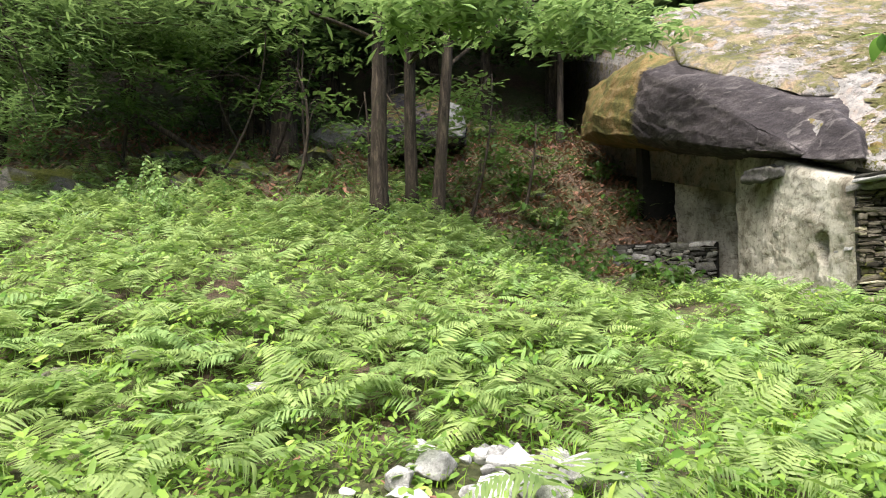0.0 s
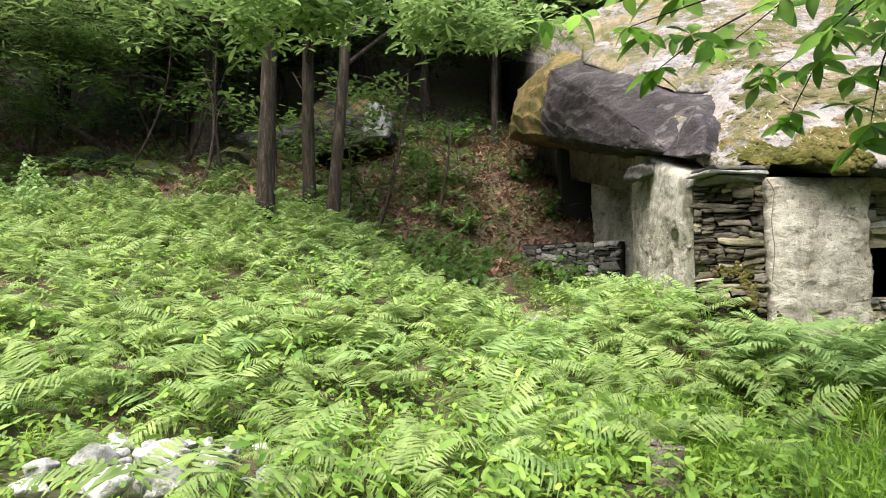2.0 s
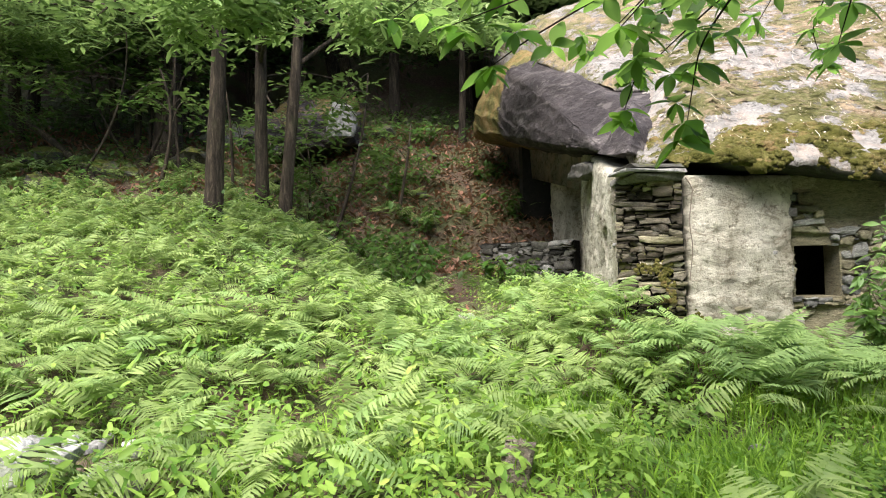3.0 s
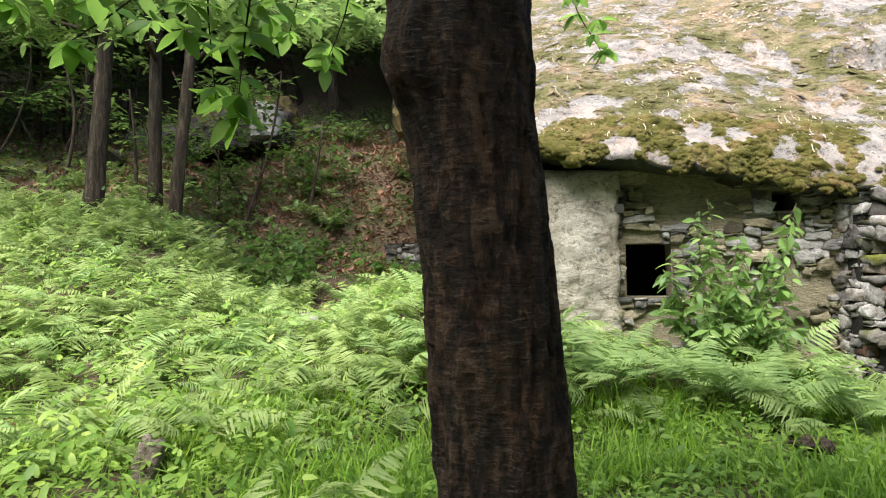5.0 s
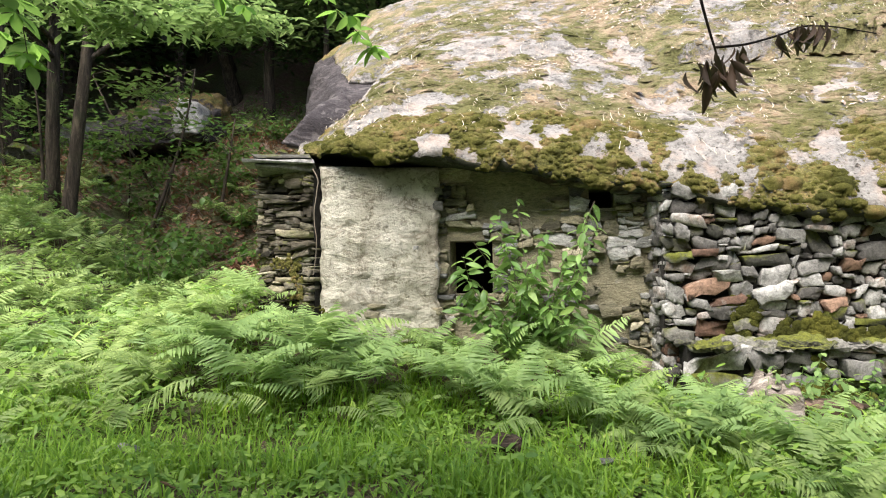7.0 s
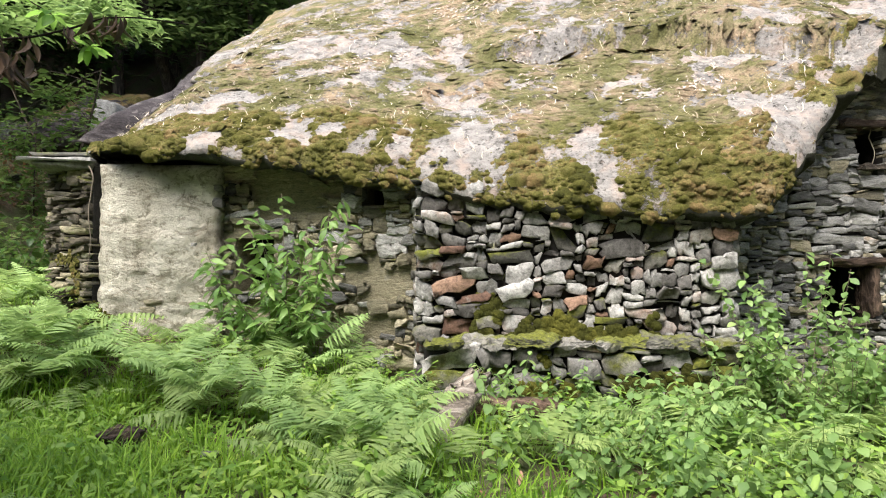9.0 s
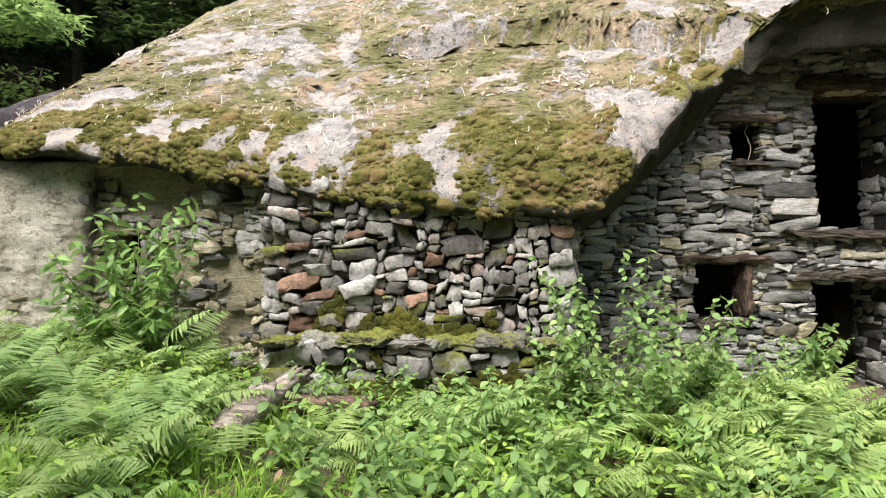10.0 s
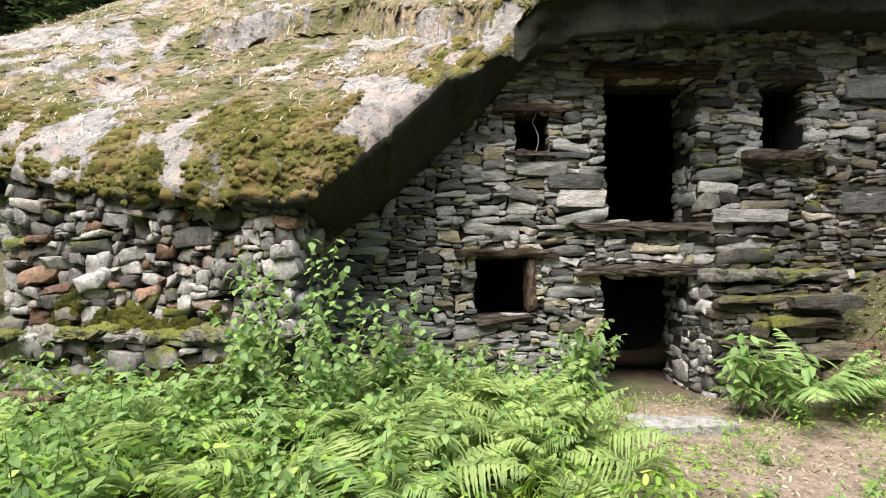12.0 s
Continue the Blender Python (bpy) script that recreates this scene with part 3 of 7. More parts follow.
    # bare rock on the undercut face above the house takes the same shade-dark colour
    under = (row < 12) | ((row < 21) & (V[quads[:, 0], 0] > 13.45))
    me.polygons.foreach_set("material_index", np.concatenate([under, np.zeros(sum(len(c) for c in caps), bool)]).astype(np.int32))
    attr = me.attributes.new("moss", "FLOAT", "POINT")
    live = np.where(top, moss, 0.12 * moss)
    attr.data.foreach_set("value", np.concatenate([live, [0, 0]]).astype(np.float32))
    brow = np.repeat((1 - sstep(22, 31, np.arange(k)))[None], n, 0).ravel()
    attr = me.attributes.new("brow", "FLOAT", "POINT")
    attr.data.foreach_set("value", np.concatenate([np.clip(brow + 0.5 * cheap(V[: n * k, 0] * 2.2, V[: n * k, 1] * 2.2, 2.0) * (brow > 0), 0, 1), [0, 0]]).astype(np.float32))
    ob = put("rock_slab", me, label="huge grey overhanging rock slab covered with olive and tan moss", category="rock")
    return ob, V[: n * k].reshape(n, k, 3), live.reshape(n, k)


rock_slab, SLAB_GRID, SLAB_MOSS = build_slab()


def dome(rng, rings=2, seg=6):
    """A small rough cushion, about 1 wide."""
    v, f = [(0, 0, 0.34)], []
    for r in range(1, rings + 1):
        t = r / rings
        for s in range(seg):
            a = 2 * math.pi * (s + 0.5 * (r % 2)) / seg
            q = 0.5 * t * (1 + rng.normal(0, 0.13))
            v.append((q * math.cos(a), q * math.sin(a), 0.34 * (1 - t**2.2) + rng.normal(0, 0.035) - 0.05 * (r == rings)))
    for s in range(seg):
        f.append((0, 1 + s, 1 + (s + 1) % seg))
    for r in range(rings - 1):
        for s in range(seg):
            a, b = 1 + r * seg + s, 1 + r * seg + (s + 1) % seg
            c, d = a + seg, b + seg
            f += [(a, c, b), (b, c, d)]
    return np.array(v, float), np.array(f)


def cover_moss():
    """Cushions of moss and dry straw over the slab."""
    rng = np.random.default_rng(41)
    n, k = SLAB_MOSS.shape
    cells = np.array([(a, b) for a in range(4, n - 2) for b in range(12, k - 24)])
    pos = SLAB_GRID[cells[:, 0], cells[:, 1]]
    w = SLAB_MOSS[cells[:, 0], cells[:, 1]] * (pos[:, 1] < 9.5) * (pos[:, 0] < 14.5)
    near = np.clip(1.7 - 0.22 * (pos[:, 1] - 4), 0.35, 1.5)
    cells = np.concatenate([cells] * 3)
    pos, w, near = np.tile(pos, (3, 1)), np.tile(w, 3), np.tile(near, 3)
    take = rng.random(len(cells)) < 0.36 * near * sstep(0.45, 0.66, w) * np.where(cells[:, 1] < 22, 1.7, 1.0) * np.where((pos[:, 0] > 11.9) & (cells[:, 1] < 19) | (pos[:, 0] > 13.4) & (cells[:, 1] < 22), 0.0, 1.0)
    c = cells[take]
    du = SLAB_GRID[np.minimum(c[:, 0] + 1, n - 1), c[:, 1]] - SLAB_GRID[c[:, 0] - 1, c[:, 1]]
    dv = SLAB_GRID[c[:, 0], c[:, 1] + 1] - SLAB_GRID[c[:, 0], c[:, 1] - 1]
    nrm = np.cross(du, dv)
    nrm /= np.linalg.norm(nrm, axis=1, keepdims=True)
    du /= np.linalg.norm(du, axis=1, keepdims=True)
    dv = np.cross(nrm, du)
    p = SLAB_GRID[c[:, 0], c[:, 1]] + rng.normal(0, 0.028, (len(c), 1)) * du + rng.normal(0, 0.028, (len(c), 1)) * dv
    domes = [dome(rng) for _ in range(8)]
    size = rng.uniform(0.026, 0.07, len(c)) * (0.8 + 1.3 * rng.random(len(c)) ** 5) * np.where(c[:, 1] < 22, 1.0, 1.35)
    # on the brow the cushions are thicker and greener
    low = c[:, 1] < 24 + 5 * cheap(p[:, 0] * 2.2, p[:, 1] * 2.2, 2.0)
    size = np.where(low, size * rng.uniform(0.9, 1.7, len(c)), size)
    pick = rng.integers(8, size=len(c))
    for here, stretch, height, mat, label in ((low, 1.4, 0.75, M_MOSS_BROW, "deep green and rust cushions of moss"), (~low, 2.1, 0.3, M_MOSS, "olive and tan cushions of moss")):
        vs, fs, base = [], [], 0
        for t in range(8):
            s = np.nonzero((pick == t) & here)[0]
            v, f = domes[t]
            q = p[s][:, None] - 0.006 * nrm[s][:, None] + size[s][:, None, None] * (v[:, 0][None, :, None] * du[s][:, None] * stretch + v[:, 1][None, :, None] * dv[s][:, None] + v[:, 2][None, :, None] * nrm[s][:, None] * height)
            vs.append(q.reshape(-1, 3))
            fs.append((f[None] + (np.arange(len(s)) * len(v))[:, None, None]).reshape(-1, 3) + base)
            base += len(s) * len(v)
        put("moss", mesh_np("moss", np.concatenate(vs), np.concatenate(fs), mat, True), rock_slab, label, kind="stuff")
    # straw and catkins
    take = rng.random(len(cells)) < 0.075 * (pos[:, 1] < 10) * (pos[:, 0] < 14.2) * (cells[:, 1] > 17) * 1.8 * sstep(-0.6, 0.5, cheap(pos[:, 0] * 1.6, pos[:, 1] * 1.6, 3.0))
    c = cells[take]
    p = SLAB_GRID[c[:, 0], c[:, 1]]
    vs, fs, base = [], [], 0
    for q, (a, b) in zip(p, c):
        L = rng.uniform(0.04, 0.2) * (1 if rng.random() < 0.9 else 2.4)
        ang, cur, wd = rng.normal(0, 0.75) + (3.14 if rng.random() < 0.5 else 0), rng.normal(0, 2.2), rng.uniform(0.0018, 0.004)
        t = np.linspace(-0.5, 0.5, 5)
        hx, hy = np.cos(ang + cur * t), np.sin(ang + cur * t)
        px, py = q[0] + L * np.cumsum(hx) / 5, q[1] + L * np.cumsum(hy) / 5
        slope = (SLAB_GRID[a, b + 1] - SLAB_GRID[a, b - 1])
        sl = slope[2] / max(slope[1], 0.01)
        sl = min(max(sl, -0.5), 1.3)
        pz = q[2] + (py - q[1]) * sl + 0.016 + 0.03 * np.abs(t) * rng.random()
        line = np.stack([px, py, pz], 1)
        side = np.stack([-hy, hx, 0 * hx], 1) * wd
        vs.append(np.concatenate([line + side, line - side]))
        r = np.arange(4)
        fs.append(np.stack([r, r + 1, r + 6, r + 5], 1) + base)
        base += 10
    put("straw", mesh_np("straw", np.concatenate(vs), np.concatenate(fs), M_STRAW), label="pale dry straw and catkins strewn on the slab", category="straw", kind="stuff")
    # flakes of dead leaf caught in drifts
    take = rng.random(len(cells)) < 0.42 * (pos[:, 1] < 10) * (pos[:, 0] < 14.2) * (cells[:, 1] > 21) * np.clip(1.9 - 0.2 * pos[:, 1], 0.2, 1) * sstep(0.1, 0.4, fbm(pos * np.array([1.0, 1.5, 0.6]) + 33, 3))
    c = cells[take]
    du = SLAB_GRID[np.minimum(c[:, 0] + 1, n - 1), c[:, 1]] - SLAB_GRID[c[:, 0] - 1, c[:, 1]]
    dv = SLAB_GRID[c[:, 0], c[:, 1] + 1] - SLAB_GRID[c[:, 0], c[:, 1] - 1]
    nrm = np.cross(du, dv)
    nrm /= np.linalg.norm(nrm, axis=1, keepdims=True)
    du /= np.linalg.norm(du, axis=1, keepdims=True)
    dv = np.cross(nrm, du)
    ang, L = rng.uniform(0, 6.28, (len(c), 1)), rng.uniform(0.014, 0.045, (len(c), 1))
    along, across = du * np.cos(ang) + dv * np.sin(ang), dv * np.cos(ang) - du * np.sin(ang)
    q = SLAB_GRID[c[:, 0], c[:, 1]] + rng.normal(0, 0.03, (len(c), 1)) * du + rng.normal(0, 0.03, (len(c), 1)) * dv + nrm * rng.uniform(0.012, 0.024, (len(c), 1))
    curl = rng.uniform(-0.1, 0.45, (len(c), 1))
    V = np.stack([q - along * L, q + across * L * 0.4 + nrm * L * curl, q - across * L * 0.4 + nrm * L * curl, q + along * L + nrm * L * rng.uniform(-0.2, 0.5, (len(c), 1))], 1).reshape(-1, 3)
    F = (np.array([(0, 2, 1), (1, 2, 3)])[None] + 4 * np.arange(len(c))[:, None, None]).reshape(-1, 3)
    put("leaf_litter", mesh_np("leaf_litter", V, F, M_FLAKE), label="pale flakes of dead leaf drifted on the slab", category="leaf litter", kind="stuff")


cover_moss()


def rock(name, pts, mat, cuts=4, rough=0.08, freq=1.4, seed=0.0, label="", category="rock", smooth=True, parent=None, soft=0.35):
    """A weathered block: the hull of a few corners, refined and roughened."""
    bm = bmesh.new()
    vs = [bm.verts.new(p) for p in pts]
    out = bmesh.ops.convex_hull(bm, input=vs)
    bmesh.ops.delete(bm, geom=[v for v in bm.verts if not v.link_faces], context="VERTS")
    bmesh.ops.triangulate(bm, faces=bm.faces[:])
    for _ in range(cuts):
        long = [e for e in bm.edges]
        bmesh.ops.subdivide_edges(bm, edges=long, cuts=1, use_grid_fill=True)
        bmesh.ops.smooth_vert(bm, verts=bm.verts[:], factor=soft, use_axis_x=True, use_axis_y=True, use_axis_z=True)
        soft *= 0.6
    bm.normal_update()
    for v in bm.verts:
        q = v.co * freq + Vector((seed, seed, seed))
        d = noise.noise(q) + 0.5 * noise.noise(q * 2.3) + 0.3 * noise.noise(q * 5.1) + 0.25 * abs(noise.noise(q * 9))
        v.co += v.normal * d * rough
    me = bpy.data.meshes.new(name)
    bm.to_mesh(me)
    bm.free()
    me.materials.append(mat)
    for p in me.polygons:
        p.use_smooth = smooth
    return put(name, me, parent, label, "" if parent else category)


def split_rock(name, pts, mat, seed, label, cuts=5, strata=0.035, rough=0.05, mossy=None):
    """A split boulder: flat faces, sharp broken edges and thin beds; mossy(x, y, z) gives the moss on it, 0 to 1."""
    bm = bmesh.new()
    vs = [bm.verts.new(p) for p in pts]
    bmesh.ops.convex_hull(bm, input=vs)
    bmesh.ops.delete(bm, geom=[v for v in bm.verts if not v.link_faces], context="VERTS")
    bmesh.ops.triangulate(bm, faces=bm.faces[:])
    for k in range(cuts):
        bmesh.ops.subdivide_edges(bm, edges=[e for e in bm.edges if e.calc_length() > 0.09], cuts=1)
        bmesh.ops.triangulate(bm, faces=bm.faces[:])
        if k < 2:
            bmesh.ops.smooth_vert(bm, verts=bm.verts[:], factor=0.04, use_axis_x=True, use_axis_y=True, use_axis_z=True)
    bm.normal_update()
    me = bpy.data.meshes.new(name)
    bed = Vector((0.25, -0.42, 0.87))
    for v in bm.verts:
        c = v.co
        n1 = noise.noise(c * 0.9 + Vector((seed, 0, 0)))
        b = c.dot(bed) * 3.2 + 0.9 * n1 + 0.35 * noise.noise(c * 3 + Vector((0, seed, 0)))
        saw = b - math.floor(b)
        d = strata * (saw - 0.5) + rough * (n1 + 0.6 * noise.noise(c * 2.4) + 0.35 * noise.noise(c * 6.0) + 0.2 * noise.noise(c * 14.0))
        v.co = c + v.normal * d
    bm.to_mesh(me)
    bm.free()
    me.materials.append(mat)
    P = np.array([v.co[:] for v in me.vertices])
    grown = np.zeros(len(P)) if mossy is None else np.clip(mossy(P) + 0.9 * fbm(P * 1.3 + 8, 4), 0, 1)
    me.attributes.new("moss", "FLOAT", "POINT").data.foreach_set("value", grown.astype(np.float32))
    me.polygons.foreach_set("use_smooth", np.ones(len(me.polygons), bool))
    return put(name, me, None, label, "rock")


nose_moss = lambda P: 1.5 * sstep(10.3, 11.9, P[:, 1] + 0.4 * (P[:, 2] - 5.0)) - 0.6 + 0.3 * sstep(5.4, 6.4, P[:, 2])
split_rock("boulder", [(4.76, 6.9, 3.12), (4.73, 7.2, 3.26), (4.63, 9.0, 3.72), (4.60, 10.65, 4.24), (4.40, 13.2, 4.90), (4.7, 14.6, 5.0), (6.9, 6.9, 3.0), (6.9, 13.5, 4.3), (5.2, 7.2, 3.86), (5.36, 7.75, 4.2),
                       (5.05, 10.2, 5.40), (4.62, 11.35, 5.80), (4.36, 13.0, 5.25), (4.9, 14.4, 6.3), (7.2, 7.6, 4.2), (7.4, 12.5, 6.3), (5.1, 11.8, 6.35)], M_NOSE, 3.0,
           "dark weathered boulder with an orange mossy nose under the slab", 6, mossy=nose_moss)
split_rock("boulder", [(4.58, 6.22, 3.02), (4.62, 6.75, 3.08), (4.70, 7.35, 3.22), (4.82, 6.5, 3.40), (4.98, 6.95, 3.70), (5.3, 7.35, 4.0), (5.6, 6.85, 2.95), (5.6, 7.3, 3.2), (5.5, 7.0, 3.55)], M_NOSE, 11.0,
           "grey split block of rock wedged under the slab", 4, 0.02, 0.03)
split_rock("boulder", [(5.33, 7.9, 4.28), (5.2, 8.9, 4.80), (5.06, 10.0, 5.36), (5.04, 10.6, 5.7), (5.5, 7.9, 4.46), (5.42, 8.9, 5.04), (5.32, 10.0, 5.62), (5.4, 11.4, 6.4), (6.4, 7.5, 4.2), (6.4, 11.5, 6.0), (6.4, 7.9, 4.78), (6.5, 11.6, 6.85)],
           M_SLAB, 5.0, "tan mossy layer of rock lying over a dark crack", 5, 0.03, 0.05, mossy=lambda P: np.full(len(P), 0.5))
split_rock("bracket_stone", [(4.84, 7.72, 3.02), (4.78, 8.2, 3.0), (4.86, 8.72, 3.06), (4.8, 7.8, 3.2), (4.74, 8.3, 3.24), (4.88, 8.7, 3.26), (5.25, 7.7, 3.02), (5.35, 8.7, 3.04), (5.25, 7.75, 3.28), (5.35, 8.7, 3.32)],
           M_RUBBLE, 7.0, "rough dark stone jutting from the plaster under the boulder", 4, 0.05, 0.04)


# ---- masonry ----
def lay_courses(length, z_low, z_high, holes, rng, unit, heights, ratio, gap=0.012):
    """Interlocking stones (u0, u1, z0, z1) packed on a fine grid, broken by openings and the wall's outline.
    heights: chances of stones 1, 2, 3... units high; ratio: least and most length over height."""
    du = 0.03
    z0, z1 = -0.6, 4.6
    nu, nz = int(length / du), int((z1 - z0) / unit)
    free = np.zeros((nz, nu), bool)
    for c in range(nu):
        u = (c + 0.5) * du
        for r in range(nz):
            z = z0 + (r + 0.5) * unit
            free[r, c] = z_low(u) < z < z_high(u) and not any(h[0] < u < h[1] and h[2] < z < h[3] for h in holes)
    stones = []
    for r in range(nz):
        c = 0
        while c < nu:
            if not free[r, c]:
                c += 1
                continue
            run = 1
            while c + run < nu and free[r, c + run]:
                run += 1
            h = 1 + int(rng.choice(len(heights), p=heights))
            h = max(1, min(h, nz - r))
            w = int(round(h * unit * rng.uniform(*ratio) * (1.0 if h > 1 else 1.25) / du))
            w = max(2, min(w, run))
            h = max(1, min(h, int(w * du / unit)))
            if run - w < 3:
                w = run if run < w * 1.5 + 3 else w
            while h > 1 and not free[r : r + h, c : c + w].all():
                h -= 1
            free[r : r + h, c : c + w] = False
            wob = 0.02 * math.sin(2.1 * c * du + r * 0.13) + 0.012 * math.sin(5.3 * c * du + 1.0)
            stones.append((c * du + gap * rng.uniform(0.1, 0.6), (c + w) * du - gap * rng.uniform(0.1, 0.6), z0 + r * unit + wob + rng.normal(0, 0.004), z0 + (r + h) * unit + wob - gap * rng.uniform(0.2, 0.8)))
            c += w
    return stones


def one_stone(stone, rng, chop, bevel, bulge, warp):
    """A split stone: a jagged outline (u, z) that leans with its neighbours, a chipped rim, an uneven face.
    Returns points (u, y, z) with the face towards -y, and triangles."""
    u0, u1, z0, z1 = stone
    w, h = u1 - u0, z1 - z0
    cu = np.minimum(0.42 * w, h * chop * rng.uniform(0.1, 0.95, 4))
    cz = h * chop * rng.uniform(0.06, 0.62, 4)
    a, b = rng.uniform(0.28, 0.45, 2), rng.uniform(0.55, 0.72, 2)
    o = np.array([(u0 + cu[0], z0), (u0 + a[0] * w, z0), (u0 + b[0] * w, z0), (u1 - cu[1], z0), (u1, z0 + cz[1]), (u1, z1 - cz[2]),
                  (u1 - cu[2], z1), (u0 + b[1] * w, z1), (u0 + a[1] * w, z1), (u0 + cu[3], z1), (u0, z1 - cz[3]), (u0, z0 + cz[0])])
    lean_in = rng.normal(0, 0.3, 2) * min(h, 0.5 * w)
    o[:, 0] += (o[:, 1] - z0) / h * lean_in[0] - 0.5 * lean_in[0]
    o[:, 1] += (o[:, 0] - (u0 + u1) / 2) / w * lean_in[1] * 1.1
    o += rng.normal(0, 1, o.shape) * np.array([min(0.016, 0.06 * w), min(0.010, 0.09 * h)])
    U, Z = o[:, 0].copy(), o[:, 1].copy()
    o[:, 0] += warp * (cheap(U * 6.5, Z * 6.5, 1.0) + 0.5 * cheap(U * 17, Z * 17, 2.0))
    o[:, 1] += warp * (0.9 * cheap(U * 4.0, Z * 7.0, 5.0) + 0.4 * cheap(U * 15, Z * 15, 8.0))
    c = o.mean(0)
    inset = np.minimum(bevel, 0.2 * h) * rng.uniform(0.5, 1.3, (12, 1))
    q = o - (o - c) / np.maximum(np.abs(o - c), 0.3 * h).max(1, keepdims=True) * inset
    tilt = rng.normal(0, 0.05), rng.normal(0, 0.11)
    plane = lambda p, jit: tilt[0] * (p[:, 0] - c[0]) + tilt[1] * (p[:, 1] - c[1]) + rng.normal(0, jit, len(p))
    top = c + rng.normal(0, 0.14, 2) * np.array([w, h])
    rows = [np.column_stack([o[:, 0], np.full(12, 0.16), o[:, 1]]), np.column_stack([o[:, 0], plane(o, 0.003) + 0.9 * bevel, o[:, 1]]), np.column_stack([q[:, 0], plane(q, 0.002), q[:, 1]]), np.array([[top[0], -bulge * rng.uniform(-0.3, 1.0) * h, top[1]]])]
    k = np.arange(12)
    n = (k + 1) % 12
    f = np.concatenate([np.stack([k + r * 12, n + r * 12, n + r * 12 + 12, k + r * 12 + 12], 1) for r in range(2)])
    return np.concatenate(rows), np.concatenate([f[:, [0, 1, 2]], f[:, [0, 2, 3]], np.stack([k + 24, n + 24, np.full(12, 36)], 1)])


FLAT_STONES = (0.4, 0.005, 0.012, 0.028, 0.018)
ROUND_STONES = (0.42, 0.007, 0.02, 0.034, 0.03)


def masonry(wall, start, end, stones, style, mats, rng, depth=0.2, proud=0.04, limit=300, name="stone", lean=0.0):
    """Sets the stones into the wall's face, outwards to the right of start->end. The largest are objects, the rest one joined part."""
    a, b = np.array(start, float), np.array(end, float)
    d = (b - a) / np.linalg.norm(b - a)
    out = np.array([d[1], -d[0]])
    stones = sorted(stones, key=lambda s: -(s[1] - s[0]) * (s[3] - s[2]))
    rest_v, rest_f, rest_m, n = [], [], [], 0
    for rank, stone in enumerate(stones):
        mi = int(rng.choice(len(mats), p=[m[1] for m in mats]))
        v, f = one_stone(stone, rng, *style[:4])
        off = proud + rng.normal(0, style[4]) + lean * (stone[2] + stone[3]) / 2
        y = off - v[:, 1]
        w = np.stack([a[0] + d[0] * v[:, 0] + out[0] * y, a[1] + d[1] * v[:, 0] + out[1] * y, v[:, 2]], 1)
        if rank < limit:
            c = w.mean(0)
            ob = new(name, mesh_np(name, w - c, f, mats[mi][0]))
            ob.parent = wall
            ob.location = Vector(c) - wall.location
        else:
            rest_v.append(w - np.array(wall.location))
            rest_f.append(f + n)
            rest_m += [mi] * len(f)
            n += len(v)
    if rest_v:
        me = mesh_np("stones", np.concatenate(rest_v), np.concatenate(rest_f), None)
        for m in mats:
            me.materials.append(m[0])
        me.polygons.foreach_set("material_index", np.array(rest_m, np.int32))
        put("stones", me, wall, kind="stuff")


def prism(bm, a, b, u0, u1, z0, z1, t0, t1):
    """A box along the line a->b from u0 to u1, set t0..t1 metres behind its face."""
    a, b = np.array(a, float), np.array(b, float)
    d = (b - a) / np.linalg.norm(b - a)
    back = np.array([-d[1], d[0]])
    vs = []
    for z in (z0, z1):
        for u, t in ((u0, t0), (u1, t0), (u1, t1), (u0, t1)):
            p = a + d * u + back * t
            vs.append(bm.verts.new((p[0], p[1], z)))
    for f in ((0, 1, 5, 4), (1, 2, 6, 5), (2, 3, 7, 6), (3, 0, 4, 7), (4, 5, 6, 7), (3, 2, 1, 0)):
        bm.faces.new([vs[k] for k in f])


def wall_core(name, a, b, z0, z1, holes, thick, mat, label, t0=0.05):
    """The wall's inside, with openings that go through it."""
    length = float(np.linalg.norm(np.subtract(b, a)))
    bm = bmesh.new()
    us = sorted({0.0, length, *(h[0] for h in holes), *(h[1] for h in holes)})
    for u0, u1 in zip(us, us[1:]):
        cuts = sorted((h[2], h[3]) for h in holes if h[0] <= u0 + 1e-6 and h[1] >= u1 - 1e-6)
        z = z0
        for c0, c1 in cuts:
            if c0 > z:
                prism(bm, a, b, u0, u1, z, c0, t0, thick)
            z = c1
        if z < z1:
            prism(bm, a, b, u0, u1, z, z1, t0, thick)
    bmesh.ops.remove_doubles(bm, verts=bm.verts[:], dist=0.0005)
    me = bpy.data.meshes.new(name)
    bm.to_mesh(me)
    bm.free()
    me.materials.append(mat)
    return put(name, me, label=label, category="wall", kind="structure")


# house front
FA, FB = (11.0, 5.0), (19.6, 5.0)
FH = [(3.53, 4.60, 1.84, 3.44), (3.47, 4.46, -0.2, 1.27), (2.54, 2.92, 2.62, 3.05), (2.1, 2.73, 0.86, 1.48), (5.34, 5.86, 2.64, 3.43)]
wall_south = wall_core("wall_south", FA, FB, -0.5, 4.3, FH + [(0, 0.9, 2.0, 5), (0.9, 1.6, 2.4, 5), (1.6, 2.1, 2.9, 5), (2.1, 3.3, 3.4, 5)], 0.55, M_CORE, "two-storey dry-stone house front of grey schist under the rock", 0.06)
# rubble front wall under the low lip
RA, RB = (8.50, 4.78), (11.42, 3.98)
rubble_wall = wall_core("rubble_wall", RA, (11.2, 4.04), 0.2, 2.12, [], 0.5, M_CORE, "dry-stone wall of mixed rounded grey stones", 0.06)
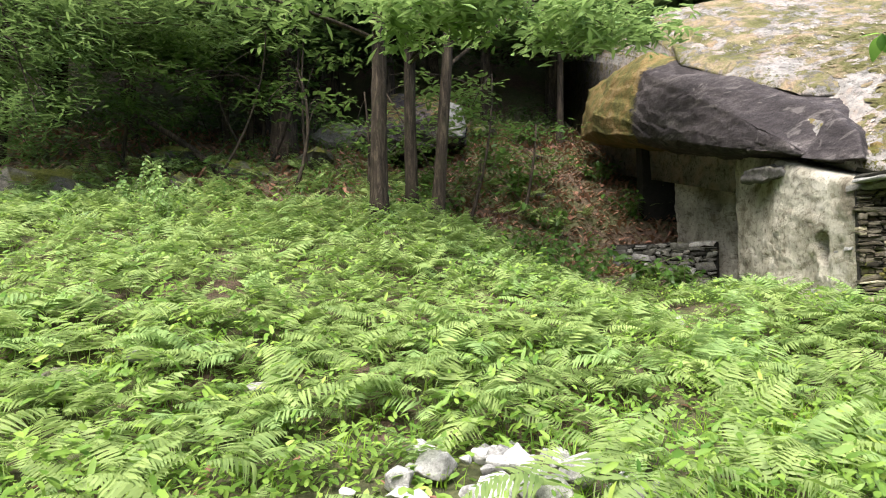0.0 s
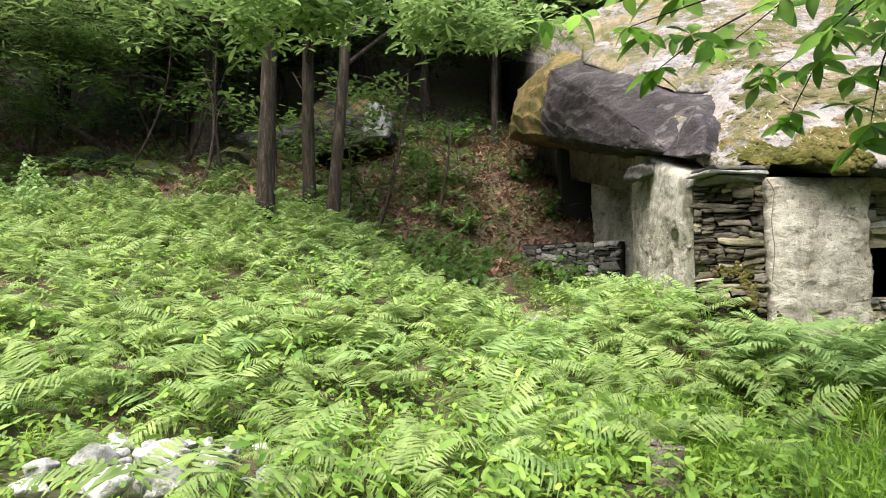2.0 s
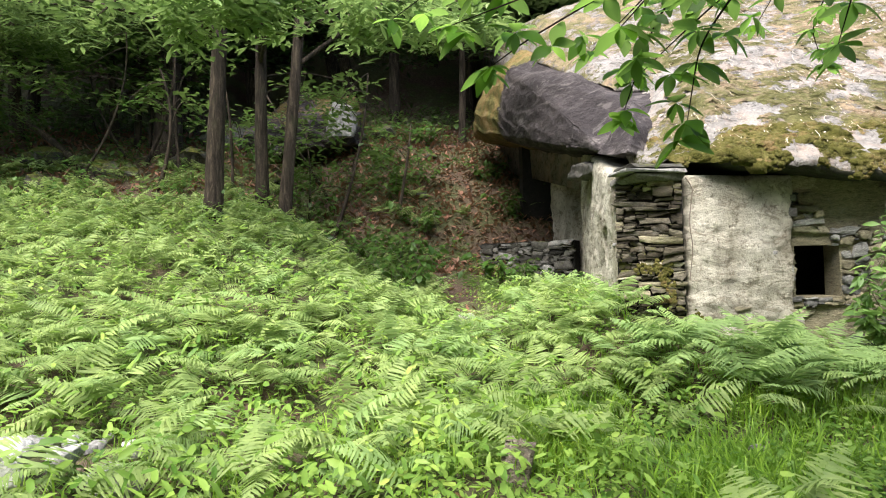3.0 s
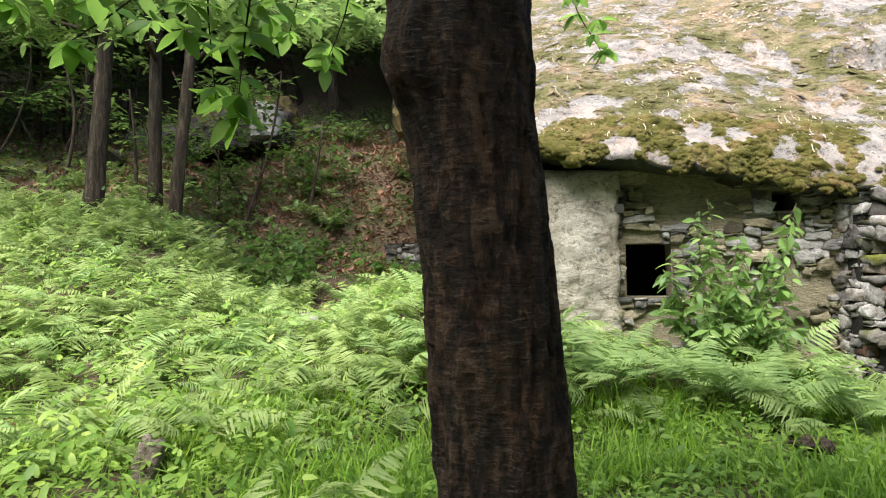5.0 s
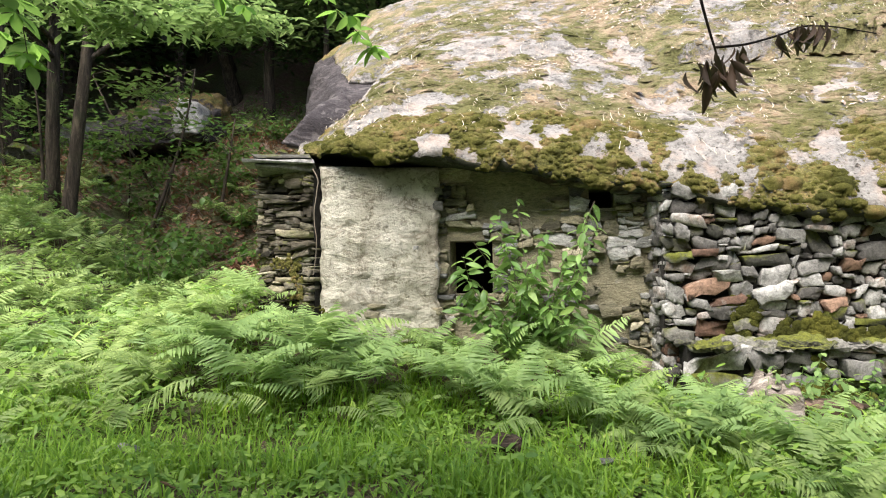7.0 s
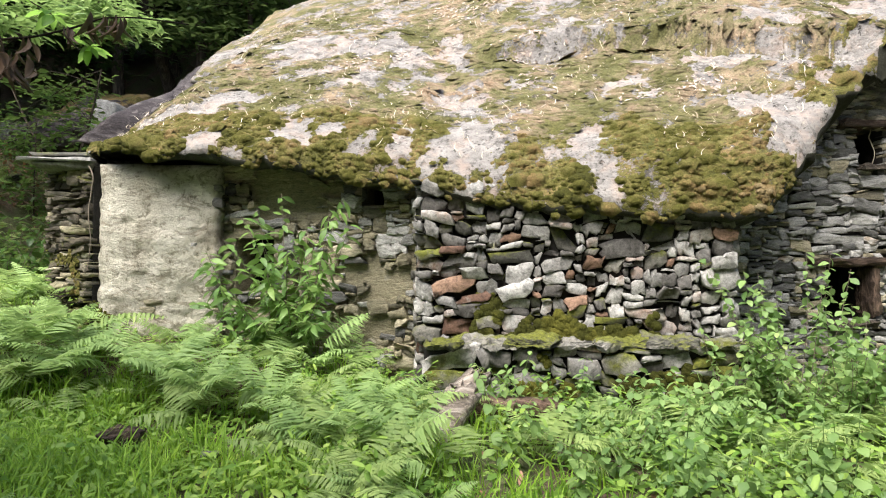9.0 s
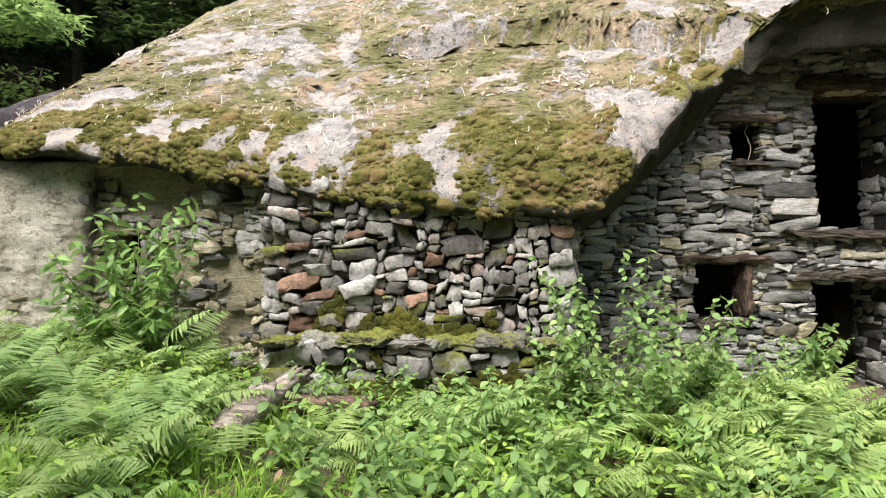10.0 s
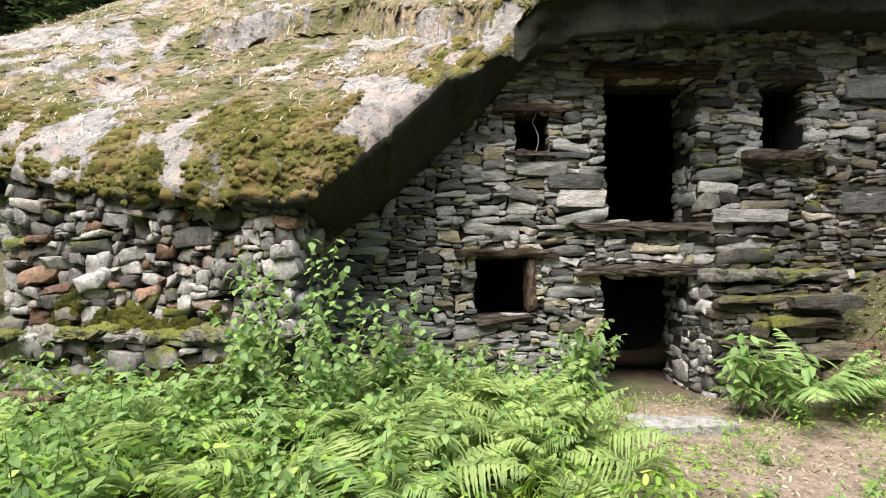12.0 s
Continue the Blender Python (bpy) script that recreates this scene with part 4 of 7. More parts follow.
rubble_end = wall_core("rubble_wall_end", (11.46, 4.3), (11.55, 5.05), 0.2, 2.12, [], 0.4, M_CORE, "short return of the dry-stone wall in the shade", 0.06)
# recessed wall with a hole
CA, CB = (6.25, 5.92), (8.62, 5.06)
CH = [(0.25, 0.74, 1.25, 1.86), (1.80, 2.06, 2.18, 2.40)]
recess_wall = wall_core("recess_wall", CA, CB, 0.2, 2.7, CH, 0.45, M_MORTAR, "ochre dry-stone wall with a dark square hole", 0.05)
# pillar front and the back enclosure
PA, PB = (4.36, 6.12), (4.98, 5.74)
pillar_wall = wall_core("pillar_wall", PA, PB, 0.3, 2.66, [], 0.7, M_CORE, "mossy dry-stone wall end under a flat capstone", 0.04)
LA, LB = (4.1, 11.72), (5.62, 10.42)
low_wall = wall_core("low_wall", LA, LB, 0.9, 2.16, [], 0.4, M_CORE, "low ruined wall of dark flat stones", 0.05)
# closing walls inside, added; their near-black colour stands for the rooms' shade
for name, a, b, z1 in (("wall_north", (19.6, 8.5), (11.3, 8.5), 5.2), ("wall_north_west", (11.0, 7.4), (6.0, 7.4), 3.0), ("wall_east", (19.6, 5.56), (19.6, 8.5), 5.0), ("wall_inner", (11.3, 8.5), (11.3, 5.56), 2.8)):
    wall_core(name, a, b, -0.5, z1, [], 0.3, M_CORE, "added inner wall of the rock house, near-black for the shade inside")
wall_core("wall_back", (5.35, 12.55), (8.2, 12.55), 0.8, 4.6, [], 0.3, M_CORE, "added back wall under the boulder, near-black for the shade there")


def plaster_panel(name, a, b, z0, z1, bulge, thick, label, niche=None, rise=0.0):
    """Uneven plaster: a thick sheet with a soft relief, worn edges and, if asked, a niche."""
    a, b = np.array(a), np.array(b)
    L = float(np.linalg.norm(b - a))
    d = (b - a) / L
    out = np.array([d[1], -d[0]])
    nu, nz = int(L / 0.03), int((z1 - z0) / 0.03)
    U, Z = np.meshgrid(np.linspace(0, L, nu), np.linspace(z0, z1, nz))
    Z = z0 + (Z - z0) * (1 + rise * (1 - U / L) / (z1 - z0))
    q = np.stack([U * 1.4, Z * 1.4, np.full_like(U, a[0])], -1).reshape(-1, 3)
    rel = (0.07 * fbm(q, 3) + 0.02 * fbm(q * 5 + 4, 3)).reshape(U.shape) * bulge
    edge = np.minimum(np.minimum(U, L - U), Z.max(0)[None] - Z)
    rel -= 0.07 * np.exp(-edge / 0.05)
    chip = fbm(q * 2.2 + 30, 4).reshape(U.shape)
    q2 = np.stack([U * 2.5, Z * 7.0, np.full_like(U, a[0] + 7)], -1).reshape(-1, 3)
    rel += 0.03 * fbm(q2, 3).reshape(U.shape) - 0.015 * sstep(0.17, 0.22, chip + 0.25 * np.exp(-(Z - z0) / 0.25))
    if niche:
        nu0, nz0, hw, hh = niche
        r = np.hypot((U - nu0) / hw, np.where(Z > nz0, (Z - nz0) / hw, (Z - nz0) / hh))
        rel -= 0.32 * (1 - sstep(0.9, 1.05, r))
    ends = np.exp(-np.minimum(U, L - U) / 0.15)
    U = U + ends * 0.09 * fbm(np.stack([np.where(U > L / 2, 3.0, 9.0), Z * 3.5, U * 0], -1).reshape(-1, 3), 4).reshape(U.shape)
    P = a + U[..., None] * d + rel[..., None] * out
    front = np.concatenate([P, Z[..., None]], 2).reshape(-1, 3)
    back = np.concatenate([a + U[..., None] * d - thick * out, Z[..., None]], 2).reshape(-1, 3)
    k = len(front)
    i = (np.arange(nz - 1)[:, None] * nu + np.arange(nu - 1)).ravel()
    fq = np.stack([i, i + 1, i + nu + 1, i + nu], 1)
    rim = np.concatenate([np.arange(nu), np.arange(1, nz) * nu + nu - 1, (nz - 1) * nu + np.arange(nu - 2, -1, -1), np.arange(nz - 2, 0, -1) * nu])
    nx = np.roll(rim, -1)
    sq = np.stack([rim + k, nx + k, nx, rim], 1)
    me = mesh_np(name, np.concatenate([front, back]), np.concatenate([fq, fq[:, ::-1] + k, sq]), M_PLASTER, True)
    return put(name, me, label=label, category="wall", kind="structure")


plaster_front = plaster_panel("plaster_wall", (5.06, 5.72), (6.36, 5.66), 0.75, 2.68, 1.0, 0.4, "cracked beige plaster on an old stone wall")
plaster_side = plaster_panel("plaster_wall_side", (5.5, 9.75), (4.38, 6.2), 0.6, 2.74, 1.0, 0.4, "pale beige plastered side wall with a small arched niche", (3.0, 1.98, 0.17, 0.26), 1.1)

# ---- trees ----
def tube(path, radii, sides, rough=0.0, seed=0.0, flutes=0.0):
    """Rings along a path of points; returns verts and quads, with closed ends left open in the ground."""
    path, radii = np.asarray(path, float), np.asarray(radii, float)
    tan = np.gradient(path, axis=0)
    tan /= np.linalg.norm(tan, axis=1, keepdims=True)
    ref = np.array([1.0, 0.0, 0.0]) if abs(tan[0][0]) < 0.8 else np.array([0.0, 1.0, 0.0])
    s1 = np.cross(tan, ref)
    s1 /= np.linalg.norm(s1, axis=1, keepdims=True)
    s2 = np.cross(tan, s1)
    a = np.linspace(0, 2 * np.pi, sides, endpoint=False)
    R = np.repeat(radii[:, None], sides, 1)
    if rough:
        base = path[:, None] + (np.cos(a)[None, :, None] * s1[:, None] + np.sin(a)[None, :, None] * s2[:, None]) * R[..., None]
        n = fbm((base * np.array([1, 1, 0.35]) * 9 + seed).reshape(-1, 3), 3).reshape(R.shape)
        R = R * (1 + rough * n)
        if flutes:
            m = fbm((base * np.array([1, 1, 0.13]) * 34 + seed).reshape(-1, 3), 2).reshape(R.shape)
            m += 0.5 * fbm((base * np.array([1, 1, 0.6]) * 30 + seed + 8).reshape(-1, 3), 2).reshape(R.shape)
            R = R - flutes * sstep(0.02, 0.22, -m) + flutes * 0.5 * sstep(0.05, 0.3, m)
    V = path[:, None] + (np.cos(a)[None, :, None] * s1[:, None] + np.sin(a)[None, :, None] * s2[:, None]) * R[..., None]
    n = len(path)
    i = np.arange(n - 1)[:, None] * sides
    j = np.arange(sides)
    k = (j + 1) % sides
    q = np.stack([i + j, i + k, i + sides + k, i + sides + j], -1).reshape(-1, 4)
    return V.reshape(-1, 3), q[:, ::-1]


def merge(parts):
    vs, fs, n = [], [], 0
    for v, f in parts:
        vs.append(v)
        fs.append(f + n)
        n += len(v)
    return np.concatenate(vs), np.concatenate(fs)


def bezier(p0, p1, p2, n):
    t = np.linspace(0, 1, n)[:, None]
    return (1 - t) ** 2 * np.array(p0) + 2 * t * (1 - t) * np.array(p1) + t * t * np.array(p2)


def leaf_shape(length, width, fold=0.25, droop=0.2, teeth=5):
    """A pointed serrated leaf along +x; triangles in two halves."""
    s = np.linspace(0, 1, teeth + 1)
    mid = np.stack([s * length, 0 * s, -droop * length * s**2], 1)
    w = width * np.sin(np.pi * np.clip(s, 0.0, 1) ** 0.8) * 0.5
    v, f = list(mid), []
    for side in (1, -1):
        b = len(v)
        for k in range(teeth):
            c = mid[k] * 0.35 + mid[k + 1] * 0.65
            ww = 0.5 * (w[k] + w[k + 1]) * 1.12 if teeth > 1 else 0.5 * width
            v.append(c + np.array([0.04 * length, side * ww, fold * ww]))
            tri = (k, k + 1, b + k)
            f.append(tri if side < 0 else tri[::-1])
            if k + 1 < teeth:
                tri = (k + 1, b + k + 1, b + k)
                f.append(tri if side < 0 else tri[::-1])
    return np.array(v), np.array(f)


def rot(rx, ry, rz):
    return np.array(Euler((rx, ry, rz)).to_matrix())


def sprig(rng, leaves, length, width, teeth=4, spread=0.16):
    """A twig's end with leaves fanned round it."""
    parts = []
    for k in range(leaves):
        v, f = leaf_shape(length * rng.uniform(0.7, 1.1), width * rng.uniform(0.8, 1.1), 0.3, rng.uniform(0.03, 0.22), teeth)
        az = k * 2.4 + rng.normal(0, 0.3)
        m = rot(rng.normal(0, 0.3), rng.uniform(-0.25, 0.3), az)
        parts.append((v @ m.T + np.array([spread * rng.normal(0, 0.5), spread * rng.normal(0, 0.5), spread * rng.normal(0, 0.35)]), f))
    return merge(parts)


def scatter(templates, places, angles, sizes, tilts=None):
    """Many copies of small templates as one pair of arrays. places (N,3); angles (N,) about z."""
    vs, fs, n = [], [], 0
    pick = RNG.integers(len(templates), size=len(places))
    for t, (v, f) in enumerate(templates):
        sel = np.nonzero(pick == t)[0]
        if not len(sel):
            continue
        ca, sa, s = np.cos(angles[sel])[:, None], np.sin(angles[sel])[:, None], sizes[sel][:, None]
        x, y, z = v[:, 0][None] * s, v[:, 1][None] * s, v[:, 2][None] * s
        if tilts is not None:
            tx = tilts[sel]
            z = z + x * tx[:, :1] + y * tx[:, 1:]
        w = np.stack([x * ca - y * sa, x * sa + y * ca, z], -1) + places[sel][:, None]
        vs.append(w.reshape(-1, 3))
        fs.append((f[None] + (np.arange(len(sel)) * len(v))[:, None, None]).reshape(-1, f.shape[1]) + n)
        n += len(sel) * len(v)
    return np.concatenate(vs), np.concatenate(fs)


SPRIGS = [sprig(np.random.default_rng(k), 8, 0.20, 0.058, 4) for k in range(8)]
SPRIGS_MID = [sprig(np.random.default_rng(20 + k), 8, 0.20, 0.06, 2) for k in range(8)]
SPRIGS_FAR = [sprig(np.random.default_rng(50 + k), 9, 0.2, 0.085, 1, 0.24) for k in range(8)]


def crown_points(rng, centre, radii, clumps, per, size=0.5):
    """Points in uneven clumps inside a flattened ball: gaps between the clumps."""
    c = rng.normal(0, 1, (clumps, 3))
    c /= np.linalg.norm(c, axis=1, keepdims=True)
    c *= rng.uniform(0.35, 1.0, (clumps, 1)) ** 0.6
    c = c * np.array(radii) + np.array(centre)
    p = c[:, None] + rng.normal(0, 1, (clumps, per, 3)) * np.array([size, size, size * 0.35])
    return p.reshape(-1, 3), c


def tree(name, base, top, r0, r1, crown, rng, leaf_mat, bark, templates, label, bend=0.3, limbs=7, sides=14, size=1.0):
    """crown: list of (centre, radii, clumps, sprigs a clump, clump size)."""
    th = empty(name, base, label, "tree", "trees of the wood" if name == "woodland_tree" else "slender chestnuts")
    b, t = np.array(base, float), np.array(top, float)
    mid = (b + t) / 2 + np.array([rng.normal(0, bend), rng.normal(0, bend), 0])
    path = bezier(b - [0, 0, 0.3], mid, t, 26)
    v, f = tube(path, np.linspace(r0, r1, 26) * (1 + 0.35 * np.exp(-np.linspace(0, 14, 26))), sides, 0.22, rng.uniform(0, 50))
    put("trunk", mesh_np("trunk", v - b, f, bark, True), th)
    pts, limb = [], []
    for centre, radii, clumps, per, sz in crown:
        p, c = crown_points(rng, centre, radii, clumps, per, sz)
        pts.append(p)
        for k in range(min(limbs, clumps)):
            s = path[int(rng.integers(12, 26))]
            e = c[k]
            limb.append(tube(bezier(s, (s + e) / 2 + [0, 0, rng.uniform(0.1, 0.6)], e, 8), np.linspace(r1 * 0.55, 0.008, 8), 6))
    for v, f in limb:
        put("limb", mesh_np("limb", v - b, f, bark, True), th)
    if pts:
        p = np.concatenate(pts)
        v, f = scatter(templates, p, rng.uniform(0, 6.28, len(p)), rng.uniform(0.75, 1.25, len(p)) * size, rng.normal(0, 0.2, (len(p), 2)))
        put("crown", mesh_np("crown", v - b, f, leaf_mat), th, kind="stuff")
    return th


# three slender chestnuts at the back of the fern bank
M_BOUGH = leaf_material("chestnut_bough", (0.05, 0.115, 0.035), (0.22, 0.34, 0.11), (0.46, 0.55, 0.24), 0.42, 0.34)
rg = np.random.default_rng(11)
tree("chestnut_tree", (-0.95, 10.2, float(ground_z(-0.95, 10.2))), (-0.75, 10.5, 9.5), 0.155, 0.1,
     [((-2.2, 8.6, 5.9), (1.5, 1.0, 0.5), 10, 10, 0.3), ((-0.4, 7.6, 5.0), (0.7, 0.5, 0.4), 7, 10, 0.26)], rg, M_BOUGH, M_BARK_FAR, SPRIGS, "slender chestnut tree with grey-brown bark on the fern bank", size=1.15)
tree("chestnut_tree", (-0.22, 11.2, float(ground_z(-0.22, 11.2))), (-0.1, 11.2, 9.0), 0.125, 0.08,
     [((0.6, 7.7, 5.25), (1.0, 0.7, 0.35), 10, 11, 0.26), ((0.2, 10.5, 7.6), (1.6, 1.2, 0.8), 4, 12, 0.45)], rg, M_BOUGH, M_BARK_FAR, SPRIGS, "slender chestnut tree with grey-brown bark on the fern bank", 0.15, size=1.15)
tree("chestnut_tree", (0.15, 10.9, float(ground_z(0.15, 10.9))), (0.75, 11.1, 9.0), 0.12, 0.08,
     [((1.9, 8.3, 5.45), (0.9, 0.7, 0.35), 10, 11, 0.26), ((3.2, 9.7, 5.95), (0.8, 0.7, 0.4), 11, 11, 0.28), ((2.0, 10.8, 7.6), (1.8, 1.2, 0.8), 3, 12, 0.45)], rg, M_BOUGH, M_BARK_FAR, SPRIGS, "slender leaning chestnut tree with bright leafy boughs", 0.1, size=1.15)

# the near trunk
def near_trunk():
    base = np.array([3.84, 1.14, float(ground_z(3.84, 1.14))])
    th = empty("chestnut_tree", base, "thick dark chestnut trunk with furrowed bark and a knobbly burr", "tree")
    z = np.linspace(base[2] - 0.1, 4.4, 220)
    path = np.stack([np.interp(z, [0, 1.0, 1.9, 2.35, 5], [3.92, 3.85, 3.795, 3.76, 3.61]), np.full_like(z, 1.14), z], 1)
    near = np.interp(z, [0, 1.0, 1.7, 2.4, 4.4], [1.12, 1.10, 1.06, 1.02, 0.97])
    path[:, 0] = 2.87 + (path[:, 0] - 2.87) * (near + 0.345) / 1.485
    path[:, 1] = near
    r = np.interp(z, [0, 0.3, 1.0, 1.7, 2.0, 2.12, 2.3, 2.6, 5], [0.26, 0.208, 0.183, 0.171, 0.162, 0.176, 0.175, 0.16, 0.12])
    v, f = tube(path, r, 140, 0.12, 4.0, 0.012)
    d = np.linalg.norm((v - np.array([3.58, 0.92, 2.08])) / np.array([0.13, 0.13, 0.13]), axis=1)
    push = np.exp(-d**2)[:, None]
    v = v + push * np.array([-0.075, -0.02, 0])
    d = np.linalg.norm((v - np.array([3.66, 0.83, 2.33])) / np.array([0.1, 0.1, 0.07]), axis=1)
    v = v + np.exp(-d**2)[:, None] * np.array([0, -0.05, 0])
    put("trunk", mesh_np("trunk", v - base, f, M_BARK_NEAR, True), th)
    return th


near_tree = near_trunk()
v, f = tube([(3.66, 1.05, 1.38), (3.625, 1.02, 1.395), (3.605, 1.005, 1.402)], [0.016, 0.009, 0.003], 8, 0.1, 1.0)
put("broken_twig", mesh_np("broken_twig", v - np.array(near_tree.location), f, M_BARK_NEAR, True), near_tree)

# ---- ferns ----
def frond(rng, detail, arch=1.0):
    """A bracken frond growing from the origin towards +x; unit length about 1."""
    n = {0: 11, 1: 15, 2: 18}[detail]
    s = np.linspace(0, 1, 40)
    ang = np.radians(84 - 66 * arch * sstep(0.15, 0.5, s) - 30 * arch * sstep(0.5, 1.0, s))
    x = np.concatenate([[0], np.cumsum(np.cos(ang[:-1]) / 39)])
    z = np.concatenate([[0], np.cumsum(np.sin(ang[:-1]) / 39)])
    v, f = [], []
    sag, sway = rng.uniform(0.05, 0.35), rng.normal(0, 0.14)

    def at(t):
        return np.array([np.interp(t, s, x), sway * t * t, np.interp(t, s, z)]), np.interp(t, s, ang)

    # stalk
    for k in range(4):
        t0, t1 = k / 4, (k + 1) / 4
        (p0, _), (p1, _) = at(t0), at(t1)
        w0, w1 = 0.006 * (1 - t0), 0.006 * (1 - t1)
        b = len(v)
        v += [p0 + [0, w0, 0], p0 - [0, w0, 0], p1 - [0, w1, 0], p1 + [0, w1, 0]]
        f += [(b, b + 1, b + 2), (b, b + 2, b + 3)]
    for k in range(n):
        rel = (k / (n - 1)) ** 0.9
        t = 0.34 + 0.64 * rel
        o, a = at(t)
        fwd, up = np.array([math.cos(a), 0, math.sin(a)]), np.array([-math.sin(a), 0, math.cos(a)])
        length = 0.34 * (1 - rel) ** 0.85 * min(1, 0.8 + 1.2 * rel) + 0.02
        for side in (1, -1):
            o2 = o + fwd * rng.normal(0, 0.006)
            reach = length * rng.uniform(0.85, 1.1)
            out = fwd * (0.35 + rng.normal(0, 0.07)) + np.array([0, side, 0]) - up * (sag + rng.normal(0, 0.09))
            out /= np.linalg.norm(out)
            along = fwd - out * (fwd @ out)
            along /= np.linalg.norm(along)
            along = along * math.cos(0.25) + up * math.sin(0.25) * rng.normal(0, 1)
            wid = min({0: 0.024, 1: 0.0215, 2: 0.0195}[detail], 0.33 * reach)
            # a strip with a lobed edge that narrows to its tip
            b = len(v)
            if not detail:
                mid = o2 + out * reach * 0.4
                v += [o2, mid + along * wid, o2 + out * reach - up * 0.2 * reach, mid - along * wid]
                f += [(b, b + 1, b + 2), (b, b + 2, b + 3)] if side > 0 else [(b + 2, b + 1, b), (b + 3, b + 2, b)]
                continue
            m = {1: 1, 2: 3}[detail] if rel < 0.6 else 1
            for j in range(2 * m + 1):
                q = j / (2 * m)
                c = o2 + out * reach * q - up * 0.22 * reach * q * q
                pl = wid * (1 - q) ** 0.65 * (1.2 if j % 2 else 0.72) * (0.7 if j == 0 else 1.0) * rng.uniform(0.88, 1.12)
                v += [c + along * pl, c - along * pl]
            for j in range(2 * m):
                q = b + 2 * j
                f += [(q, q + 1, q + 3), (q, q + 3, q + 2)] if side < 0 else [(q + 3, q + 1, q), (q + 2, q + 3, q)]
    return np.array(v), np.array(f)


def fern(rng, detail, count):
    """A clump of fronds round one base."""
    parts = []
    for k in range(count):
        v, f = frond(rng, detail, rng.uniform(0.75, 1.12))
        v = v * rng.uniform(0.6, 1.15)
        parts.append((v @ rot(rng.normal(0, 0.16), rng.normal(0, 0.14), k * 6.28 / count + rng.normal(0, 0.8)).T + np.array([*rng.normal(0, 0.2, 2), 0.0]), f))
    return merge(parts)


FERNS = {d: [fern(np.random.default_rng(100 * d + k), d, 5 + k % 2) for k in range(10)] for d in (0, 1, 2)}


def fern_amount(x, y):
    """How thick the ferns stand: 0 to 1."""
    bank = (1 - sstep(2.0, 3.3, x - 0.05 * (y - 6))) * sstep(4.0, 5.2, y) * (1 - 0.75 * sstep(10.6, 11.8, y)) * (1 - sstep(12.5, 13.5, y))
    west = (1 - sstep(1.5, 3.5, x)) * sstep(2.6, 3.4, y) * (0.4 + 0.3 * cheap(x * 1.4, y * 1.4, 4))
    mid = sstep(2.2, 3.6, x) * (1 - sstep(7.6, 8.4, x)) * sstep(3.5, 4.7, y + 0.5 * cheap(x * 1.9, y * 1.2, 8)) * (1 - sstep(5.3, 5.6, y)) * 0.9
    east = sstep(7.2, 8.2, x) * (1 - sstep(13.0, 13.9, x)) * sstep(1.6, 2.2, y) * (1 - sstep(3.5, 4.0, y)) * (0.62 + 0.38 * sstep(11.0, 11.9, x) + 0.25 * (1 - sstep(8.0, 8.8, x)))
    gul = sstep(2.5, 3.2, x) * (1 - sstep(4.4, 4.9, x)) * sstep(5.0, 5.6, y) * (1 - sstep(9.6, 10.6, y)) * 0.8
    clear = np.maximum.reduce([np.exp(-(((x + 0.75) / 0.72) ** 2 + ((y - 3.55) / 0.45) ** 2) ** 2), np.exp(-(((x - 8.95) / 0.6) ** 2 + ((y - 2.7) / 1.4) ** 2) ** 2), np.exp(-(((x - 9.7) / 0.5) ** 2 + ((y - 2.1) / 0.6) ** 2) ** 2)])
    trail = np.exp(-(((x - np.interp(y, [5, 8, 10, 12, 13], [2.9, 2.95, 3.2, 3.3, 3.6])) / 0.42) ** 2)) * sstep(6.5, 7.5, y)
    low = sstep(0.5, 2.0, x) * (1 - sstep(8.6, 9.4, x)) * sstep(1.7, 2.2, y) * 0.22 * sstep(0.0, 0.5, cheap(x * 1.7, y * 2.3, 12))
    return np.clip(np.maximum.reduce([bank, west, mid, east, gul, low]), 0, 1) * (1 - clear) * (1 - trail)


def grid_points(x0, x1, y0, y1, step, rng):
    X, Y = np.meshgrid(np.arange(x0, x1, step), np.arange(y0, y1, step))
    p = np.stack([X.ravel(), Y.ravel()], 1)
    return p + rng.uniform(-0.5, 0.5, p.shape) * step


def plant_ferns():
    rng = np.random.default_rng(21)
    p = grid_points(-10, 14.6, 1.7, 13.6, 0.265, rng)
    x, y = p[:, 0], p[:, 1]
    p = p[rng.random(len(p)) < fern_amount(x, y) * (0.85 + 0.35 * cheap(x * 0.9, y * 0.9, 1.0))]
    x, y = p[:, 0], p[:, 1]
    P = np.column_stack([p, ground_z(x, y)])
    tall = 1 + 0.08 * sstep(3.6, 4.4, x) * (1 - sstep(7.4, 8.0, x)) * sstep(3.9, 4.4, y) + 0.35 * sstep(11.4, 12.2, x) * (1 - sstep(13.2, 13.8, x)) * sstep(2.3, 2.8, y)
    for d, sel in ((2, y < 3.9), (1, (y >= 3.9) & (y < 6.6)), (0, y >= 6.6)):
        blue = rng.random(len(p)) < 0.22 + 0.5 * ((tall > 1.05) & (x < 9))
        for mat, s2, what in ((M_FERN, sel & ~blue, "dense bright green bracken ferns on the clearing"), (M_FERN_BLUE, sel & blue, "paler blue-green bracken ferns among the others")):
            k = np.nonzero(s2)[0]
            if len(k):
                s = rng.uniform(0.36, 0.72, len(k)) * tall[k] * (1 + 0.15 * cheap(x[k], y[k], 5.0))
                v, f = scatter(FERNS[d], P[k], rng.uniform(0, 6.28, len(k)), s, rng.normal(0, 0.13, (len(k), 2)))
                put("bracken", mesh_np("bracken", v, f, mat), label=what, category="ferns", kind="stuff")


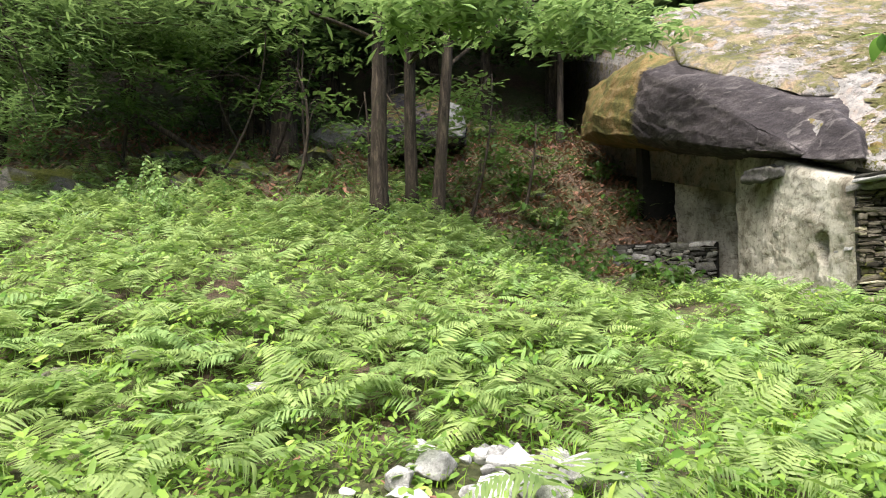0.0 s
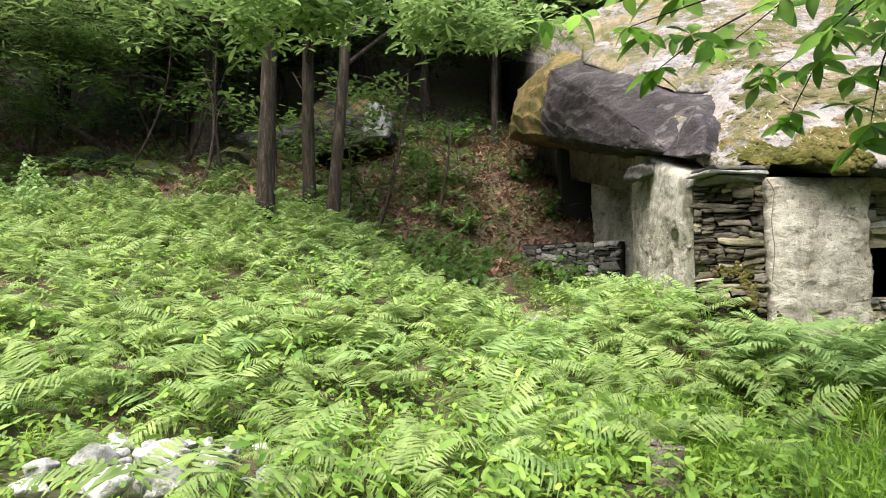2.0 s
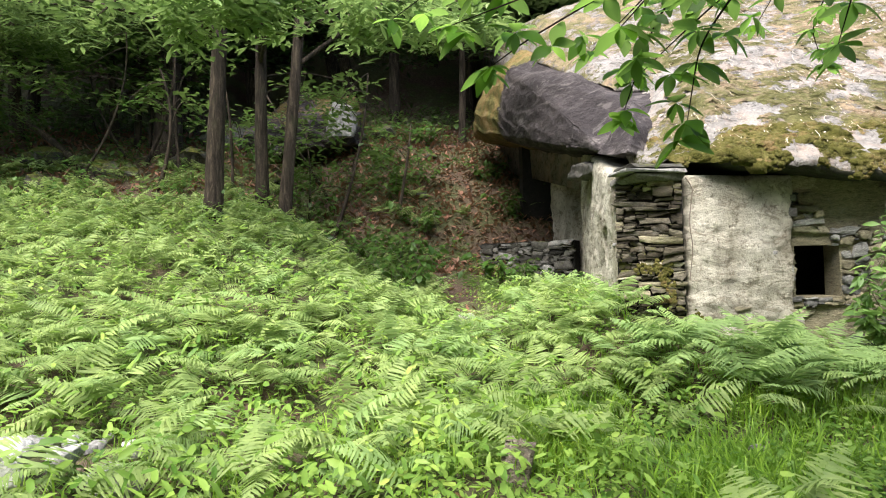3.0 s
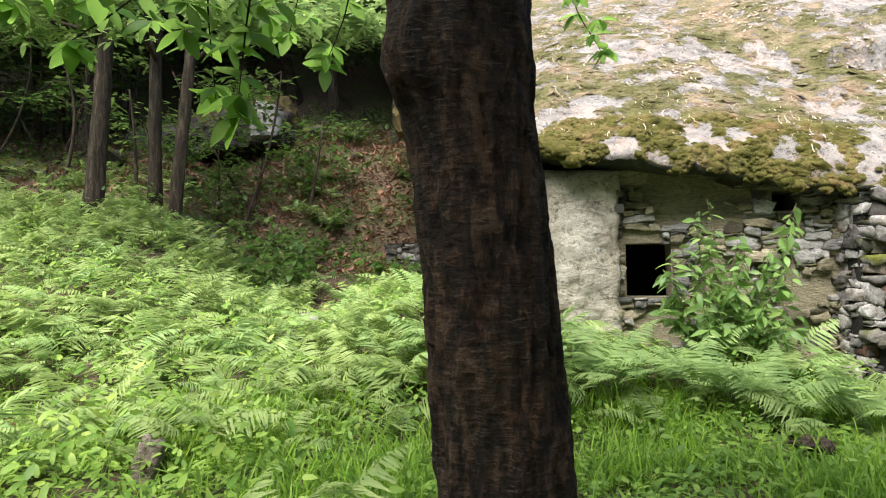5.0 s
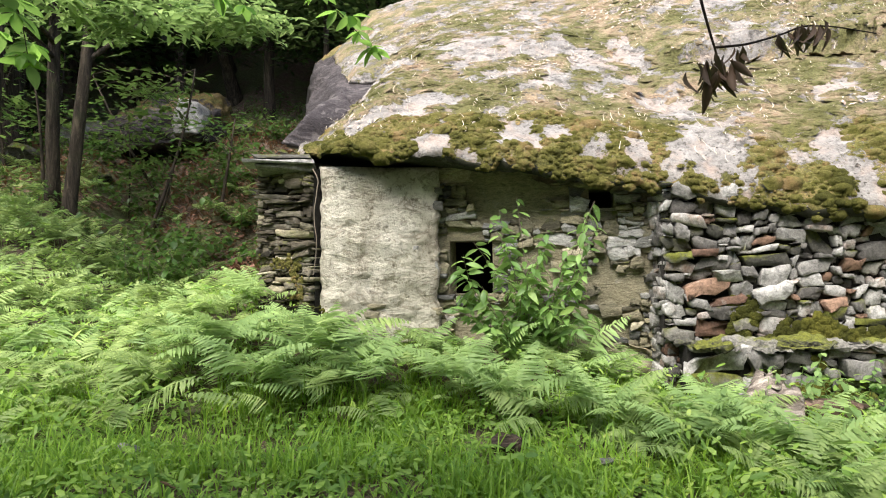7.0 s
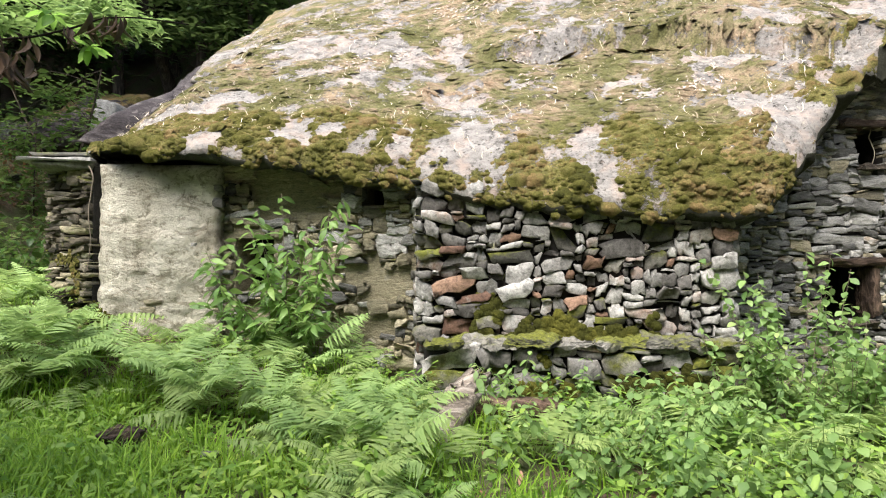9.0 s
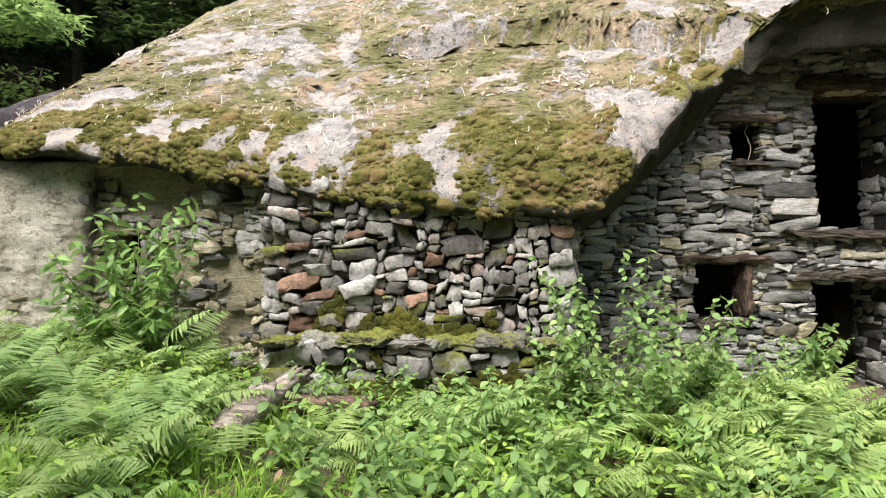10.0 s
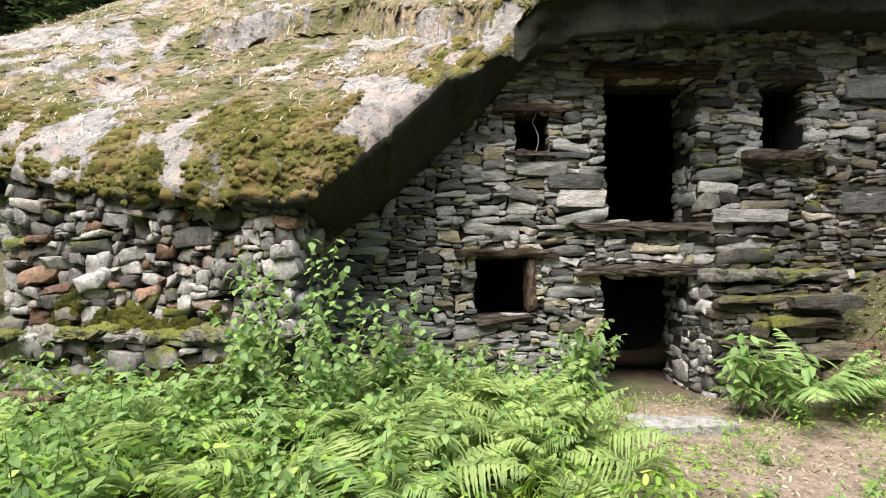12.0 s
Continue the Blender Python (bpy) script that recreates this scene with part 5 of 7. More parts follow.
plant_ferns()

# ---- timbers, ledges and loose stones ----
def block(name, lo, hi, mat, parent=None, label="", category="stone", cuts=3, rough=0.02, freq=3.0, seed=0.0, skew=0.04, soft=0.12, smooth=False):
    """A rough block or beam between two corners."""
    rng = np.random.default_rng(int(seed * 10) + 5)
    lo, hi = np.array(lo, float), np.array(hi, float)
    c = []
    for a in (0, 1):
        for b in (0, 1):
            for d in (0, 1):
                c.append(tuple(np.where([a, b, d], hi, lo) + rng.normal(0, skew, 3) * (hi - lo)))
    return rock(name, c, mat, cuts, rough, freq, seed, label, category, smooth, parent, soft)


def beam(name, x0, x1, y0, y1, z0, z1, mat, parent, label, seed=0.0):
    return block(name, (x0, y0, z0), (x1, y1, z1), mat, parent, label, cuts=4, rough=0.03, freq=5.0, seed=seed, skew=0.06, soft=0.06)


beam("lintel", 14.42, 15.78, 4.90, 5.3, 3.44, 3.58, M_BROWN, wall_south, "weathered brown timber lintel", 1)
beam("door_sill", 14.25, 15.62, 4.88, 5.4, 1.76, 1.84, M_TIMBER, wall_south, "grey timber sill of the upper doorway", 2)
beam("lintel", 14.25, 15.58, 4.88, 5.3, 1.27, 1.39, M_TIMBER, wall_south, "split timber lintel over the lower doorway", 3)
beam("lintel", 13.32, 14.12, 4.91, 5.3, 3.05, 3.12, M_BROWN, wall_south, "thin reddish timber lintel", 4)
beam("window_sill", 13.5, 14.0, 4.92, 5.3, 2.56, 2.62, M_TIMBER, wall_south, "", 5)
beam("lintel", 12.95, 14.02, 4.89, 5.3, 1.48, 1.56, M_BROWN, wall_south, "sagging reddish timber lintel", 6)
beam("window_frame", 13.66, 13.74, 4.95, 5.2, 0.87, 1.47, M_JAMB, wall_south, "rusty brown wooden jamb", 7)
beam("window_sill", 13.06, 13.76, 4.93, 5.35, 0.77, 0.86, M_TIMBER, wall_south, "split grey wooden sill", 8)
beam("window_sill", 16.1, 17.0, 4.80, 5.3, 2.52, 2.63, M_TIMBER, wall_south, "grey timber ledge below the window", 9)
beam("lintel", 16.25, 17.0, 4.90, 5.3, 3.43, 3.52, M_TIMBER, wall_south, "", 10)
for nm, u0, u1, z0, z1, sd in (("quoin", 13.86, 14.52, 2.22, 2.38, 11), ("quoin", 14.02, 14.53, 2.02, 2.2, 12), ("quoin", 13.55, 14.1, 2.36, 2.5, 13), ("quoin", 15.75, 16.6, 1.86, 2.0, 14), ("quoin", 17.3, 18.0, 3.25, 3.5, 15), ("quoin", 17.2, 17.9, 1.95, 2.2, 16)):
    block(nm, (u0, 4.93, z0), (u1, 5.2, z1), M_STONE, wall_south, cuts=3, rough=0.012, freq=5, seed=sd, soft=0.05)

# a pale root hanging in the small window, another on the pillar
def strand(name, pts, r, mat, parent=None, label="", category="root"):
    pts = np.array(pts, float)
    t = np.linspace(0, 1, 24)
    k = np.linspace(0, 1, len(pts))
    path = np.stack([np.interp(t, k, pts[:, a]) for a in range(3)], 1)
    path += 0.006 * np.stack([np.sin(17 * t), np.cos(13 * t), 0 * t], 1)
    v, f = tube(path, np.linspace(r, r * 0.6, 24), 6)
    return put(name, mesh_np(name, v, f, mat, True), parent, label, "" if parent else category)


strand("root", [(13.79, 5.06, 3.06), (13.75, 5.05, 2.95), (13.82, 5.05, 2.8), (13.78, 5.06, 2.6)], 0.006, M_STRAW, None, "thin pale root hanging in a small window")
strand("root", [(4.99, 5.68, 2.64), (5.06, 5.66, 2.5), (5.0, 5.65, 2.2), (5.03, 5.66, 1.9), (5.0, 5.66, 1.5)], 0.007, M_TWIG, None, "bleached root running down beside the wall end")

# capstones and bracket stones at the west corner
block("capstone", (4.24, 5.66, 2.70), (5.0, 6.12, 2.74), M_PALE, pillar_wall, "pale flat capstone", cuts=3, rough=0.012, seed=21, soft=0.05)
block("capstone", (4.36, 5.70, 2.755), (4.98, 6.15, 2.80), M_BENCH, pillar_wall, "", cuts=3, rough=0.018, seed=22, soft=0.05)
block("capstone", (4.38, 5.72, 2.62), (5.0, 6.30, 2.69), M_BENCH, pillar_wall, "", cuts=3, rough=0.018, seed=23, soft=0.05)
plaster_panel("inner_plaster_wall", (5.78, 12.1), (5.95, 10.35), 1.2, 4.4, 1.0, 0.5, "dim beige remains of an inner wall with a dark hollow", (1.25, 3.1, 0.3, 0.36))

# mossy ledge before the rubble wall
GA, GB = (8.55, 4.46), (11.35, 3.68)
ledge_wall = wall_core("ledge_wall", GA, GB, 0.1, 0.80, [], 0.5, M_CORE, "low mossy stone ledge at the foot of the wall", 0.05)
Lg = float(np.linalg.norm(np.subtract(GB, GA)))
gd = (np.array(GB) - np.array(GA)) / Lg
for k in range(7):
    c = np.array(GA) + gd * (0.2 + k * 0.41) + np.array([-gd[1], gd[0]]) * 0.2
    rk = block("ledge_slab", (-0.22, -0.26, 0.765), (0.2, 0.2, 0.81 + 0.02 * (k % 3)), (M_MOSSY, M_BENCH)[k % 2], ledge_wall, cuts=4, rough=0.06, freq=7, seed=30 + k, skew=0.1, soft=0.08)
    rk.location, rk.rotation_euler = (c[0], c[1], 0.0), (0, 0, math.atan2(gd[1], gd[0]))

# bench beside the lower doorway
BA, BB = (15.56, 4.72), (16.95, 4.66)
bench_wall = wall_core("bench_wall", BA, BB, -0.4, 1.16, [], 0.24, M_CORE, "stone bench built against the house front, mossy on top", 0.06)
block("bench_slab", (15.52, 4.62, 1.22), (16.3, 5.0, 1.33), M_BENCH, bench_wall, "pale flat slab", cuts=4, rough=0.045, seed=41, soft=0.06)
block("bench_slab", (16.25, 4.60, 1.2), (17.0, 5.0, 1.31), M_MOSSY, bench_wall, "green mossy slab", cuts=4, rough=0.06, seed=42, soft=0.12)
block("bench_slab", (16.3, 4.48, 0.92), (17.05, 4.8, 1.05), M_BENCH, bench_wall, cuts=3, rough=0.03, seed=43, soft=0.1)

for k, (x0, x1, y0, z0, z1) in enumerate([(15.6, 16.35, 4.26, 0.98, 1.06), (16.1, 16.9, 4.2, 0.72, 0.83), (15.58, 16.1, 4.28, 0.52, 0.6), (16.5, 17.3, 4.16, 0.4, 0.54), (15.8, 16.6, 4.22, 0.2, 0.33), (16.7, 17.5, 4.08, 0.05, 0.24)]):
    block("bench_slab", (x0, y0 + 0.36, z0), (min(x1, 17.0), 4.85, z1), M_PILLAR, bench_wall, cuts=3, rough=0.03, freq=4, seed=430 + k, skew=0.09, soft=0.08)
# threshold slab, logs, stones on the ground
block("threshold_slab", (14.32, 3.5, -0.12), (15.08, 3.86, 0.035), M_WHITE_STONE, None, "pale flat stone slab before the lower doorway", "stone slab", cuts=4, rough=0.02, freq=2.5, seed=44, skew=0.08, soft=0.06)
block("threshold_slab", (14.45, 4.15, -0.14), (15.5, 5.3, -0.02), M_STONE, None, "worn grey threshold slab in the lower doorway", "stone slab", cuts=3, rough=0.015, seed=45, soft=0.05)


def gz(x, y):
    return float(ground_z(x, y))


def log(at, length, radius, yaw, pitch, seed, label, mat=M_LOG):
    """A broken piece of old wood: a split, hollowed shell with ragged ends."""
    rng = np.random.default_rng(seed)
    n, m = 24, 18
    V = []
    for a in range(n):
        t = a / (n - 1)
        for b in range(m):
            g = 2 * math.pi * b / m
            r = radius * (1 + 0.18 * math.sin(3 * g + seed) + 0.08 * math.sin(7 * g) + rng.normal(0, 0.03))
            r *= 0.55 if math.cos(g - 1.2) > 0.55 else 1.0
            x = (t - 0.5) * length + (0.12 * length * math.sin(5 * g + seed) if a in (0, n - 1) else 0)
            V.append((x, r * math.cos(g), r * math.sin(g) * 0.8))
    V = np.array(V)
    i = np.arange(n - 1)[:, None] * m
    j = np.arange(m)
    q = np.stack([i + j, i + (j + 1) % m, i + m + (j + 1) % m, i + m + j], -1).reshape(-1, 4)
    V = np.concatenate([V, [(-length / 2, 0, 0), (length / 2, 0, 0)]])
    e = len(V)
    tri = np.concatenate([np.stack([np.full(m, e - 2), (j + 1) % m, j], 1), np.stack([np.full(m, e - 1), (n - 1) * m + j, (n - 1) * m + (j + 1) % m], 1)])
    ob = put("log", mesh_np("log", V, [q, tri], mat), None, label, "log")
    ob.location, ob.rotation_euler = at, (0.3, pitch, yaw)
    return ob


log((8.82, 3.78, gz(8.82, 3.78) + 0.27), 0.5, 0.11, 0.7, -0.45, 1, "broken tan board of rotten wood leaning in the herbs", M_BLEACHED)
log((9.25, 3.72, gz(9.25, 3.72) + 0.2), 0.72, 0.11, -0.1, 0.05, 2, "rotten reddish log lying among the herbs")
log((8.66, 3.32, gz(8.66, 3.32) + 0.24), 0.52, 0.13, 0.9, -0.5, 3, "bleached broken wood leaning on a log", M_BLEACHED)
log((2.2, 3.25, gz(2.2, 3.25) + 0.1), 0.26, 0.1, 0.6, -1.2, 4, "pale cut stump in the grass", M_BLEACHED)


def boulder(at, size, mat, seed, label, category="stone", name="stone", cuts=3, rough=None, soft=0.08):
    rng = np.random.default_rng(seed)
    p = rng.normal(0, 1, (13, 3))
    p /= np.linalg.norm(p, axis=1, keepdims=True)
    ob = rock(name, [tuple(q) for q in p * np.array(size) / 2], mat, cuts, (rough or 0.05) * min(size), 2.2 / max(size), seed, label, category, soft > 0.2, None, soft)
    ob.location, ob.rotation_euler = at, (0, 0, rng.uniform(0, 6.28))
    return ob


rp = np.random.default_rng(8)
HEAP = [(-1.2, 4.18, 0.3), (-0.4, 3.5, 0.36), (-0.08, 3.25, 0.34), (-1.2, 3.82, 0.32), (-0.75, 3.62, 0.3), (-1.45, 3.7, 0.28), (-0.62, 3.3, 0.3), (-0.95, 3.4, 0.34)]
for k in range(44):
    x, y, s = HEAP[k] if k < len(HEAP) else (-0.8 + rp.normal(0, 0.42), 3.68 + rp.normal(0, 0.3), rp.uniform(0.09, 0.2))
    lift = 0.03 + 0.14 * math.exp(-(((x + 0.8) / 0.7) ** 2 + ((y - 3.65) / 0.5) ** 2))
    tagged(boulder((x, y, gz(x, y) + lift), (0.88 * s * rp.uniform(1.0, 1.35), 0.88 * s, s * rp.uniform(0.55, 0.8)), M_WHITE_STONE, 300 + k, "pale sunlit stone of a heap among the ferns", soft=0.25), group="heap of pale stones")
for k, (x, y, s) in enumerate([(-3.4, 5.75, 0.32), (-2.85, 5.7, 0.34), (-3.95, 5.5, 0.3), (-2.4, 5.2, 0.2), (3.98, 3.4, 0.2), (2.83, 7.6, 0.35), (7.05, 2.9, 0.12), (16.9, 3.2, 0.22), (16.2, 2.6, 0.18), (17.6, 3.8, 0.4)]):
    boulder((x, y, gz(x, y) + 0.08), (s * 1.3, s, s * 0.6), M_RUBBLE, 80 + k, "weathered grey stone half hidden in the undergrowth")
boulder((6.42, 3.1, gz(6.42, 3.1) + 0.12), (0.42, 0.3, 0.13), M_BROWN, 95, "dark decayed tree stump in the grass", "stump", "stump", 4, 0.3)
# outcrops on the hillside
split_rock("outcrop", [(-1.3, 14.8, 4.55), (1.7, 14.6, 4.85), (-1.1, 14.5, 5.0), (0.3, 14.45, 5.35), (1.2, 14.5, 5.75), (1.75, 14.7, 5.35), (-1.6, 17.5, 5.0), (2.4, 17.3, 5.0), (0.2, 16.6, 6.7), (1.8, 16.6, 6.6)], M_NOSE, 21.0, "mossy overhanging rock outcrop on the wooded slope", 6, 0.06, 0.12, mossy=lambda P: 0.15 + 0.5 * sstep(5.0, 5.8, P[:, 2]))
split_rock("outcrop", [(0.95, 14.38, 4.95), (1.55, 14.36, 4.95), (0.95, 14.4, 5.3), (1.1, 14.42, 5.85), (1.5, 14.45, 5.8), (1.68, 14.5, 5.1), (0.9, 15.1, 4.9), (1.7, 15.1, 5.7)], M_PALE, 25.0, "pale broken rock face among trees", 4, 0.04, 0.05)
boulder((-6.8, 13.0, 3.2), (3.6, 2.4, 1.9), M_OUTCROP, 100, "large dark rock in the shade of the trees", "rock", "outcrop", 4)
boulder((-9.6, 12.6, 3.2), (3.2, 2.2, 2.0), M_OUTCROP, 101, "large dark rock in the shade of the trees", "rock", "outcrop", 4)
boulder((4.6, 12.9, 2.6), (0.9, 0.6, 0.4), M_RUBBLE, 102, "grey stone on the litter slope", "rock", "outcrop", 4)
for k, (x, y, s) in enumerate([(-3.6, 13.1, 0.9), (-2.1, 13.7, 1.0), (-5.0, 13.6, 1.1), (2.4, 15.8, 0.8), (-0.3, 13.3, 0.5), (-1.4, 15.4, 1.2), (-4.4, 12.4, 0.7), (3.6, 14.6, 0.35), (3.1, 13.2, 0.25)]):
    boulder((x, y, gz(x, y) + 0.1 * s), (s * 1.5, s, s * 0.7), M_OUTCROP, 400 + k, "dark mossy rock on the litter slope", "rock", "rock", 3, 0.14)
boulder((18.3, 4.6, 1.0), (1.6, 1.2, 1.2), M_RUBBLE, 103, "grey rock beside the house", "rock", "outcrop", 4)

rq = np.random.default_rng(19)
for k in range(12):
    u, z = rq.uniform(0, 1), rq.uniform(0, 1)
    x = 5.1 + 1.25 * (1 - 0.35 * u**2 if k % 3 else u)
    zz = 0.78 + (0.4 * z if k % 2 else 1.75 * z)
    w, h = rq.uniform(0.07, 0.2), rq.uniform(0.03, 0.08)
    block("stone", (x - w / 2, 5.695, zz), (x + w / 2, 5.8, zz + h), M_STONE_OCHRE if k % 2 else M_RUBBLE, plaster_front, cuts=2, rough=0.01, freq=8, seed=200 + k, skew=0.1, soft=0.1)
for k in range(9):
    u = rq.uniform(0.55, 1) if k % 3 else rq.uniform(0, 1)
    x, y, zz = 5.5 - 1.12 * u, 9.75 - 3.55 * u, 0.9 + rq.uniform(0, 0.5) if k % 2 else rq.uniform(1.0, 2.5)
    w, h = rq.uniform(0.06, 0.16), rq.uniform(0.03, 0.08)
    ob = block("stone", (-w / 2, 0.01, 0), (w / 2, 0.12, h), M_RUBBLE, plaster_side, cuts=2, rough=0.01, freq=8, seed=240 + k, skew=0.1, soft=0.1)
    ob.location, ob.rotation_euler = (x, y, zz), (0, 0, math.atan2(-3.55, -1.12))

# ---- woodland ----
BIG = [sprig(np.random.default_rng(200 + k), 7, 0.55, 0.36, 1, 0.38) for k in range(6)]
rw = np.random.default_rng(77)
DARK_LABEL = "tall woodland tree on the shaded slope"
SPOTS = [(-2.75, 14.4, 0.30, 11), (-4.15, 15.2, 0.09, 10), (-3.6, 15.0, 0.08, 10), (-6.2, 15.0, 0.13, 11), (-8.4, 16.5, 0.2, 12), (2.9, 17.0, 0.16, 13), (5.2, 17.6, 0.2, 14),
         (0.2, 18.0, 0.18, 13), (-11.5, 15, 0.22, 12), (-1.4, 19.5, 0.2, 15), (7.6, 18.5, 0.2, 15), (-5.2, 19.5, 0.2, 15), (11.0, 18.5, 0.22, 16), (2.6, 21.5, 0.2, 17), (-9.5, 21, 0.2, 16),
         (-14, 18, 0.2, 14), (-13, 12, 0.2, 11), (-3.0, 17.2, 0.12, 12), (4.6, 15.6, 0.1, 9), (-7.4, 18.2, 0.14, 13)]
for x, y, r, h in SPOTS:
    z = gz(x, y)
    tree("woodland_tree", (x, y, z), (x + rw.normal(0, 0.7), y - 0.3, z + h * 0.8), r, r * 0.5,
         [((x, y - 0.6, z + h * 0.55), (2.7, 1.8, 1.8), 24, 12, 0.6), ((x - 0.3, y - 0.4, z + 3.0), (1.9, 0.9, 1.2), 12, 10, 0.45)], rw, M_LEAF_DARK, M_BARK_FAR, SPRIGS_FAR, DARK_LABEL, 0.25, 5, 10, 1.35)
# the closed canopy over the slope, added overhead to keep sky light off it
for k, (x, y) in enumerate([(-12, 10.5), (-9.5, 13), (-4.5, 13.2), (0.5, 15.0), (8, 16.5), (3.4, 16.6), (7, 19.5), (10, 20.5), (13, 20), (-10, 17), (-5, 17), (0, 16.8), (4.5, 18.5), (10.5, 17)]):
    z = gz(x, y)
    tree("woodland_tree", (x + 1.2, y + 3.4, gz(x + 1.2, y + 3.4)), (x, y + 0.6, z + 9.2), 0.2, 0.08, [((x, y, z + 9.0), (2.8, 2.4, 1.0), 46, 10, 0.6)], rw, M_LEAF_DARK, M_BARK_FAR, BIG, "tall woodland tree added to roof the slope and shade it", 0.3, 4, 9, 1.25)
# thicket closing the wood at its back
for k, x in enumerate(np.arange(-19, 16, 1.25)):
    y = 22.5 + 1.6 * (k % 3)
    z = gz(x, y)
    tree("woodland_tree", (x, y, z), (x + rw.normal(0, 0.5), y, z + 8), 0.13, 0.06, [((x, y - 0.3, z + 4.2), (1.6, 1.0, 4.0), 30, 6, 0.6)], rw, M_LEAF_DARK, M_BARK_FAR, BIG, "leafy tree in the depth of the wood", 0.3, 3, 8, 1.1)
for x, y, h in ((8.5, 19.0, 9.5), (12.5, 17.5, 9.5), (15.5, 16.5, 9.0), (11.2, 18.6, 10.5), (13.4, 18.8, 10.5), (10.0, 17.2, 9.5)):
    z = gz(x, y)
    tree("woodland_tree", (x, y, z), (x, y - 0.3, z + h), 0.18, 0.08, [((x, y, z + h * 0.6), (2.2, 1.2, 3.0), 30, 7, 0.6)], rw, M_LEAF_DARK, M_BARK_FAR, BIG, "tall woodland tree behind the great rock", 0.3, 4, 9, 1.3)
# bare stems and young growth on the slope
for k in range(16):
    x, y = rw.uniform(-6.5, 2.6), rw.uniform(12.2, 15.2)
    z, h, r = gz(x, y), rw.uniform(1.6, 4.2), rw.uniform(0.018, 0.05)
    tree("woodland_tree", (x, y, z), (x + rw.normal(0, 0.7), y + rw.normal(0, 0.4), z + h), r, r * 0.4, [((x, y, z + h * 0.75), (0.8, 0.6, 0.6), 5, 5, 0.35)], rw, M_LEAF, M_BARK_FAR, SPRIGS_FAR, "thin young tree with few leaves on the slope", 0.35, 4, 7)
# a leafy bough low on the west side
tree("woodland_tree", (-8.2, 13.2, gz(-8.2, 13.2)), (-7.4, 13.0, 9.5), 0.17, 0.09,
     [((-6.6, 12.6, 6.0), (2.0, 0.9, 1.3), 30, 18, 0.35), ((-4.6, 13.0, 6.9), (1.8, 0.8, 0.7), 18, 16, 0.35)], rw, M_LEAF, M_BARK_FAR, SPRIGS_MID, "leafy woodland tree with low spreading boughs", 0.2, 9)
M_LEAF_GREY = leaf_material("hazel_green", (0.05, 0.10, 0.03), (0.13, 0.22, 0.07), (0.24, 0.33, 0.12), 0.4, 0.45)
tree("woodland_tree", (-8.6, 12.0, gz(-8.6, 12.0)), (-7.9, 11.6, 8.5), 0.11, 0.06,
     [((-6.4, 11.0, 5.9), (1.1, 0.7, 1.2), 26, 12, 0.35), ((-6.6, 10.6, 4.2), (0.7, 0.5, 0.7), 12, 9, 0.3), ((-3.8, 11.8, 6.8), (1.6, 0.7, 0.6), 16, 12, 0.35)], rw, M_LEAF_GREY, M_BARK_FAR, SPRIGS_MID, "leafy hazel tree with grey-green hanging boughs", 0.2, 9)
# fallen branch
v, f = tube(bezier((-5.9, 14.2, 5.3), (-4.6, 13.6, 4.5), (-3.6, 12.6, 3.5), 16), np.linspace(0.05, 0.1, 16), 9, 0.2, 3.0)
put("fallen_branch", mesh_np("fallen_branch", v, f, M_BARK_FAR, True), None, "dark fallen branch leaning on the slope", "branch")
# the wood behind the path and at both ends: unseen, added to cut sky light
for k, x in enumerate(np.arange(-18, 32, 3.1)):
    y = -8.6 - 2.0 * (k % 2) + rw.normal(0, 0.5)
    z = gz(x, y)
    tree("woodland_tree", (x, y, z), (x + rw.normal(0, 0.5), y, z + 13), 0.2, 0.1, [((x, y, z + 6.6), (2.3, 1.8, 6.0), 26, 7, 0.7)], rw, M_LEAF_DARK, M_BARK_FAR, BIG, "added unseen tree behind the path, blocking low sky light", 0.3, 3, 8, 1.7)
for k, (x, y) in enumerate([(-15, -4), (-16, 0), (-15.5, 4.5), (-15, 9), (24, -5), (25, -1), (24, 3), (23.5, 7), (22.5, 4.5), (21.0, 2.0)]):
    z = gz(x, y)
    tree("woodland_tree", (x, y, z), (x, y + rw.normal(0, 0.5), z + 10), 0.2, 0.1, [((x, y, z + 6.0), (2.2, 2.4, 4.0), 20, 7, 0.7)], rw, M_LEAF_DARK, M_BARK_FAR, BIG, "added unseen tree at the edge of the clearing, blocking low sky light", 0.3, 3, 8, 1.7)

# ---- boughs of the near chestnut ----
BIG_LEAVES = [leaf_shape(0.2, 0.085, 0.2, d, 8) for d in (0.05, 0.15, 0.3)]


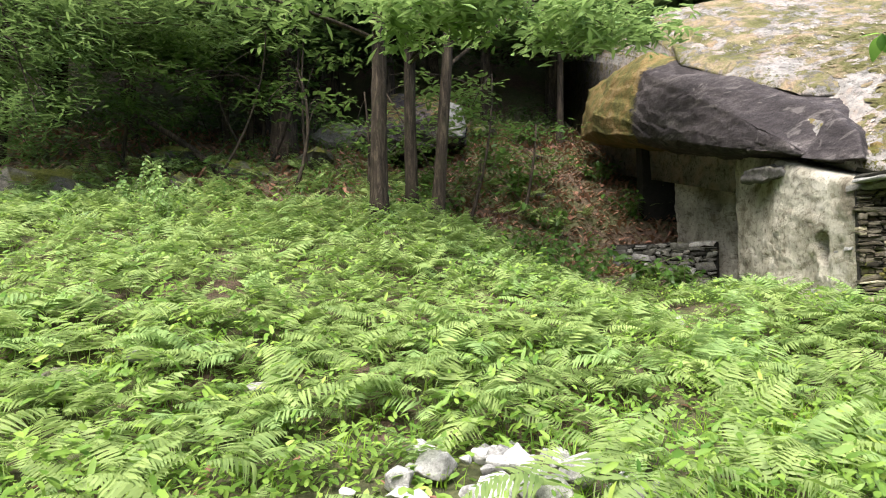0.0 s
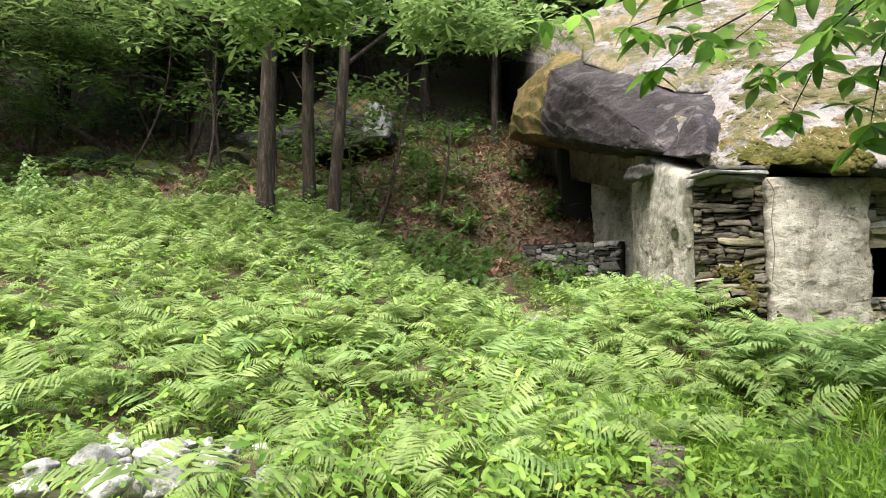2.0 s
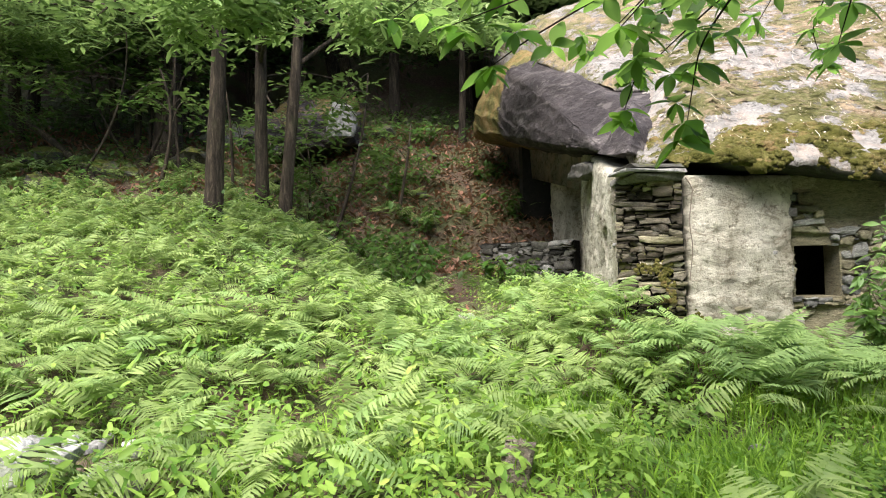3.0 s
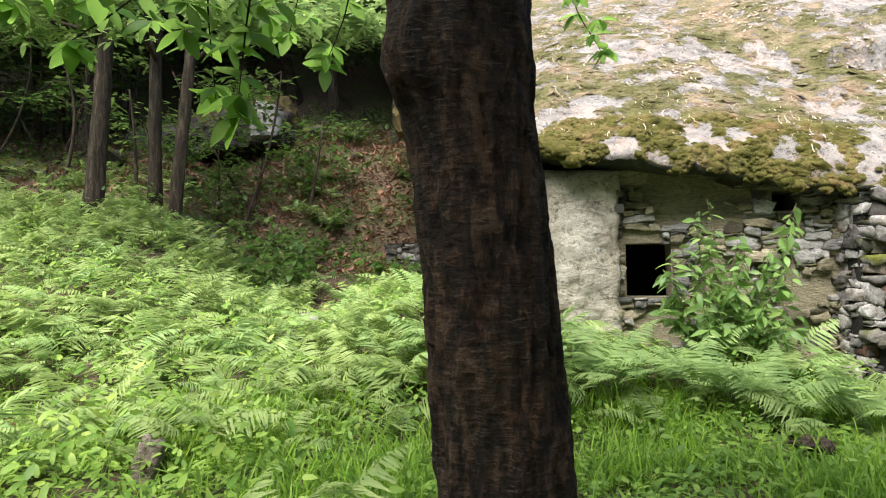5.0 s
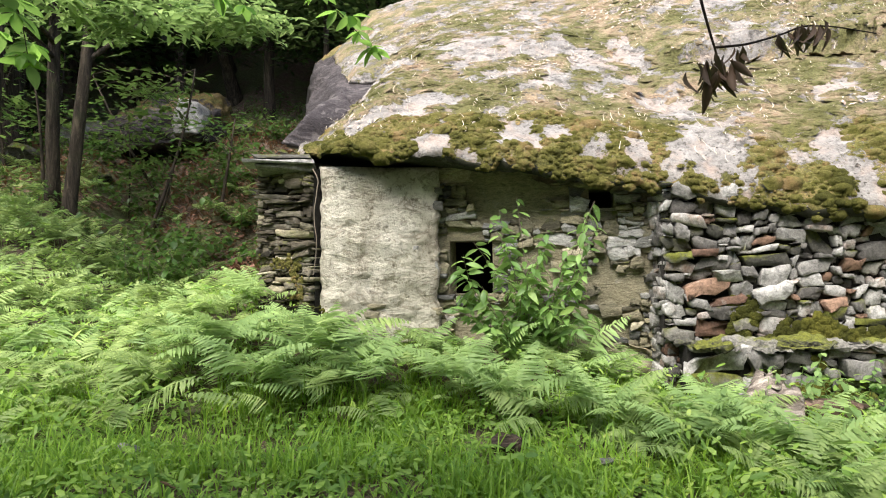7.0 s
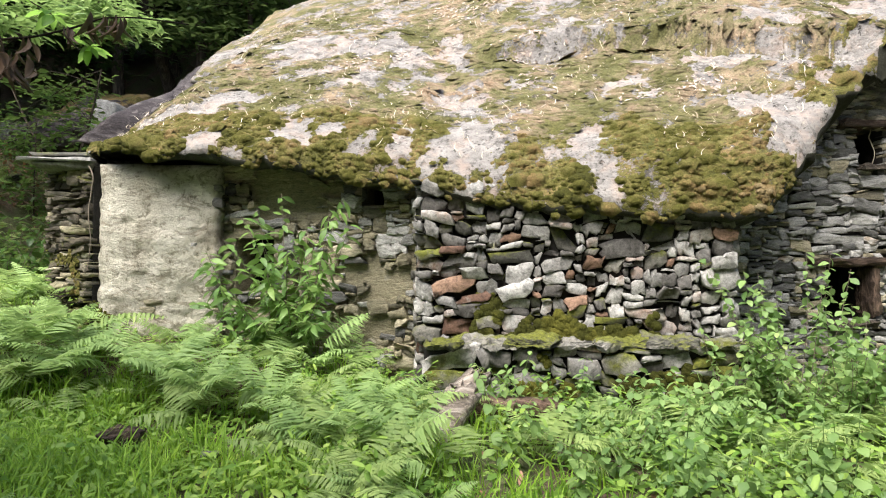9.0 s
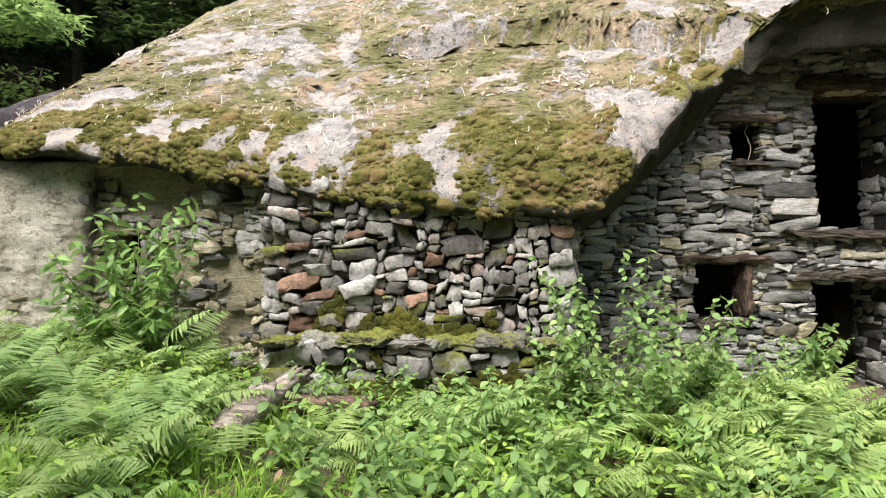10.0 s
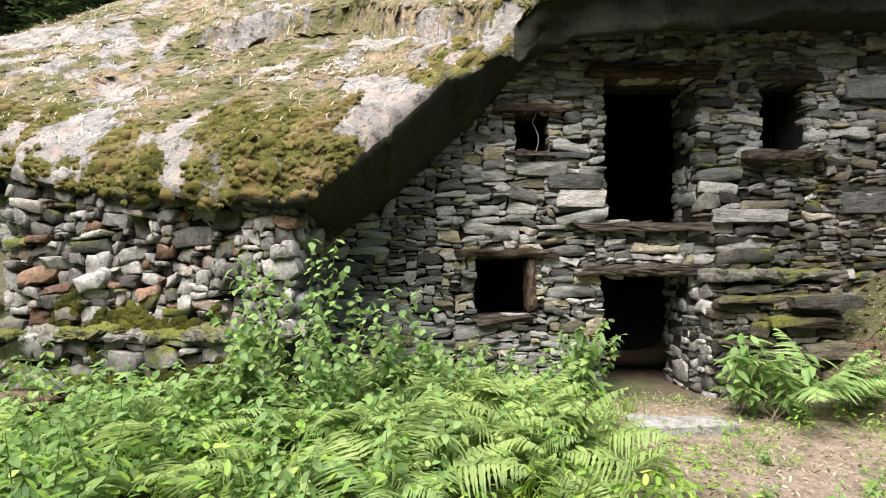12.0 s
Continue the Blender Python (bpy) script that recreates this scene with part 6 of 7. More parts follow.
def bough(parent, pts, r, leaves, rng, mat, name="bough", lean=1.0, leaf=1.0, templates=BIG_LEAVES, droop=0.25, reach=0.6):
    """A thin branch with leaves fanned along and at its end."""
    base = np.array(parent.location)
    pts = np.array(pts, float)
    t = np.linspace(0, 1, 20)
    k = np.linspace(0, 1, len(pts))
    path = np.stack([np.interp(t, k, pts[:, a]) for a in range(3)], 1)
    for _ in range(2):
        path[1:-1] = (path[:-2] + 2 * path[1:-1] + path[2:]) / 4
    v, f = tube(path, np.linspace(r, r * 0.25, 20), 7)
    br = put(name, mesh_np(name, v - base, f, M_BARK, True), parent)
    parts = []
    nodes = max(3, leaves // 5)
    for n in range(nodes):
        s = 1 - reach * (n / nodes) ** 1.2
        at = np.array([np.interp(s, t, path[:, a]) for a in range(3)]) + rng.normal(0, 0.07 if n else 0.0, 3)
        turn = rng.uniform(0, 6.28)
        for k in range(6):
            v, f = templates[int(rng.integers(len(templates)))]
            m = rot(rng.normal(0, 0.35), droop + rng.normal(0.1, 0.3), turn + k * 1.05 + rng.normal(0, 0.2))
            parts.append((v * rng.uniform(0.5, 1.0) * leaf @ m.T + at, f))
    v, f = merge(parts)
    put("leaves", mesh_np("leaves", v - base, f, mat), br, kind="stuff")
    return br


M_LEAF_NEAR = leaf_material("chestnut_near", (0.022, 0.075, 0.008), (0.11, 0.27, 0.018), (0.3, 0.5, 0.035), 0.68, 0.45, gloss=0.2)
rb = np.random.default_rng(5)
for pts, n in (([(3.6, 1.2, 3.6), (3.0, 2.0, 3.3), (2.75, 2.4, 2.95), (2.72, 2.75, 2.5)], 40), ([(3.6, 1.2, 3.6), (2.9, 2.0, 3.25), (2.1, 2.5, 3.05), (1.75, 2.65, 2.95)], 34),
               ([(3.6, 1.2, 3.7), (2.9, 2.4, 3.3), (2.2, 2.8, 2.95), (2.0, 2.8, 2.8)], 34), ([(3.6, 1.2, 3.7), (2.2, 2.2, 3.4), (1.5, 3.2, 3.2)], 30),
               ([(3.7, 1.3, 3.7), (3.5, 2.3, 3.4), (3.4, 3.2, 3.2), (3.25, 3.6, 3.0)], 34), ([(3.7, 1.3, 3.7), (3.6, 2.0, 3.2), (3.8, 2.4, 2.85)], 20),
               ([(3.7, 1.3, 3.8), (4.6, 3.0, 3.9), (5.3, 4.2, 3.75), (5.6, 4.4, 3.5)], 36), ([(3.7, 1.3, 3.8), (4.2, 3.0, 3.8), (4.6, 4.0, 3.65)], 26),
               ([(3.6, 1.3, 3.7), (3.2, 3.0, 3.5), (3.0, 3.7, 3.25)], 26), ([(3.6, 1.2, 3.6), (2.6, 1.8, 3.0), (2.4, 2.1, 2.75)], 22),
               ([(3.6, 1.2, 3.6), (3.1, 2.0, 3.15), (2.95, 2.35, 2.8), (2.9, 2.4, 2.42)], 40)):
    bough(near_tree, pts, 0.010, n, rb, M_LEAF_NEAR)
# withered twig with bunches of curled brown leaves hanging from it
CURLED = [leaf_shape(0.105, 0.03, 0.7, 0.5, 5), leaf_shape(0.085, 0.026, 0.9, 0.8, 5), leaf_shape(0.07, 0.022, 0.6, 1.1, 5)]


def withered(pts, r, bunches, rng):
    """A bare twig; bunches: places along it, how wide and how many leaves."""
    base = np.array(near_tree.location)
    pts = np.array(pts, float)
    k, t = np.linspace(0, 1, len(pts)), np.linspace(0, 1, 24)
    path = np.stack([np.interp(t, k, pts[:, a]) for a in range(3)], 1)
    path[1:-1] = (path[:-2] + 2 * path[1:-1] + path[2:]) / 4
    v, f = tube(path, np.linspace(r, r * 0.45, 24), 7)
    twig = put("twig", mesh_np("twig", v - base, f, M_BARK, True), near_tree)
    parts = []
    for s, wide, count in bunches:
        at = np.array([np.interp(s, t, path[:, a]) for a in range(3)])
        for _ in range(count):
            v, f = CURLED[int(rng.integers(3))]
            m = rot(rng.normal(0, 0.6), 1.3 + rng.normal(0, 0.28), rng.uniform(0, 6.28))
            parts.append((v * rng.uniform(0.65, 1.1) @ m.T + at + rng.normal(0, 1, 3) * [wide, wide, 0.35 * wide], f))
    v, f = merge(parts)
    put("leaves", mesh_np("leaves", v - base, f, M_BROWNLEAF), twig, kind="stuff")


withered([(6.55, 1.2, 3.2), (6.69, 1.2, 2.63), (6.72, 1.2, 2.49), (6.75, 1.2, 2.38), (6.775, 1.2, 2.30), (6.78, 1.2, 2.25)], 0.007, [(0.82, 0.035, 7), (0.93, 0.045, 13), (1.0, 0.04, 12)], rb)
withered([(6.77, 1.2, 2.335), (6.89, 1.2, 2.35), (7.03, 1.2, 2.392), (7.12, 1.2, 2.43), (7.24, 1.2, 2.435), (7.43, 1.2, 2.415)], 0.005, [(0.14, 0.012, 4), (0.36, 0.012, 4), (0.58, 0.028, 13), (0.68, 0.025, 9)], rb)
# the crown overhead, unseen and placed so that its shade falls on the grass
p, c = crown_points(rb, (4.1, 0.1, 5.6), (1.9, 1.6, 0.8), 54, 14, 0.36)
v, f = scatter(SPRIGS_FAR, p, rb.uniform(0, 6.28, len(p)), rb.uniform(1.0, 1.5, len(p)), rb.normal(0, 0.3, (len(p), 2)))
put("crown", mesh_np("crown", v - np.array(near_tree.location), f, M_LEAF_NEAR), near_tree, kind="stuff")

# ---- shrubs and herbs ----
OVATE = [leaf_shape(0.13, 0.07, 0.2, d, 5) for d in (0.1, 0.3)]


def shrub(name, base, tips, leaves, rng, mat, label, category, templates=OVATE, leaf=1.0, r=0.008, roll=0.4):
    th = empty(name, base, label, category, {"bush": "bushes on the slope", "nettle_clump": "herb clumps by the walls"}.get(name, ""))
    b = np.array(base)
    parts = []
    for tip in tips:
        path = bezier(b + rng.normal(0, 0.04, 3) * [1, 1, 0], (b + np.array(tip)) / 2 + rng.normal(0, 0.12, 3), tip, 12)
        v, f = tube(path, np.linspace(r, r * 0.3, 12), 6)
        put("stem", mesh_np("stem", v - b, f, M_TWIG, True), th)
        for n in range(leaves):
            s = 0.25 + 0.75 * (n + rng.random()) / leaves
            at = np.array([np.interp(s, np.linspace(0, 1, 12), path[:, a]) for a in range(3)])
            v, f = templates[int(rng.integers(len(templates)))]
            parts.append((v * rng.uniform(0.6, 1.2) * leaf @ rot(rng.normal(0, roll), rng.normal(0.25, 0.3), n * 2.4 + rng.normal(0, 0.4)).T + at, f))
    v, f = merge(parts)
    put("foliage", mesh_np("foliage", v - b, f, mat), th, kind="stuff")
    return th


LONG_LEAVES = [leaf_shape(0.19, 0.065, 0.2, d, 6) for d in (0.15, 0.3, 0.45)]
M_SAPLING = leaf_material("sapling_green", (0.08, 0.17, 0.045), (0.23, 0.38, 0.1), (0.4, 0.54, 0.14), 0.45, 0.42)
NET_LEAVES = [leaf_shape(0.085, 0.055, 0.2, d, 5) for d in (0.15, 0.4)]
M_NETTLE = leaf_material("nettle_green", (0.09, 0.18, 0.055), (0.28, 0.42, 0.14), (0.52, 0.58, 0.22), 0.5)
rh = np.random.default_rng(15)
hz = (7.2, 5.15, gz(7.2, 5.15))
SAP = [(7.05, 5.1, 2.15), (7.27, 5.25, 2.3), (7.95, 4.8, 2.2), (8.0, 4.9, 1.95), (6.75, 4.95, 1.8), (6.55, 4.9, 1.55), (6.6, 5.0, 1.3), (7.2, 4.7, 1.5), (7.9, 4.75, 1.6), (7.75, 4.6, 1.3), (6.95, 4.7, 1.15), (7.4, 4.6, 1.2),
       (7.55, 5.1, 1.95), (7.1, 5.0, 1.85), (7.4, 4.8, 1.7), (6.7, 5.05, 1.05), (7.85, 4.7, 1.1), (7.65, 4.8, 1.75), (6.9, 4.8, 1.5), (7.15, 4.75, 1.0)]
shrub("sapling", hz, [(a - 0.15, b, c) for a, b, c in SAP] + [(a - 0.28, b - 0.12, c - 0.12) for a, b, c in SAP[::2]], 30, rh, M_SAPLING, "young chestnut sapling with long green leaves before the wall", "sapling", LONG_LEAVES, 0.8, 0.007, 0.7)
for x, y, h, w, n in ((11.4, 3.3, 1.45, 0.35, 7), (11.0, 3.45, 1.0, 0.4, 6), (11.8, 3.3, 1.2, 0.4, 7), (12.2, 3.5, 0.9, 0.4, 6), (10.5, 3.3, 0.7, 0.35, 5), (14.1, 4.6, 0.75, 0.25, 5), (16.5, 4.1, 0.6, 0.3, 5),
                      (17.2, 3.3, 0.5, 0.3, 5), (10.0, 3.6, 0.55, 0.3, 5), (12.6, 3.9, 0.8, 0.35, 5), (9.9, 2.9, 0.5, 0.3, 5), (13.2, 4.3, 0.7, 0.3, 5), (-4.7, 10.3, 1.0, 0.25, 5), (-4.3, 9.6, 0.95, 0.3, 4)):
    z = gz(x, y)
    tips = [(x + rh.normal(0, w), y + rh.normal(0, w * 0.6), z + h * rh.uniform(0.7, 1.05)) for _ in range(n)]
    shrub("nettle_clump", (x, y, z), tips + [(a + 0.1, b - 0.08, c - 0.15) for a, b, c in tips], 30, rh, M_NETTLE, "clump of leafy green herbs by the wall", "herbs", NET_LEAVES, 0.9, 0.004, 0.5)
for x, y, h, w, n in ((0.3, 14.3, 0.7, 0.5, 9), (-0.6, 14.0, 0.8, 0.5, 9), (2.3, 14.2, 0.9, 0.45, 9), (3.0, 12.3, 0.7, 0.4, 9), (2.5, 13.1, 0.8, 0.4, 9), (2.4, 11.5, 0.9, 0.5, 10), (3.2, 13.6, 0.8, 0.5, 8), (4.9, 13.8, 0.6, 0.35, 6), (1.6, 12.0, 1.0, 0.6, 10), (2.3, 10.6, 1.1, 0.6, 12), (2.0, 9.4, 1.0, 0.5, 11), (2.6, 9.9, 0.9, 0.5, 10), (1.3, 10.8, 1.1, 0.6, 11), (4.0, 10.4, 0.7, 0.4, 8), (4.5, 9.8, 0.7, 0.35, 8), (4.8, 9.2, 0.6, 0.3, 7), (5.2, 12.6, 0.7, 0.4, 7), (0.9, 12.8, 1.0, 0.6, 8), (3.4, 15.2, 0.8, 0.5, 8)):
    z = gz(x, y)
    tips = [(x + rh.normal(0, w), y + rh.normal(0, w * 0.6), z + h * rh.uniform(0.6, 1.05)) for _ in range(n)]
    shrub("bush", (x, y, z), tips, 16, rh, M_LEAF, "dark green leafy bush on the slope", "bush", leaf=1.25, r=0.008)


for x, y, h, w, n in ((15.4, 4.0, 0.75, 0.22, 7), (15.65, 3.85, 0.6, 0.2, 6), (14.05, 4.45, 0.7, 0.16, 5)):
    z = gz(x, y)
    shrub("broadleaf_plant", (x, y, z), [(x + rh.normal(0, w), y + rh.normal(0, w * 0.6), z + h * rh.uniform(0.7, 1.05)) for _ in range(n)], 16, rh, M_NETTLE, "leafy broad-leaved plant beside the lower doorway", "plant", LONG_LEAVES, 0.9, 0.005, 0.4)


def fern_plant(x, y, size, seed, label, mat=M_FERN, lean=0.0):
    """One upright fern with its fronds round a base."""
    rng = np.random.default_rng(seed)
    th = empty("fern", (x, y, gz(x, y)), label, "fern", "tall single ferns")
    count = 7
    for k in range(count):
        v, f = frond(rng, 2, rng.uniform(0.6, 0.95))
        v = v * size * rng.uniform(0.75, 1.1) @ rot(rng.normal(0, 0.15), rng.normal(lean, 0.12), k * 6.28 / count + rng.normal(0, 0.3)).T
        put("frond", mesh_np("frond", v, f, mat), th)
    return th


for k, (x, y, s) in enumerate([(12.7, 3.75, 0.95), (13.1, 3.5, 0.8), (13.45, 3.7, 0.75), (12.3, 3.5, 0.8), (13.6, 3.2, 0.7), (12.9, 3.0, 0.7), (11.9, 2.9, 0.7), (13.2, 2.7, 0.65)]):
    fern_plant(x, y, s, 500 + k, "bright green upright fern before the house front")
for k, (x, y, s) in enumerate([(15.98, 3.85, 1.0), (16.3, 3.9, 0.75), (17.0, 3.2, 0.4), (15.9, 2.3, 0.4)]):
    fern_plant(x, y, s, 520 + k, "green fern growing beside the stone bench", M_FERN_BLUE)
for k, (x, y, s) in enumerate([(5.0, 4.6, 0.85), (5.5, 4.35, 0.8), (4.6, 4.3, 0.8), (6.3, 4.2, 0.85), (6.7, 3.9, 0.8), (8.0, 3.3, 0.8), (7.7, 3.0, 0.75), (4.2, 4.8, 0.8), (7.3, 3.6, 0.75), (8.3, 2.7, 0.7)]):
    fern_plant(x, y, s, 540 + k, "tall pale green fern on the clearing", M_FERN_BLUE)


def herb(rng, n=7, spread=0.12, size=0.09, height=0.12):
    parts = []
    for k in range(n):
        v, f = leaf_shape(size * rng.uniform(0.6, 1.2), size * 0.6, 0.2, rng.uniform(0.1, 0.4), 2)
        a = k * 2.4 + rng.normal(0, 0.4)
        parts.append((v @ rot(rng.normal(0, 0.3), rng.normal(0.1, 0.25), a).T + np.array([math.cos(a) * spread * rng.random(), math.sin(a) * spread * rng.random(), height * rng.uniform(0.3, 1.0)]), f))
    return merge(parts)


def tuft(rng, n=12, height=0.28):
    V, F = [], []
    for k in range(n):
        a, h, w = rng.uniform(0, 6.28), height * rng.uniform(0.5, 1.1), rng.uniform(0.003, 0.006)
        c, s = math.cos(a), math.sin(a)
        b, l = rng.normal(0, 0.05, 2), rng.uniform(0.2, 0.8) * h
        o = len(V)
        for t, q in ((0, 1), (0.45, 0.8), (0.8, 0.5)):
            p = np.array([b[0] + c * l * t * t, b[1] + s * l * t * t, h * t * (1.12 - 0.3 * t)])
            V += [p + np.array([-s, c, 0]) * w * q, p - np.array([-s, c, 0]) * w * q]
        V.append(np.array([b[0] + c * l, b[1] + s * l, h * 0.78]))
        F += [(o, o + 1, o + 3), (o, o + 3, o + 2), (o + 2, o + 3, o + 5), (o + 2, o + 5, o + 4), (o + 4, o + 5, o + 6)]
    return np.array(V), np.array(F)


HERBS = [herb(np.random.default_rng(300 + k)) for k in range(8)]
TALL_HERBS = [herb(np.random.default_rng(320 + k), 18, 0.15, 0.085, 0.36) for k in range(6)]
def nettle(rng, stems=3, height=0.48, leaf=0.105):
    """Upright stems with crossed pairs of toothed leaves."""
    parts = []
    for s in range(stems):
        foot, top = rng.normal(0, 0.05, 3) * [1, 1, 0], rng.normal(0, 0.13, 3) * [1, 1, 0] + [0, 0, height * rng.uniform(0.65, 1.1)]
        v, f = tube(np.linspace(foot, top, 4), np.linspace(0.004, 0.002, 4), 3)
        parts.append((v, f if f.shape[1] == 3 else np.concatenate([f[:, [0, 1, 2]], f[:, [0, 2, 3]]])))
        turn = rng.uniform(0, 6.28)
        for k in range(7):
            t = 0.25 + 0.75 * k / 6
            at = foot + (top - foot) * t
            size = leaf * (1.15 - 0.65 * t) * rng.uniform(0.8, 1.2)
            for side in (0, math.pi):
                v, f = leaf_shape(size, size * 0.62, 0.15, rng.uniform(0.1, 0.45), 4)
                parts.append((v @ rot(rng.normal(0, 0.25), rng.uniform(0.0, 0.5), turn + side + k * 1.57).T + at, f))
    return merge(parts)


NETTLES = [nettle(np.random.default_rng(360 + k)) for k in range(8)]
TUFTS = [tuft(np.random.default_rng(340 + k), 14, 0.2) for k in range(6)]


def worn(x, y):
    """Bare paths and the soil before the house: 1 where nothing grows."""
    path = np.exp(-(((x - np.interp(y, [5, 8, 10, 12, 13], [2.9, 2.95, 3.2, 3.3, 3.6])) / 0.32) ** 2)) * sstep(6.0, 7.5, y) * (y < 13.5)
    yard = sstep(13.4, 14.6, x + 0.5 * cheap(x * 2, y * 2)) * (1 - 0.0 * y)
    soil = (1 - sstep(-3.4, -2.2, np.abs(x + 1.5) - 3.5)) * (1 - sstep(3.0, 4.0, y)) * 0.75
    heap = np.exp(-(((x + 0.75) / 0.72) ** 2 + ((y - 3.55) / 0.45) ** 2) ** 2)
    logs = np.exp(-(((x - 8.95) / 0.6) ** 2 + ((y - 2.7) / 1.3) ** 2) ** 2) * 0.7
    return np.clip(np.maximum.reduce([path, yard * 0.85, soil, heap, logs]), 0, 1)


def carpet(name, templates, step, box, amount, sizes, mat, label, category, seed, tilt=0.2):
    rng = np.random.default_rng(seed)
    p = grid_points(*box, step, rng)
    p = p[rng.random(len(p)) < amount(p[:, 0], p[:, 1])]
    P = np.column_stack([p, ground_z(p[:, 0], p[:, 1])])
    v, f = scatter(templates, P, rng.uniform(0, 6.28, len(p)), rng.uniform(*sizes, len(p)), rng.normal(0, tilt, (len(p), 2)))
    put(name, mesh_np(name, v, f, mat), label=label, category=category, kind="stuff")


grassy = lambda x, y: sstep(0.8, 2.6, x) * (1 - sstep(8.2, 9.5, x)) * (1 - sstep(4.2, 4.9, y))
outside = lambda x, y: ~((x > 4.4) & (y > np.interp(x, [4.4, 5, 6.3, 8.5, 8.6, 11.4, 11.5, 19], [6.0, 5.6, 5.9, 5.9, 4.5, 3.7, 4.95, 4.95])))
carpet("herbs", HERBS, 0.10, (-8.5, 14.5, 1.7, 6.5), lambda x, y: outside(x, y) * 0.75 * (1 - worn(x, y)) * (0.75 + 0.5 * cheap(x * 1.5, y * 1.5, 3)), (0.6, 1.15), M_HERB, "low leafy herbs covering the clearing", "herbs", 401)
carpet("herbs", HERBS, 0.11, (1.5, 9.5, 1.6, 4.6), lambda x, y: outside(x, y) * (0.45 + 0.6 * cheap(x * 2.1, y * 2.1, 6)) * (1 - worn(x, y)), (0.5, 1.2), M_HERB, "low leafy herbs in the grass", "herbs", 431)
carpet("herbs", TALL_HERBS, 0.22, (7.6, 14.0, 1.8, 4.4), lambda x, y: outside(x, y) * 0.65 * (1 - worn(x, y)), (0.7, 1.15), M_HERB, "knee-high leafy herbs before the walls", "herbs", 402)
carpet("herbs", NETTLES, 0.24, (8.3, 13.8, 1.75, 4.3), lambda x, y: outside(x, y) * 0.6 * (1 - worn(x, y)) * sstep(-0.4, 0.2, cheap(x * 1.2, y * 1.6, 3)), (0.6, 1.25), M_NETTLE, "nettles and leafy herbs before the walls", "herbs", 421)
carpet("herbs", TALL_HERBS, 0.2, (1.0, 8.8, 1.6, 4.6), lambda x, y: outside(x, y) * 0.55 * sstep(-0.1, 0.5, cheap(x * 1.9, y * 1.9, 14)), (0.5, 1.1), M_HERB, "taller leafy herbs in the grass", "herbs", 433)
carpet("herbs", TALL_HERBS, 0.26, (-8.5, 3.0, 2.6, 10.5), lambda x, y: 0.6 * (1 - worn(x, y)), (0.8, 1.3), M_HERB, "leafy herbs between the ferns", "herbs", 403)
carpet("herbs", TALL_HERBS, 0.2, (3.1, 5.0, 5.8, 11.2), lambda x, y: outside(x, y - 3.5) * 0.7 * (1 - worn(x, y)), (0.6, 1.1), M_HERB, "leafy herbs beside the path and the old walls", "herbs", 434)
carpet("herbs", NETTLES, 0.4, (13.8, 18.2, 1.8, 3.6), lambda x, y: 0.4 + 0 * x, (0.3, 0.65), M_NETTLE, "young leafy herbs on bare soil", "herbs", 451)
carpet("herbs", TALL_HERBS, 0.25, (13.6, 18.5, 1.8, 4.4), lambda x, y: 0.3 + 0 * x, (0.3, 0.7), M_HERB, "scattered small herbs on bare soil", "herbs", 404)
carpet("herbs", HERBS, 0.08, (13.5, 18.5, 1.8, 4.6), lambda x, y: 0.8 * sstep(-0.1, 0.4, cheap(x * 2.4, y * 2.4, 7)), (0.22, 0.5), M_HERB, "scattered small herbs on bare soil", "herbs", 405)
carpet("grass", TUFTS, 0.075, (0.8, 9.5, 1.5, 5.0), lambda x, y: outside(x, y) * grassy(x, y) * (0.38 + 0.75 * cheap(x * 1.8, y * 1.8, 9)), (0.6, 1.6), M_GRASS, "soft green grass under the tree", "grass", 406)
carpet("grass", TUFTS, 0.25, (-8.5, 14.5, 1.7, 6.0), lambda x, y: outside(x, y) * 0.4, (0.7, 1.4), M_GRASS, "grass tufts among the herbs", "grass", 407)
carpet("undergrowth", TALL_HERBS, 0.36, (-13, 8, 10.6, 18), lambda x, y: 0.85 * (1 - worn(x, y)) * sstep(-0.6, 0.2, cheap(x, y, 11)) * (1 - 0.9 * sstep(2.2, 3.0, x) * (1 - sstep(5.5, 6.5, x)) * (y < 15)), (0.9, 1.8), M_LEAF, "dark undergrowth on the wooded slope", "undergrowth", 408)
carpet("herbs", HERBS, 0.21, (-9, 19, -2.0, 1.9), lambda x, y: 0.1 + 0.75 * sstep(-1.0, 1.8, y + 0.6 * cheap(x * 1.3, y * 1.3, 17)), (0.5, 1.1), M_HERB, "low herbs along the path", "herbs", 441)
carpet("grass", TUFTS, 0.22, (-9, 19, -2.0, 1.9), lambda x, y: 0.5 * sstep(-1.6, 1.6, y), (0.4, 0.9), M_GRASS, "short grass along the path", "grass", 442)

DEAD = [leaf_shape(0.12, 0.05, s, d, 3) for s, d in ((0.2, 0.1), (0.6, 0.4), (-0.4, -0.2), (0.9, -0.4))]
carpet("leaf_litter", DEAD, 0.06, (0, 6.5, 11.0, 16.5), lambda x, y: 0.95 * sstep(0.3, 1.5, x) + 0.05, (0.8, 1.5), M_DEADLEAF, "fallen brown chestnut leaves on the slope", "leaf litter", 409, 0.45)
carpet("leaf_litter", DEAD, 0.085, (-9, 0.2, 11.0, 17), lambda x, y: 0.75 + 0 * x, (0.8, 1.6), M_DEADLEAF, "fallen brown leaves under the trees", "leaf litter", 410, 0.45)
carpet("leaf_litter", DEAD, 0.12, (2.2, 4.2, 5.5, 11.2), lambda x, y: worn(x, y) * 0.9, (0.7, 1.2), M_DEADLEAF, "brown leaves trodden into the path", "leaf litter", 411, 0.3)
